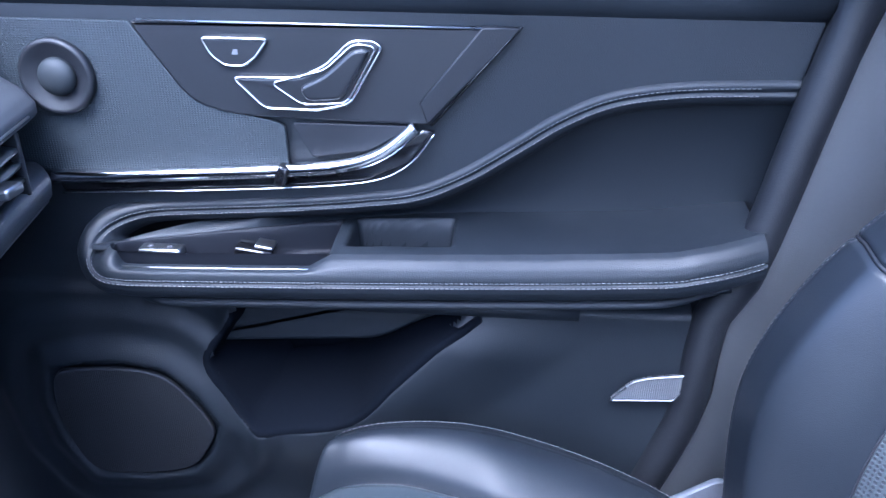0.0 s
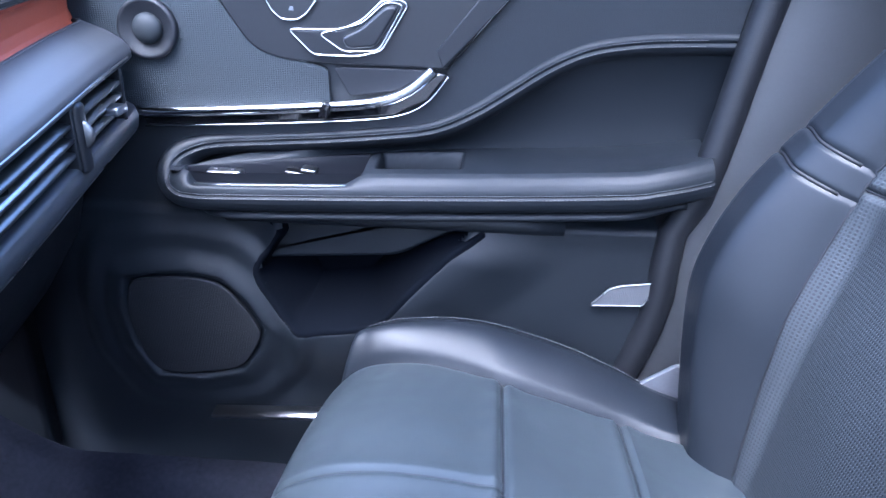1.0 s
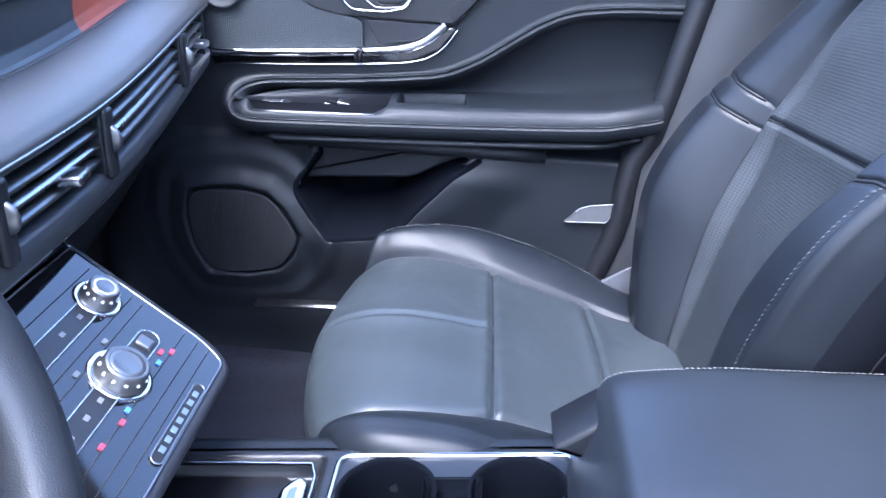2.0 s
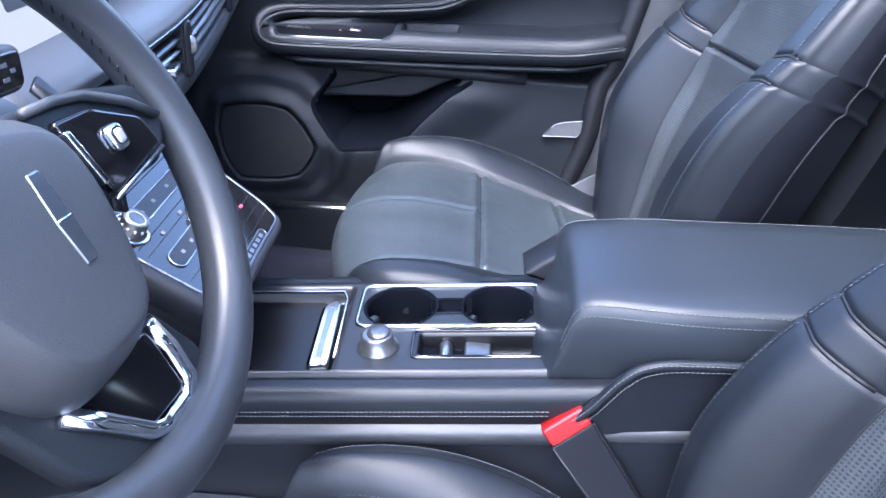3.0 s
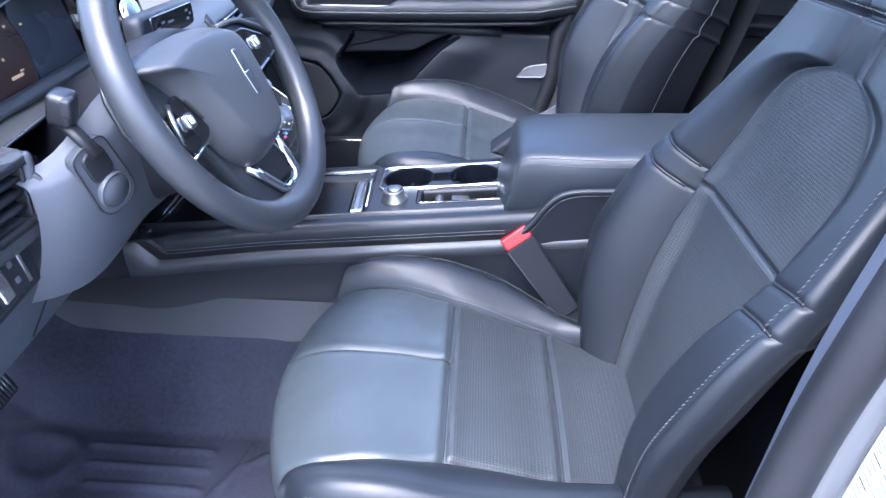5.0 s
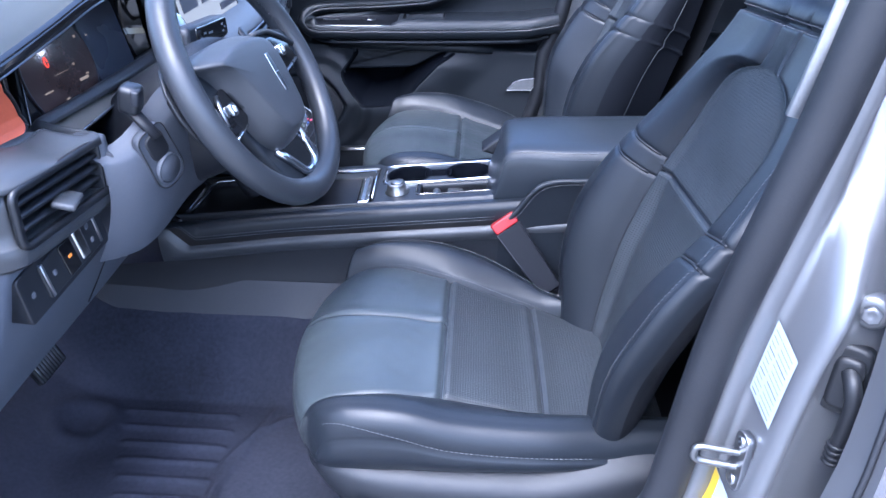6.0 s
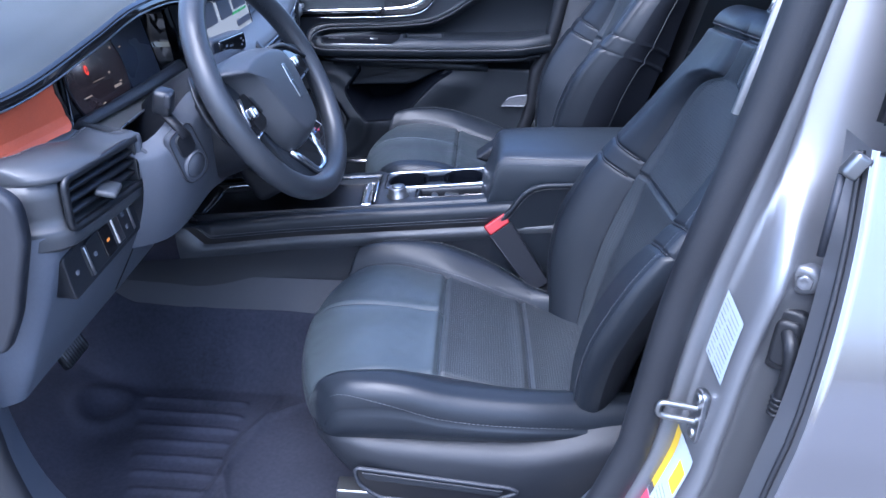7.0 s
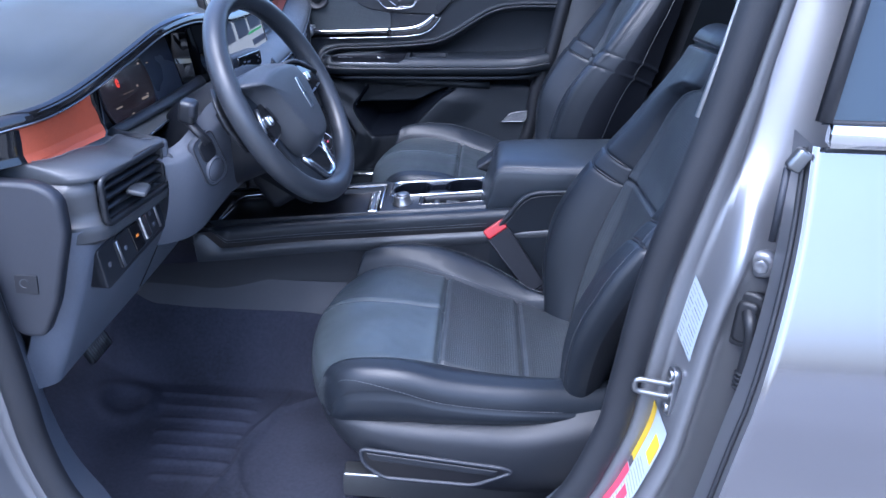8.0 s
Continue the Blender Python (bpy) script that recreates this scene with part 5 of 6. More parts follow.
part("hood_line", tube([Vector(dash_pt(y, 22.6)) + Vector((0.001, 0, 0)) for y in span(-0.78, -0.2, 50)], 0.0014, 6, up=(1, 0, 0)), SATIN_METAL, dash)
part("hood_side", sheet(lambda u, v: (-0.46 - 0.10 * u - 0.03 * v, -0.205 + 0.03 * u, 1.06 + 0.135 * v), span(0, 1, 6), span(0, 1, 6)), GLOSS, dash, "piano black side of the binnacle")
part("end_trim", tube([Vector(dash_pt(-0.79, j)) + Vector((0.004, -0.004, 0)) for j in (17.5, 18.5, 19.5, 20.5, 21.5, 22.5, 23.5)], 0.008, 8, up=(0, 1, 0)), GLOSS, dash, "piano black end trim")
part("defroster_slot", block((-0.86, -0.45, 1.218), (0.012, 0.5, 0.006), 0.002), RUBBER, dash)


def vent(y0, y1, nslat, chrome_slat):
    v = part("air_vent", sheet(lambda y, z: (dash_x(y) - 0.034, y, z + dash_z(y)), span(y0, y1, 8), [1.009, 1.065]), RUBBER, dash)
    for i in range(nslat):
        z = 1.008 + 0.058 * (i + 1) / (nslat + 1)
        me = sweep([(dash_x(y) - 0.014, y, z + dash_z(y)) for y in span(y0 + 0.002, y1 - 0.002, 10)], [(0.013, -0.0018), (0.013, 0.0024), (0.0, 0.0036), (-0.013, 0.0015), (-0.013, -0.0018)])
        part("slat", me, SATIN_METAL if i == chrome_slat else DARK_SILVER if y0 > -0.5 else SATIN, v)
    for s in (y0, y1) if y0 > -0.7 else (y1,):
        part("vent_cheek", block((dash_x(s) - 0.016, s, 1.037 + dash_z(s)), (0.036, 0.005, 0.062), 0.002), SATIN, v)
    return v


def divider(y, w=0.018):
    o = Vector((dash_x(y) - 0.010, y, 1.036 + dash_z(y)))
    dv = part("vent_divider", block(o, (0.036, w, 0.072), 0.005), SATIN, dash)
    part("thumb_wheel", lathe(o + Vector((0.012, -0.003, 0.004)), (0, 1, 0), (1, 0, 0), [(0.013, 0), (0.015, 0.002), (0.015, 0.004), (0.013, 0.006)], 24), DARK_SILVER, dv)


for a, b in ((0.03, 0.205), (0.225, 0.505), (0.525, 0.675), (-0.16, 0.01)):
    vent(a, b, 3, 1)
for y in (0.02, 0.215, 0.515):
    divider(y)
part("vent_tab", block((dash_x(0.13) + 0.004, 0.13, 1.033), (0.022, 0.03, 0.010), 0.003, (0, 0, 10)), SATIN_METAL, dash)
part("vent_tab", block((dash_x(0.62) + 0.004, 0.62, 1.055), (0.022, 0.026, 0.010), 0.003), SATIN_METAL, dash)
vent(-0.715, -0.560, 3, -1)
part("vent_end", block((dash_x(-0.55) - 0.014, -0.5515, 1.036), (0.040, 0.014, 0.078), 0.006), COLUMN, dash, "rounded grey end of the vent")
_vf = [(a, b) for a, b in rounded([(-0.718, 1.006), (-0.552, 1.006), (-0.548, 1.068), (-0.718, 1.068)], 0.012)]
part("vent_frame", sweep([(dash_x(a) + 0.001, a, b + dash_z(a)) for a, b in _vf], [(0.005, -0.003), (0.005, 0.003), (-0.003, 0.004), (-0.003, -0.004)], (1, 0, 0), True), SATIN, dash, "satin dark vent frame")
part("vent_tab", block((dash_x(-0.645) + 0.008, -0.645, 1.030), (0.026, 0.040, 0.008), 0.0035, (0, 14, 12)), COVER, dash)
part("thumb_wheel", lathe((dash_x(-0.55) + 0.001, -0.5545, 1.040), (0, 1, 0), (1, 0, 0), [(0.012, 0), (0.014, 0.002), (0.014, 0.004), (0.012, 0.006)], 24), GREY_PLASTIC, dash)
# end cap beside the door opening
capo = rounded([(-0.60, 1.088), (-0.50, 1.086), (-0.474, 1.068), (-0.473, 1.02), (-0.502, 0.92), (-0.527, 0.868), (-0.56, 0.868), (-0.62, 0.95)], [0.01, 0.015, 0.015, 0.01, 0.01, 0.012, 0.012, 0.01])
cap = part("end_cap", pad(capo, lambda a, b, h=0.0: (a, -0.772 - h, b), 0.018, 0.006), GREY_PLASTIC, dash, "grey end cap with moulded airbag sign")
part("airbag_sign", pad(rounded([(-0.552, 0.935), (-0.522, 0.935), (-0.520, 0.962), (-0.550, 0.962)], 0.003), lambda a, b, h=0.0: (a, -0.79 - h, b), 0.0015, 0.0005), RUBBER, cap)
part("sign_mark", tube([(-0.538 + 0.006 * math.cos(t), -0.7918, 0.950 + 0.006 * math.sin(t)) for t in span(0, 5, 10)], 0.0007, 5, up=(0, 1, 0)), GREY_PLASTIC, cap)


# knee panel under the driver's vents
def knee(u, v):
    y = -0.758 + 0.523 * u
    zt = 1.002 - 0.067 * step(0.40, 1.0, u)
    zb = 0.752 - 0.012 * step(0.0, 1.0, u)
    xt = dash_x(y) - 0.013 - 0.030 * step(0.40, 0.7, u)
    xb = -0.56 - 0.02 * u
    x = xt + (xb - xt) * v ** 1.2
    x -= 0.045 * (1 - math.sin(min(1, u / 0.07) * math.pi / 2))
    return (x, y, zt + (zb - zt) * v)


kn_ = part("knee_panel", sheet(knee, span(0, 0.12, 14) + span(0.13, 1, 40), span(0, 1, 24), flip=True), TRIM_GREY, dash, "dark grey knee panel")
part("knee_return", sheet(lambda u, v: (knee(u, 1)[0] - 0.3 * v, knee(u, 1)[1], knee(u, 1)[2] + 0.02 * v), span(0, 1, 20), span(0, 1, 3), flip=True), PLASTIC, dash)
part("knee_seam", tube([Vector(knee(0.62, v)) + Vector((0.001, 0, 0)) for v in span(0.55, 0.95, 8)], 0.0012, 5, up=(0, 1, 0)), RUBBER, kn_)

# ---- centre screen ----
scr = thing("touch_screen", "upright centre touch screen in a piano black frame", "screen", (-0.46, -0.05, 1.09))
SF = frame_of((-0.470, -0.052, 1.188), (0, 1, 0), (-0.25, 0, 1))
part("frame", pad(rounded([(-0.15, -0.1), (0.15, -0.1), (0.15, 0.1), (-0.15, 0.1)], 0.01), SF, 0.0, 0.003, -0.014), GLOSS, scr)
part("display", pad([(-0.138, -0.088), (0.138, -0.088), (0.138, 0.088), (-0.138, 0.088)], SF, 0.0012, 0.0005, -0.001), SCREEN, scr, "lit screen")
for a, b, w, h in ((0.09, -0.03, 0.08, 0.028), (0.09, -0.07, 0.09, 0.012), (0.0, -0.02, 0.07, 0.06), (-0.09, 0.0, 0.07, 0.10)):
    part("tile", pad(rounded([(a - w / 2, b - h / 2), (a + w / 2, b - h / 2), (a + w / 2, b + h / 2), (a - w / 2, b + h / 2)], 0.004), SF, 0.0022, 0.0004, 0.001), PRINT, scr)
part("tile", pad([(0.03, -0.052), (0.125, -0.052), (0.125, -0.047), (0.03, -0.047)], SF, 0.0022, 0.0004, 0.001), glow("green_bar", (0.2, 0.7, 0.25), 0.06), scr, "green bar")

# ---- instrument cluster ----
clu = thing("instrument_cluster", "dark digital instrument cluster behind glass", "instrument cluster", (-0.56, -0.38, 1.06))
KF = frame_of((-0.548, -0.375, 1.105), (0.05, 1, 0), (-0.28, 0, 1))
# the brown base paints a reflection into the dial's glass
DIAL = mat("dial_reflection_tone", (0.055, 0.033, 0.028), 0.22, vary=0.25, noise_scale=60, coat=0.5)
part("cluster_face", pad(rounded([(-0.15, -0.065), (0.16, -0.065), (0.16, 0.075), (0.05, 0.09), (-0.10, 0.06)], [0.02, 0.02, 0.02, 0.03, 0.05]), KF, 0.004, 0.002, -0.01), GLOSS, clu)
dial = [(-0.034 + 0.086 * math.cos(t) * (1.0 if math.cos(t) < 0 else 0.90), 0.004 + 0.078 * math.sin(t)) for t in span(0.0, 2 * math.pi, 40)[:-1]]
dl = part("dial", pad(dial, KF, 0.0062, 0.0012, 0.002), DIAL, clu, "round dial tinted brown for the reflection in its glass")
part("dial_rim", tube([KF(a, b, 0.0064) for a, b in dial], 0.0010, 6, True, (1, 0, 0)), GREY_PLASTIC, dl)
# grey patch painted for the sky mirrored in the cluster's lens
part("sky_reflection", pad(rounded([(0.045, -0.050), (0.150, -0.056), (0.150, 0.066), (0.070, 0.078), (0.036, 0.050)], 0.012), KF, 0.0058, 0.0008, 0.002), mat("sky_reflection_tone", (0.055, 0.062, 0.080), 0.3, vary=0.1), clu, "grey patch painted as sky reflected in the cluster glass")
for a, b, w, h in ((-0.075, 0.034, 0.024, 0.0030), (-0.070, 0.041, 0.018, 0.0030), (-0.040, 0.0, 0.052, 0.0010), (-0.006, 0.002, 0.006, 0.005), (0.004, -0.021, 0.034, 0.0055), (0.016, -0.016, 0.010, 0.003), (-0.082, -0.016, 0.028, 0.0028), (-0.050, -0.034, 0.012, 0.0028), (-0.085, -0.046, 0.012, 0.0035), (0.022, 0.034, 0.007, 0.0045), (0.052, 0.030, 0.006, 0.003)):
    part("readout", pad([(a - w / 3, b), (a + w / 3, b), (a + w / 3, b + h * 0.7), (a - w / 3, b + h * 0.7)], KF, 0.0070, 0.0003, 0.003), glow("readout_light", (0.55, 0.40, 0.28), 0.09), clu)
part("gauge_mark", tube([KF(-0.062 + 0.0032 * math.cos(t), 0.020 + 0.0065 * math.sin(t), 0.0070) for t in span(0, 6.0, 16)], 0.0007, 5, up=(1, 0, 0)), glow("red_mark", (0.9, 0.06, 0.03), 0.3), clu)
LEDGE = mat("satin_ledge", (0.150, 0.145, 0.130), 0.40, 0.1, vary=0.08)
part("lower_ledge", sheet(lambda u, v: (-0.485 - 0.080 * v, -0.565 + 0.36 * u, 1.054 + 0.012 * v + 0.006 * math.sin(u * 3)), span(0, 1, 16), span(0, 1, 6)), LEDGE, clu, "satin grey ledge under the dial")
part("ledge_line", tube([(-0.484, -0.565 + 0.36 * u, 1.056 + 0.006 * math.sin(u * 3)) for u in span(0, 1, 16)], 0.0016, 6), SATIN_METAL, clu)

# ---- driver's lower dash ----
swp = thing("headlamp_switch_panel", "black switch panel with headlamp and dimmer controls", "switch panel", (-0.47, -0.64, 0.9))
WF = frame_of((-0.464, -0.64, 0.952), (0.024, 0.137, 0.031), (-0.012, -0.02, 0.1))
part("panel", pad(rounded([(-0.082, -0.032), (0.075, -0.032), (0.08, 0.036), (-0.075, 0.028)], 0.006), WF, 0.004, 0.002, -0.03), PLASTIC, swp)
part("bezel", pad(rounded([(-0.045, -0.024), (0.06, -0.024), (0.064, 0.028), (-0.042, 0.022)], 0.006), WF, 0.007, 0.002), SATIN, swp)
part("dimmer", pad(rounded([(-0.008, -0.02), (0.014, -0.02), (0.014, 0.022), (-0.008, 0.022)], 0.003), WF, 0.009, 0.001), GLOSS, swp)
part("rocker", pad(rounded([(0.018, -0.018), (0.034, -0.018), (0.034, 0.024), (0.018, 0.024)], 0.004), WF, 0.011, 0.003), CHROME, swp, "chrome rocker")
part("trim_bar", pad([(-0.042, -0.022), (-0.038, -0.022), (-0.036, 0.022), (-0.040, 0.022)], WF, 0.009, 0.001), SATIN_METAL, swp)
part("trim_bar", pad([(0.056, -0.02), (0.060, -0.02), (0.062, 0.026), (0.058, 0.026)], WF, 0.009, 0.001), SATIN_METAL, swp)
for a, b in ((-0.062, -0.002), (-0.025, 0.0), (0.046, 0.012), (0.046, -0.008)):
    for q, w in ((-0.0025, 0.0028), (0.0, 0.0036), (0.0025, 0.0028)):
        part("symbol", pad([(a - w, b + q - 0.0005), (a + w, b + q - 0.0005), (a + w, b + q + 0.0005), (a - w, b + q + 0.0005)], WF, 0.0076 if a > -0.04 else 0.0045, 0.0002, 0.003), FAINT, swp)
part("warning_mark", pad([(0.0, 0.0), (0.006, 0.0), (0.006, 0.004), (0.0, 0.004)], WF, 0.0094, 0.0002, 0.008), glow("amber_mark", (0.9, 0.3, 0.05), 0.15), swp)

# ---- steering wheel ----
WC, WT_, WY = Vector((-0.293, -0.378, 1.104)), 0.515, -0.114
Wn = Vector((math.cos(WT_) * math.cos(WY), math.cos(WT_) * math.sin(WY), math.sin(WT_)))
Wu = Vector((-math.sin(WY), math.cos(WY), 0))
WFm = frame_of(WC, Wu, Wn.cross(Wu))
wh = thing("steering_wheel", "black leather steering wheel with satin and gloss spokes", "steering wheel", tuple(WC))
R0 = 0.1715
ring = [WFm(R0 * math.cos(t), R0 * math.sin(t), 0) for t in [2 * math.pi * i / 96 for i in range(96)]]


def torus():
    V, Fs, n = [], [], 18
    for i in range(96):
        t = 2 * math.pi * i / 96
        low = 0.002 * hump(math.sin(t) + 1, 0.3)
        for j in range(n):
            a = 2 * math.pi * j / n
            rr = R0 + (0.0165 + low) * math.cos(a)
            V.append(WFm(rr * math.cos(t), rr * math.sin(t), 0.0185 * math.sin(a)))
    for i in range(96):
        for j in range(n):
            Fs.append((i * n + j, ((i + 1) % 96) * n + j, ((i + 1) % 96) * n + (j + 1) % n, i * n + (j + 1) % n))
    return mesh(V, Fs)


rim = part("rim", torus(), RIM, wh, "smooth black leather rim")
part("stitching", stitches([WFm((R0 - 0.0168) * math.cos(t), (R0 - 0.0168) * math.sin(t), 0.001) for t in span(0.2, 2.9, 80)], lambda p: WC - p, 0.008, 0.006, 0.0015, 0.8), RUBBER, rim)
def dome(poly, to3, base, height):
    """A pad with a bevelled edge and a gently domed top."""
    poly = ccw(poly)
    n = len(poly)
    c = (sum(p[0] for p in poly) / n, sum(p[1] for p in poly) / n)
    V = [to3(a, b, base - 0.03) for a, b in poly]
    rows = ((1.0, 0.0), (0.985, 0.14), (0.95, 0.32), (0.86, 0.66), (0.79, 0.88), (0.765, 0.935), (0.74, 0.955), (0.68, 0.968), (0.55, 0.982), (0.4, 0.992), (0.2, 0.998))
    for s, k in rows:
        V += [to3(c[0] + (a - c[0]) * s, c[1] + (b - c[1]) * s, base + height * k) for a, b in poly]
    V.append(to3(c[0], c[1], base + height))
    m = len(rows)
    Fs = [(k * n + i, k * n + (i + 1) % n, (k + 1) * n + (i + 1) % n, (k + 1) * n + i) for k in range(m) for i in range(n)]
    Fs += [(m * n + i, m * n + (i + 1) % n, len(V) - 1) for i in range(n)]
    return mesh(V, Fs)


hub = spline([(-0.152, 0.049), (-0.125, 0.057), (-0.085, 0.062), (-0.03, 0.061), (0.012, 0.054), (0.036, 0.040), (0.044, 0.005), (0.038, -0.040), (0.028, -0.078), (0.008, -0.096), (-0.026, -0.100), (-0.056, -0.096), (-0.080, -0.070), (-0.099, -0.025), (-0.115, 0.010), (-0.132, 0.034)], 4, True)
ab = part("airbag_cover", dome([(p.x, p.y) for p in hub], WFm, 0.002, 0.038), COVER, wh, "domed black vinyl airbag cover")
_em = lambda a, b, h=0.0: WFm(-0.017 + a * 0.85, b, 0.0365 + h)
part("emblem", pad(rounded([(-0.0055, -0.034), (0.0055, -0.034), (0.0075, -0.008), (0.0055, 0.020), (-0.0055, 0.020), (-0.0075, -0.008)], 0.0015), _em, 0.0045, 0.0012), SATIN_METAL, ab, "plain satin silver emblem bar")
part("emblem_cross", pad([(-0.0068, -0.0085), (0.0068, -0.0085), (0.0068, -0.0068), (-0.0068, -0.0068)], _em, 0.0052, 0.001), CHROME, ab)
# arms to the rim
part("spoke_arm", pad(rounded([(-0.158, 0.046), (-0.150, 0.000), (-0.120, -0.01), (-0.09, 0.02), (-0.09, 0.05)], 0.01), WFm, 0.004, 0.006, -0.024, 4), VINYL, wh)
part("spoke_arm", pad(rounded([(0.02, 0.052), (0.03, 0.0), (0.06, -0.022), (0.135, -0.020), (0.158, 0.0), (0.152, 0.034), (0.09, 0.048)], 0.012), WFm, 0.005, 0.006, -0.024, 4), VINYL, wh)
part("arm_edge", tube([WFm(*p, 0.008) for p in ((0.036, 0.047), (0.065, 0.046), (0.09, 0.042), (0.125, 0.026), (0.148, 0.008))], 0.0035, 8), COVER, wh, "leather edge above the thumb controls")
rp_ = part("spoke", pad(rounded([(0.050, 0.036), (0.086, 0.034), (0.128, 0.014), (0.132, -0.010), (0.064, -0.020)], 0.006), WFm, 0.011, 0.003, 0.0), GLOSS, wh, "gloss black spoke with thumb controls")
lp_ = part("spoke", pad(rounded([(-0.108, 0.014), (-0.088, -0.030), (-0.100, -0.042), (-0.142, -0.047), (-0.150, -0.030), (-0.138, 0.006)], 0.006), WFm, 0.010, 0.003, -0.02), GLOSS, wh, "gloss black spoke with thumb controls")
for sp, c, d in ((rp_, 0.090, 0.010), (lp_, -0.124, -0.016)):
    part("thumb_pad", pad(rounded([(c - 0.008, d - 0.009), (c + 0.008, d - 0.009), (c + 0.008, d + 0.009), (c - 0.008, d + 0.009)], 0.006), WFm, 0.0165, 0.003, 0.008), CHROME, sp, "chrome thumb pad")
    part("thumb_cap", pad(rounded([(c - 0.004, d - 0.005), (c + 0.004, d - 0.005), (c + 0.004, d + 0.005), (c - 0.004, d + 0.005)], 0.003), WFm, 0.018, 0.002, 0.012), CRYSTAL, sp)
part("toggle", pad(rounded([(0.046, 0.028), (0.052, 0.028), (0.058, -0.010), (0.052, -0.010)], 0.002), WFm, 0.018, 0.002, 0.005), CHROME, rp_)
part("toggle", pad(rounded([(-0.110, 0.004), (-0.104, 0.004), (-0.092, -0.022), (-0.098, -0.024)], 0.002), WFm, 0.014, 0.002, 0.005), SATIN, lp_)
part("pod_edge", tube([WFm(*p, 0.008) for p in ((-0.134, 0.008), (-0.142, -0.010), (-0.147, -0.030))], 0.003, 8), SATIN_METAL, lp_)
part("pod_edge", tube([WFm(*p, 0.006) for p in ((-0.098, -0.043), (-0.142, -0.050))], 0.002, 8), CHROME, lp_)
part("pod_edge", tube([WFm(*p, 0.009) for p in ((0.062, -0.022), (0.133, -0.012))], 0.0016, 8), SATIN_METAL, rp_)
part("lower_spoke", pad(rounded([(-0.098, -0.045), (-0.080, -0.100), (-0.066, -0.140), (-0.02, -0.168), (0.052, -0.168), (0.070, -0.140), (0.046, -0.09), (-0.02, -0.06)], 0.012), WFm, -0.006, 0.005, -0.022), VINYL, wh)
part("spoke_plate", pad(rounded([(-0.050, -0.098), (-0.012, -0.144), (0.030, -0.146), (0.030, -0.098)], 0.005), WFm, -0.002, 0.002, -0.01), GLOSS, wh)
part("spoke_trim", sweep([WFm(*p, 0.0) for p in ((-0.058, -0.096), (-0.038, -0.118), (-0.016, -0.144), (-0.004, -0.151), (0.024, -0.151), (0.036, -0.142), (0.037, -0.118), (0.032, -0.096))], [(0.006, -0.006), (0.005, 0.002), (-0.005, 0.002), (-0.006, -0.006)], Wn), CHROME, wh, "satin chrome lower spoke trim")
part("shroud", lathe(WFm(0, -0.01, -0.02), -Wn, Wu, [(0.075, 0), (0.085, 0.02), (0.09, 0.06), (0.085, 0.16), (0.06, 0.24)], 36), PLASTIC, wh, "steering column shroud")
for s in (-1, 1):
    part("shift_paddle", sweep([WFm(s * u_, v_, -0.045) for u_, v_ in ((0.122, 0.062), (0.136, 0.036), (0.140, 0.006), (0.134, -0.022), (0.122, -0.040))], [(0.007, -0.002), (0.007, 0.002), (-0.007, 0.002), (-0.007, -0.002)], Wn), SATIN, wh)
    part("paddle_base", pad(rounded([(s * 0.075, -0.012), (s * 0.128, -0.008), (s * 0.128, 0.03), (s * 0.075, 0.034)], 0.006), lambda a, b, h=0.0: WFm(a, b, -0.06 + h), 0.012, 0.003), PLASTIC, wh)
colm = thing("steering_column_cover", "black steering column cover with ignition blank", "column cover", (-0.42, -0.45, 0.95))


def colcov(u, v):
    y = -0.566 + 0.374 * u
    x = -0.443 + 0.115 * math.sin(math.pi * min(1, 0.02 + 0.86 * u)) ** 0.42 - 0.055 * (1 - v) ** 1.5 - 0.03 * v * v - 0.02 * step(0.9, 1.0, v)
    zb = 0.905 + 0.045 * step(0.08, 0.42, u) - 0.02 * u
    return (x, y, zb + (1.055 + 0.055 * step(0.02, 0.30, u) - zb) * v)


part("cover", sheet(colcov, span(0, 1, 30), span(0, 1, 24)), COLUMN, colm)
ib, _bt = Vector(colcov(0.170, 0.60)), Vector(colcov(0.135, 0.86))
_pn = (Vector(colcov(0.23, 0.62)) - Vector(colcov(0.13, 0.62))).cross(Vector(colcov(0.18, 0.74)) - Vector(colcov(0.18, 0.5))).normalized()
_pn = _pn if _pn.x > 0 else -_pn
ib, _bt = ib + _pn * 0.003, _bt + _pn * 0.003
_cn = (Vector(colcov(0.20, 0.56)) - Vector(colcov(0.15, 0.56))).cross(Vector(colcov(0.175, 0.60)) - Vector(colcov(0.175, 0.52))).normalized()
_cn = _cn if _cn.x > 0 else -_cn
part("blank_cap", lathe(ib + _cn * 0.003, _cn, (0, 0, 1), [(0.021, -0.012), (0.021, 0.0005), (0.0195, 0.0015), (0.0186, -0.0012), (0.0180, -0.0012), (0.0172, 0.0012), (0.001, 0.0018)], 32), COLUMN, colm)
LP = frame_of(ib, (_bt - ib).cross(_pn), _bt - ib)
_ln = (_bt - ib).length
plate = rounded([(-0.026, -0.024), (0.026, -0.024), (0.023, _ln + 0.022), (-0.023, _ln + 0.022)], [0.024, 0.024, 0.012, 0.012])
lpl = part("lever_plate", pad(plate, LP, 0.0, 0.001, -0.012), COLUMN, colm)
part("plate_gap", tube([LP(a, b, 0.0) for a, b in plate], 0.0010, 6, True, (1, 0, 0)), RUBBER, lpl)
part("lever_boot", pad(rounded([(-0.015, _ln - 0.02), (0.015, _ln - 0.02), (0.015, _ln + 0.016), (-0.015, _ln + 0.016)], 0.010), LP, 0.003, 0.002, -0.01), RUBBER, colm)
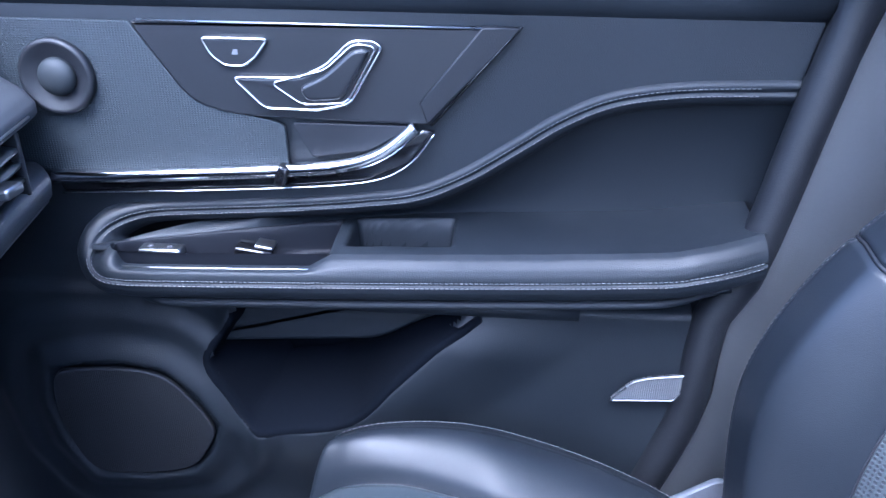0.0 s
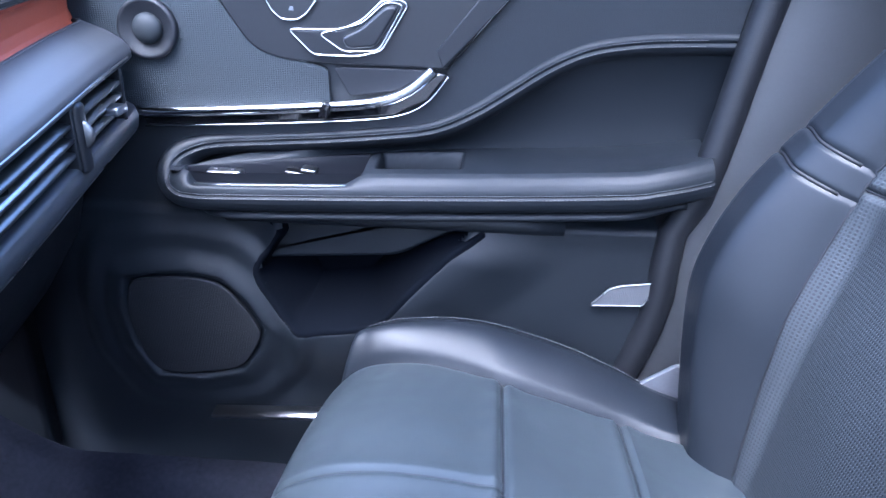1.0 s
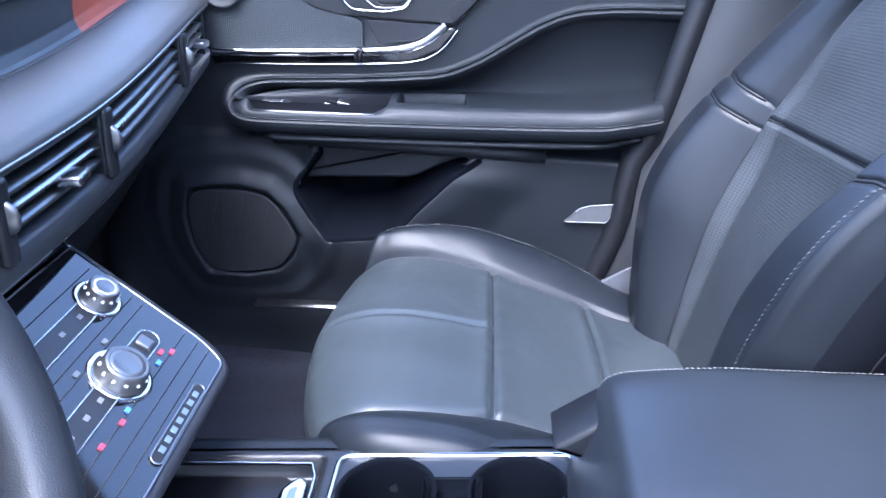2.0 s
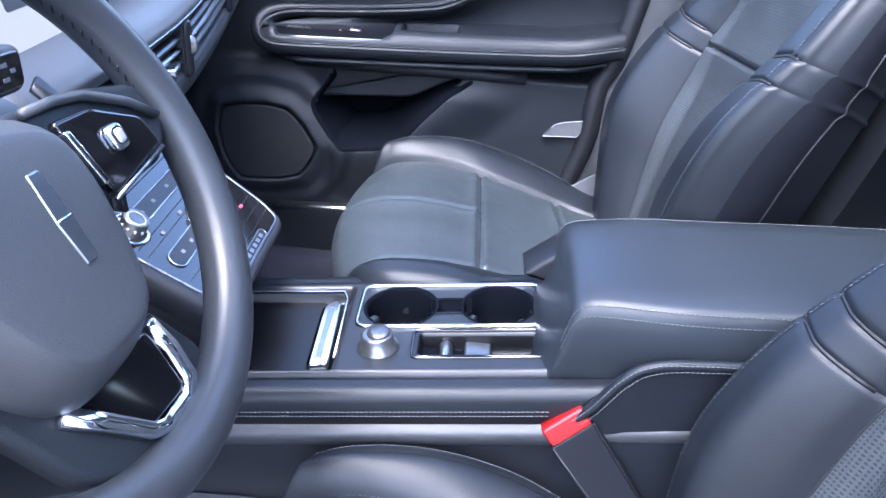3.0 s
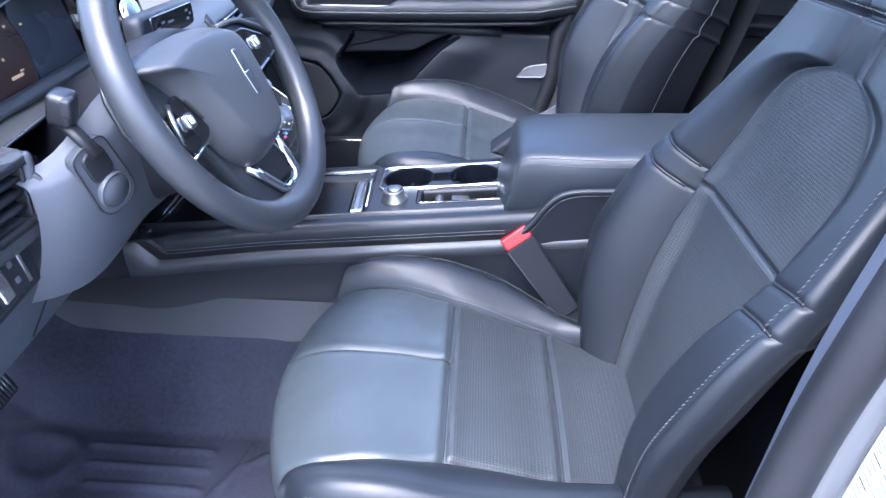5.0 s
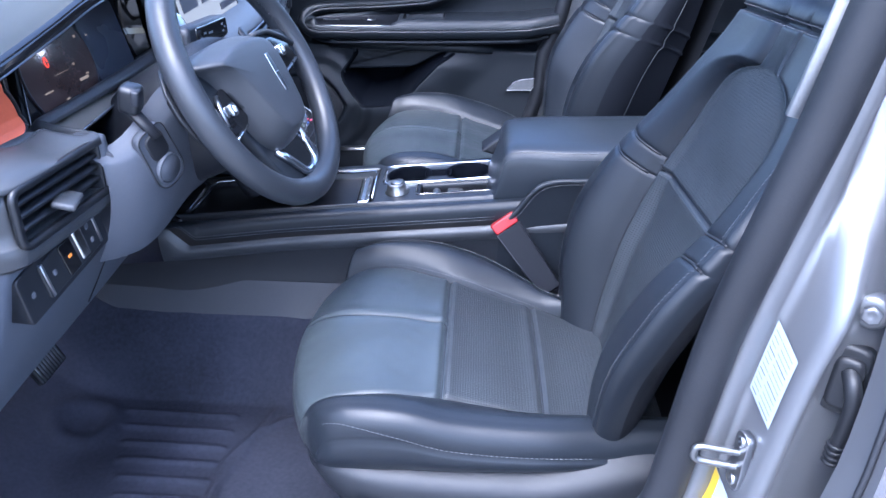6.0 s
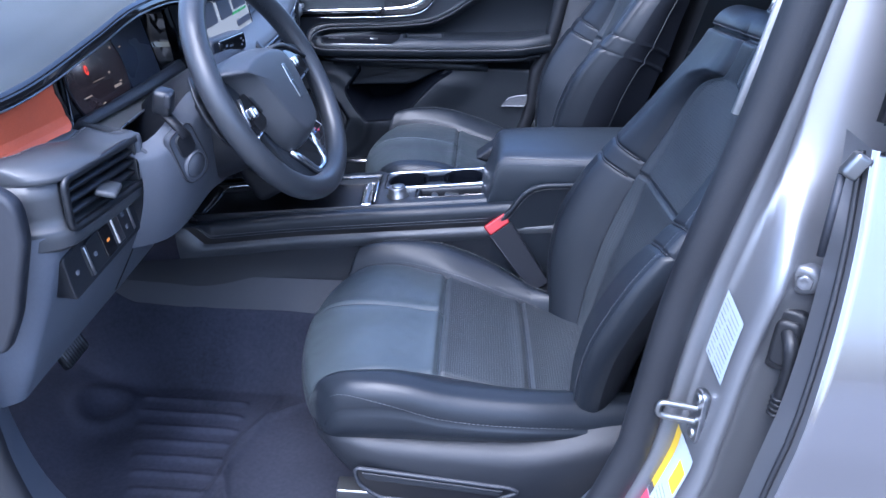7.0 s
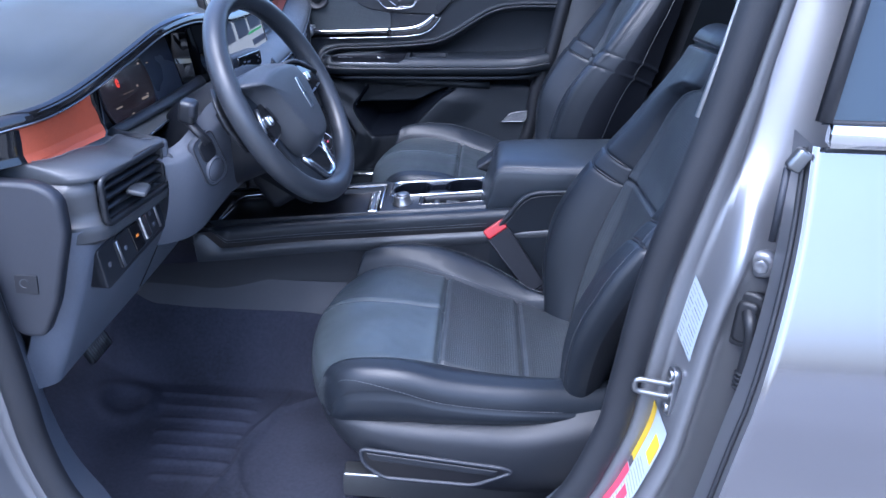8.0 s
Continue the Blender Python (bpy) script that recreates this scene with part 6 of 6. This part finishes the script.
_tip = Vector((-0.407, -0.519, 1.110))
st = part("tilt_lever", tube([_bt - _pn * 0.01, _bt + Vector((0.004, -0.003, 0.012)), _tip - Vector((0.002, 0, 0.015))], 0.0075, 12), RUBBER, colm)
part("lever_head", block(_tip, (0.026, 0.026, 0.036), 0.007, (8, 12, 0)), SATIN, st)
part("head_key", block(_tip + Vector((0.010, -0.008, 0.004)), (0.010, 0.014, 0.020), 0.003, (8, 12, 0)), GREY_PLASTIC, st)

# ---- floor and driver's sill ----
def floor_pt(x, y):
    z = 0.41 + 0.155 * step(-0.25, -0.145, y) * (1 if y < 0 else 0) + 0.155 * step(0.25, 0.145, y) * (1 if y > 0 else 0)
    z += 0.16 * step(-0.66, -0.98, x) + 0.25 * step(-0.88, -1.15, x)
    if y < 0:
        for k in range(7):
            z += 0.007 * hump(y + 0.285 + 0.042 * k, 0.006) * step(-0.63 + 0.012 * k, -0.61 + 0.012 * k, x) * step(-0.40, -0.42, x)
        z += 0.008 * hump(math.hypot(x + 0.20, y + 0.45) - 0.20, 0.008) + 0.006 * hump(x + 0.39 - 0.25 * (y + 0.45), 0.006) * step(-0.62, -0.58, y) * step(-0.24, -0.28, y)
        z += 0.012 * hump(math.hypot(x + 0.68, y + 0.33) - 0.05, 0.02)
    z += 0.05 * step(-0.64, -0.70, y) + 0.05 * step(0.64, 0.70, y)
    z += 0.002 * noise.noise((x * 18, y * 18, 0))
    return (x, y, z)


solo("floor", sheet(floor_pt, span(-1.15, -0.66, 50) + span(-0.655, -0.1, 110) + span(-0.09, 0.6, 20), span(-0.74, -0.14, 150) + span(-0.13, 0.74, 60), flip=False), CARPET, "black ribbed all-weather floor liner over carpet", "car floor", kind="structure")


def strip_along(pts, prof, up=(0, 1, 0)):
    return sweep(spline(pts, 8), prof, up)


PEDAL_AT = (-0.718, -0.352, 0.568)
ped = thing("pedal", "ribbed black pedal with metal edge", "pedal", (-0.72, -0.38, 0.55))
PF = frame_of(PEDAL_AT, (0, 1, 0), (-0.5, 0, 1))
part("pedal_pad", pad(rounded([(-0.04, -0.022), (0.04, -0.022), (0.04, 0.022), (-0.04, 0.022)], 0.006), PF, 0.012, 0.003), RUBBER, ped)
for i in range(9):
    part("rib", pad([(-0.036 + 0.008 * i, -0.019), (-0.032 + 0.008 * i, -0.019), (-0.032 + 0.008 * i, 0.019), (-0.036 + 0.008 * i, 0.019)], PF, 0.0145, 0.001, 0.011), DARK_SILVER, ped)
part("pedal_arm", tube([(-0.735, -0.377, 0.57), (-0.80, -0.377, 0.70), (-0.84, -0.377, 0.9)], 0.01, 8), RUBBER, ped)

# ---- driver's door opening: pillar, sill, rear door ----
body = thing("body_frame", "silver blue car body round the driver's door opening", "car body", (0.3, -0.85, 0.3), kind="structure")
PIL = [(1.50, 0.315), (1.334, 0.289), (1.212, 0.270), (1.021, 0.232), (0.86, 0.215), (0.785, 0.205), (0.664, 0.16), (0.55, 0.06), (0.46, -0.12), (0.44, -0.30)]


def pil(z):
    return lerp_table(sorted(PIL), z)


seal_line = spline([(x, -0.80, z) for z, x in PIL] + [(-0.44, -0.80, 0.48), (-0.49, -0.80, 0.56), (-0.525, -0.80, 0.625), (-0.545, -0.80, 0.706), (-0.552, -0.80, 0.782), (-0.566, -0.80, 0.92), (-0.60, -0.80, 1.10), (-0.68, -0.80, 1.25)], 8)
OUT = []
_c = Vector((-0.25, -0.80, 0.95))
for i, p in enumerate(seal_line):
    a, b = seal_line[max(0, i - 1)], seal_line[min(len(seal_line) - 1, i + 1)]
    t = (b - a).normalized()
    n = Vector((t.z, 0, -t.x))
    OUT.append(n if n.dot(p - _c) > 0 else -n)
part("door_seal", sheet(lambda i, j: tuple(seal_line[int(i)] + OUT[int(i)] * (0.019 - 0.020 * math.cos(j)) + Vector((0, -0.004 - 0.018 * math.sin(j), 0))), list(range(len(seal_line))), span(-0.3, math.pi, 14)), RUBBER, body, "thick black rubber door seal")


FLANGE = [(0.036, 0.01), (0.040, -0.004), (0.050, -0.007), (0.060, -0.004), (0.065, -0.001), (0.069, -0.016), (0.073, -0.031), (0.077, -0.046), (0.081, -0.056), (0.086, -0.060), (0.091, -0.058), (0.096, -0.050), (0.103, -0.041), (0.115, -0.037), (0.135, -0.037), (0.17, -0.038)]


FLANGE_TOP = [(0.036, 0.01), (0.041, 0.001), (0.050, -0.002), (0.060, -0.004), (0.066, -0.006), (0.071, -0.009), (0.075, -0.012), (0.081, -0.015), (0.088, -0.018), (0.096, -0.021), (0.104, -0.024), (0.112, -0.0265), (0.121, -0.029), (0.131, -0.0315), (0.143, -0.034), (0.158, -0.036)]


def frame_face(i, j):
    p = seal_line[int(i)]
    o = FLANGE[int(j)]
    k = step(1.06, 1.19, p.z) if p.x > 0 else 0.0
    q = FLANGE_TOP[int(j)]
    lean = 0.36 * max(0.0, p.z - 1.08) * step(2, 6, j) if p.x > 0 else 0.0
    return tuple(p + OUT[int(i)] * (o[0] * (1 - k) + q[0] * k) + Vector((0, o[1] * (1 - k) + q[1] * k + lean, 0)))


part("door_frame", sheet(frame_face, list(range(len(seal_line))), list(range(len(FLANGE)))), JAMB, body, "silver painted door frame flange")
part("inner_trim", sheet(lambda i, j: tuple(seal_line[int(i)] + OUT[int(i)] * 0.03 * j + Vector((0, 0.05 * j, 0))), list(range(len(seal_line))), span(0, 2, 6), flip=True), TRIM_GREY, body, "grey plastic inner sill and pillar trim")
rdo = thing("door_3", "silver blue rear door with chrome belt line", "car door", (0.8, -0.9, 0.4), kind="structure")


SKIN = [(0.38, -0.962), (0.60, -0.967), (0.80, -0.965), (0.868, -0.962), (0.88, -0.960), (0.93, -0.9545), (0.97, -0.946), (1.02, -0.931), (1.10, -0.905), (1.15, -0.890), (1.205, -0.874)]
EDGE = [(0.38, 0.270), (0.60, 0.290), (0.852, 0.322), (0.937, 0.338), (1.043, 0.356), (1.116, 0.364), (1.205, 0.366)]


def skin(u, z):
    x0 = lerp_table(EDGE, z)
    return (x0 + u, lerp_table(SKIN, z) + 0.004 * step(0.004, 0.0, u), z)


part("door_skin", sheet(skin, [0.0, 0.001, 0.0025, 0.005, 0.008, 0.011] + span(0.02, 1.0, 20), span(0.38, 1.205, 60)), PAINT, rdo, "glossy silver blue painted door skin")
part("edge_return", sheet(lambda v, u: (lerp_table(EDGE, v) + 0.003 * u, lerp_table(SKIN, v) + 0.004 + 0.060 * u, v), span(0.38, 1.205, 30), span(0, 1, 6)), JAMB, rdo)
part("edge_seal", tube([(lerp_table(EDGE, v) - 0.002, lerp_table(SKIN, v) + 0.018, v) for v in span(0.38, 1.2, 24)], 0.0032, 6, up=(1, 0, 0)), RUBBER, rdo, "black rubber edge seal")
part("belt_trim", sweep([(0.372, -0.886, 1.221), (0.8, -0.886, 1.226), (1.3, -0.88, 1.229)], [(0.008, -0.011), (0.008, 0.011), (-0.004, 0.011), (-0.008, 0.006), (-0.008, -0.008)]), CHROME, rdo, "bright chrome belt trim")
for z in (1.2015, 1.229):
    part("belt_seal", tube([(0.372, -0.884, z + 0.004), (0.8, -0.884, z + 0.009), (1.3, -0.88, z + 0.009)], 0.0028, 6), RUBBER, rdo)
part("window_frame", sweep([(0.366, -0.880, 1.232), (0.389, -0.845, 1.35), (0.425, -0.785, 1.55)], [(0.006, -0.006), (0.006, 0.006), (-0.006, 0.006), (-0.006, -0.006)], (0, 1, 0)), RUBBER, rdo, "black window frame")
part("window_glass", mesh([(0.367, -0.874, 1.228), (1.3, -0.867, 1.232), (1.3, -0.775, 1.55), (0.426, -0.780, 1.55)], [(0, 1, 2, 3)], False), GLASS, rdo, "dark tinted window glass")

# ---- roof, windscreen and far glass ----
roof = thing("car_roof", "silver car roof with light grey headlining", "car roof", (0.4, 0, 1.55))
_rz = lambda x, y: 1.66 - 0.05 * (y / 0.7) ** 2 - 0.04 * ((x - 0.6) / 0.8) ** 2
# opening added in the unseen roof to let skylight down onto the seats
_light_hole = lambda x, y: None if -0.1 < x < 0.5 and abs(y) < 0.48 else 0
part("roof_skin", sheets(lambda x, y: (x, y, _rz(x, y)), span(-0.25, 1.6, 37), span(-0.66, 0.66, 22), _light_hole)[0], PAINT, roof)
part("headlining", sheets(lambda x, y: (x, y, _rz(x, y) - 0.03), span(-0.25, 1.6, 37), span(-0.66, 0.66, 22), _light_hole, flip=True)[0], mat("grey_headlining", (0.35, 0.35, 0.34), 0.9), roof, "light grey headlining")
for s in (-1, 1):
    part("roof_pillar", sweep([(-1.05, s * 0.82, 1.12), (-0.25, s * 0.64, 1.61), (0.5, s * 0.67, 1.62), (1.6, s * 0.66, 1.60)], circle(0.035, 10)), PAINT, roof)
part("tailgate", block((1.75, 0, 0.95), (0.08, 1.4, 1.2), 0.03), PLASTIC, roof)
bonnet = solo("bonnet", sheet(lambda x, y: (x, y, 1.06 - 0.1 * (y / 0.8) ** 2 - 0.12 * ((x + 1.1) / 0.8) ** 2), span(-2.0, -1.1, 10), span(-0.8, 0.8, 10)), PAINT, "silver blue bonnet in front of the windscreen", "car bonnet")
bench = thing("rear_bench", "black leather rear bench seat", "car seat", (1.1, 0, 0.45))
part("cushion", block((1.0, 0, 0.62), (0.5, 1.3, 0.18), 0.05), LEATHER, bench)
part("backrest", block((1.33, 0, 0.95), (0.16, 1.3, 0.62), 0.05, (0, 15, 0)), LEATHER, bench)

# ---- fittings on the driver's door frame ----
def on_flange(z, k, lift=0.0):
    """A point on the painted flange at a height; k runs across the flange's rows."""
    i = min(range(len(seal_line) // 2), key=lambda n: abs(seal_line[n].z - z))
    a = min(int(k), len(FLANGE) - 2)
    f = k - a
    o = FLANGE[a][0] * (1 - f) + FLANGE[a + 1][0] * f
    d = FLANGE[a][1] * (1 - f) + FLANGE[a + 1][1] * f
    p, q = seal_line[i], seal_line[i + 1] if seal_line[i].z > z else seal_line[i - 1]
    t = 0 if abs(q.z - p.z) < 1e-6 else (z - p.z) / (q.z - p.z)
    base = p.lerp(q, max(-1, min(1, t)))
    return Vector((base.x + o * 0.99, base.y + d - lift, z))


def sticker(z0, z1, k0, k1, lift=0.0012, n=8, skew=0.019):
    """Paper on the step of the flange, leaning down towards its outer edge."""
    V = [on_flange(z - skew * (k - 4.2) / 2.7, k) + Vector((-lift, -lift * 0.3, 0)) for z in span(z0, z1, n) for k in span(k0, k1, 6)]
    Fs = [(i * 7 + j, i * 7 + j + 1, (i + 1) * 7 + j + 1, (i + 1) * 7 + j) for i in range(n) for j in range(6)]
    return mesh(V, Fs, True)


lab = thing("info_sticker", "pale blue printed tyre information sticker on the pillar", "sticker", tuple(on_flange(0.98, 5.5)))
part("sticker_paper", sticker(0.945, 1.023, 4.25, 6.9), WHITE_PAPER, lab)
for i in range(12):
    for ka, kb in ((4.45, 5.0 + 0.1 * (i % 3)), (5.4 - 0.1 * (i % 2), 6.6)):
        part("print_bar", sticker(0.949 + 0.0060 * i, 0.9503 + 0.0060 * i, ka, kb, 0.0016, 1), PRINT if i % 4 == 0 else FAINT, lab)
wl = thing("warning_sticker", "white yellow and red warning sticker on the pillar", "sticker", tuple(on_flange(0.76, 5.2)))
part("sticker_paper", sticker(0.655, 0.838, 4.1, 6.9, n=16), WHITE_PAPER, wl)
part("yellow_band", sticker(0.748, 0.838, 4.1, 4.75, 0.0018), YELLOW, wl, "yellow band")
part("yellow_block", sticker(0.782, 0.815, 5.6, 6.7, 0.0018), YELLOW, wl, "yellow block")
part("pictogram", sticker(0.740, 0.752, 4.2, 4.8, 0.0020, 4), PRINT, wl)
part("red_band", sticker(0.655, 0.738, 4.1, 4.9, 0.0018), LABEL_RED, wl, "red band")
part("red_mark", sticker(0.700, 0.724, 5.3, 6.2, 0.0018), LABEL_RED, wl, "red mark")
for i in range(16):
    part("print_bar", sticker(0.668 + 0.0066 * i, 0.6694 + 0.0066 * i, 5.0 + 0.2 * (i % 3 == 0), 6.7, 0.0016, 1), FAINT, wl)
stk = thing("door_striker", "bare steel door striker loop on the pillar", "door striker", tuple(on_flange(0.872, 5.6)))
_s = on_flange(0.872, 5.8, 0.0)
part("striker_plate", pad(rounded([(-0.011, -0.034), (0.011, -0.034), (0.011, 0.034), (-0.011, 0.034)], 0.01), frame_of(_s + Vector((-0.001, 0, 0)), (0.2, -1, 0), (0, 0, 1)), 0.004, 0.001, -0.004), SATIN_METAL, stk)
_d = Vector((-0.046, 0.004, 0.004))
part("loop", tube(spline([_s + Vector((0.0, 0, dz)) + _d * k for k, dz in ((-0.1, 0.009), (0.5, 0.009), (0.92, 0.008), (1.0, 0.0), (0.92, -0.008), (0.5, -0.009), (-0.1, -0.009))], 5), 0.0038, 10, up=(0.45, -0.9, 0.0)), DARK_SILVER, stk)
for dz in (-0.024, 0.024):
    part("screw", lathe(_s + Vector((-0.003, 0, dz)), (-1, -0.2, 0), (0, 0, 1), [(0.006, 0), (0.006, 0.004), (0.003, 0.0045), (0.001, 0.003)], 12), SATIN_METAL, stk)
ch = thing("hinge_bolt", "painted hinge bolt with washer in the door gap", "bolt", (0.352, -0.848, 1.056))
part("washer", lathe((0.356, -0.838, 1.056), (-0.5, -0.85, 0), (0, 0, 1), [(0.016, -0.02), (0.016, 0.002), (0.012, 0.005), (0.009, 0.005)], 24), JAMB, ch)
part("bolt_head", lathe((0.354, -0.843, 1.056), (-0.5, -0.85, 0), (0, 0, 1), [(0.009, 0), (0.009, 0.004), (0.007, 0.005), (0.003, 0.003), (0.001, 0.003)], 6), JAMB, ch)
bo = thing("wiring_boot", "black rubber wiring boot between pillar and rear door", "rubber boot", (0.348, -0.86, 0.98))
BF = frame_of((0.354, -0.836, 0.985), (0.85, -0.5, 0), (0.05, 0, 1))
part("boot_collar", pad(rounded([(-0.019, -0.036), (0.019, -0.036), (0.019, 0.036), (-0.019, 0.036)], 0.016), BF, 0.008, 0.004, -0.02), RUBBER, bo)
part("collar_step", pad(rounded([(-0.012, -0.028), (0.014, -0.028), (0.014, 0.026), (-0.012, 0.026)], 0.011), BF, 0.014, 0.005, 0.0), RUBBER, bo)
part("boot_tube", tube(spline([BF(0.002, 0.012, 0.010), BF(0.008, 0.004, 0.020), BF(0.013, -0.016, 0.022), BF(0.013, -0.045, 0.018), BF(0.011, -0.085, 0.012)], 6), 0.0075, 12, up=(1, 0, 0)), RUBBER, bo)
for i in range(4):
    part("boot_rib", lathe(BF(0.0115, -0.060 - 0.007 * i, 0.016 - 0.001 * i), (0.05, -0.06, -1), (1, 0, 0), [(0.0075, 0), (0.0095, 0.0018), (0.0075, 0.0036)], 14), RUBBER, bo)
ec = thing("belt_trim_clip", "grey plastic end clip under the rear window trim", "trim clip", (0.346, -0.89, 1.17))
part("clip_body", block((0.354, -0.872, 1.190), (0.016, 0.014, 0.024), 0.004, (0, 28, 0)), DARK_SILVER, ec)
part("clip_strip", tube([(0.347, -0.868, 1.180), (0.347, -0.872, 1.10)], 0.004, 8, up=(1, 0, 0)), GREY_PLASTIC, ec)
# inner pillar trim above the belt and seat belt webbing guide
gd = solo("belt_guide_strip", sweep([(0.284, -0.754, 1.198), (0.300, -0.752, 1.28), (0.325, -0.748, 1.42)], [(0.006, -0.004), (0.006, 0.004), (-0.006, 0.004), (-0.006, -0.004)], (0, 1, 0)), mat("light_grey_trim", (0.3, 0.3, 0.3), 0.5), "light grey edge strip of the pillar trim", "trim strip")

# ---- column stalks and controls behind the wheel ----
dm = thing("control_stalk", "satin stalk with gloss black tip behind the wheel", "control stalk", (-0.38, -0.2, 1.10))
SK = frame_of((-0.382, -0.280, 1.138), (0.0, 1, -0.08), (-0.12, 0, 1))
part("stalk_arm", pad(rounded([(-0.085, -0.017), (0.080, -0.017), (0.084, 0.017), (-0.085, 0.017)], 0.012), SK, 0.0, 0.006, -0.022, 4), GREY_PLASTIC, dm)
part("stalk_face", pad(rounded([(-0.060, -0.013), (0.074, -0.013), (0.076, 0.013), (-0.060, 0.013)], 0.007), SK, 0.002, 0.0015, -0.004), GLOSS, dm, "gloss black face")
for c, d, w in ((-0.045, -0.003, 0.005), (-0.028, 0.002, 0.005), (-0.004, 0.0, 0.009), (0.052, 0.005, 0.004), (0.052, -0.005, 0.004), (0.062, 0.0, 0.003)):
    part("stalk_mark", pad([(c - w, d - 0.0015), (c + w, d - 0.0015), (c + w, d + 0.0015), (c - w, d + 0.0015)], SK, 0.0024, 0.0002, 0.001), FAINT, dm)
sb = thing("start_button", "round silver start button beside the steering column", "push button", (-0.42, -0.27, 1.14))
part("button_ring", lathe((-0.43, -0.279, 1.143), (0.9, -0.1, 0.4), (0, 1, 0), [(0.020, -0.03), (0.021, 0.0), (0.020, 0.004), (0.017, 0.004)], 32), CHROME, sb)
part("button_face", lathe((-0.43, -0.279, 1.143), (0.9, -0.1, 0.4), (0, 1, 0), [(0.0168, 0.0), (0.0165, 0.005), (0.012, 0.0062), (0.001, 0.0066)], 28), SATIN_METAL, sb)
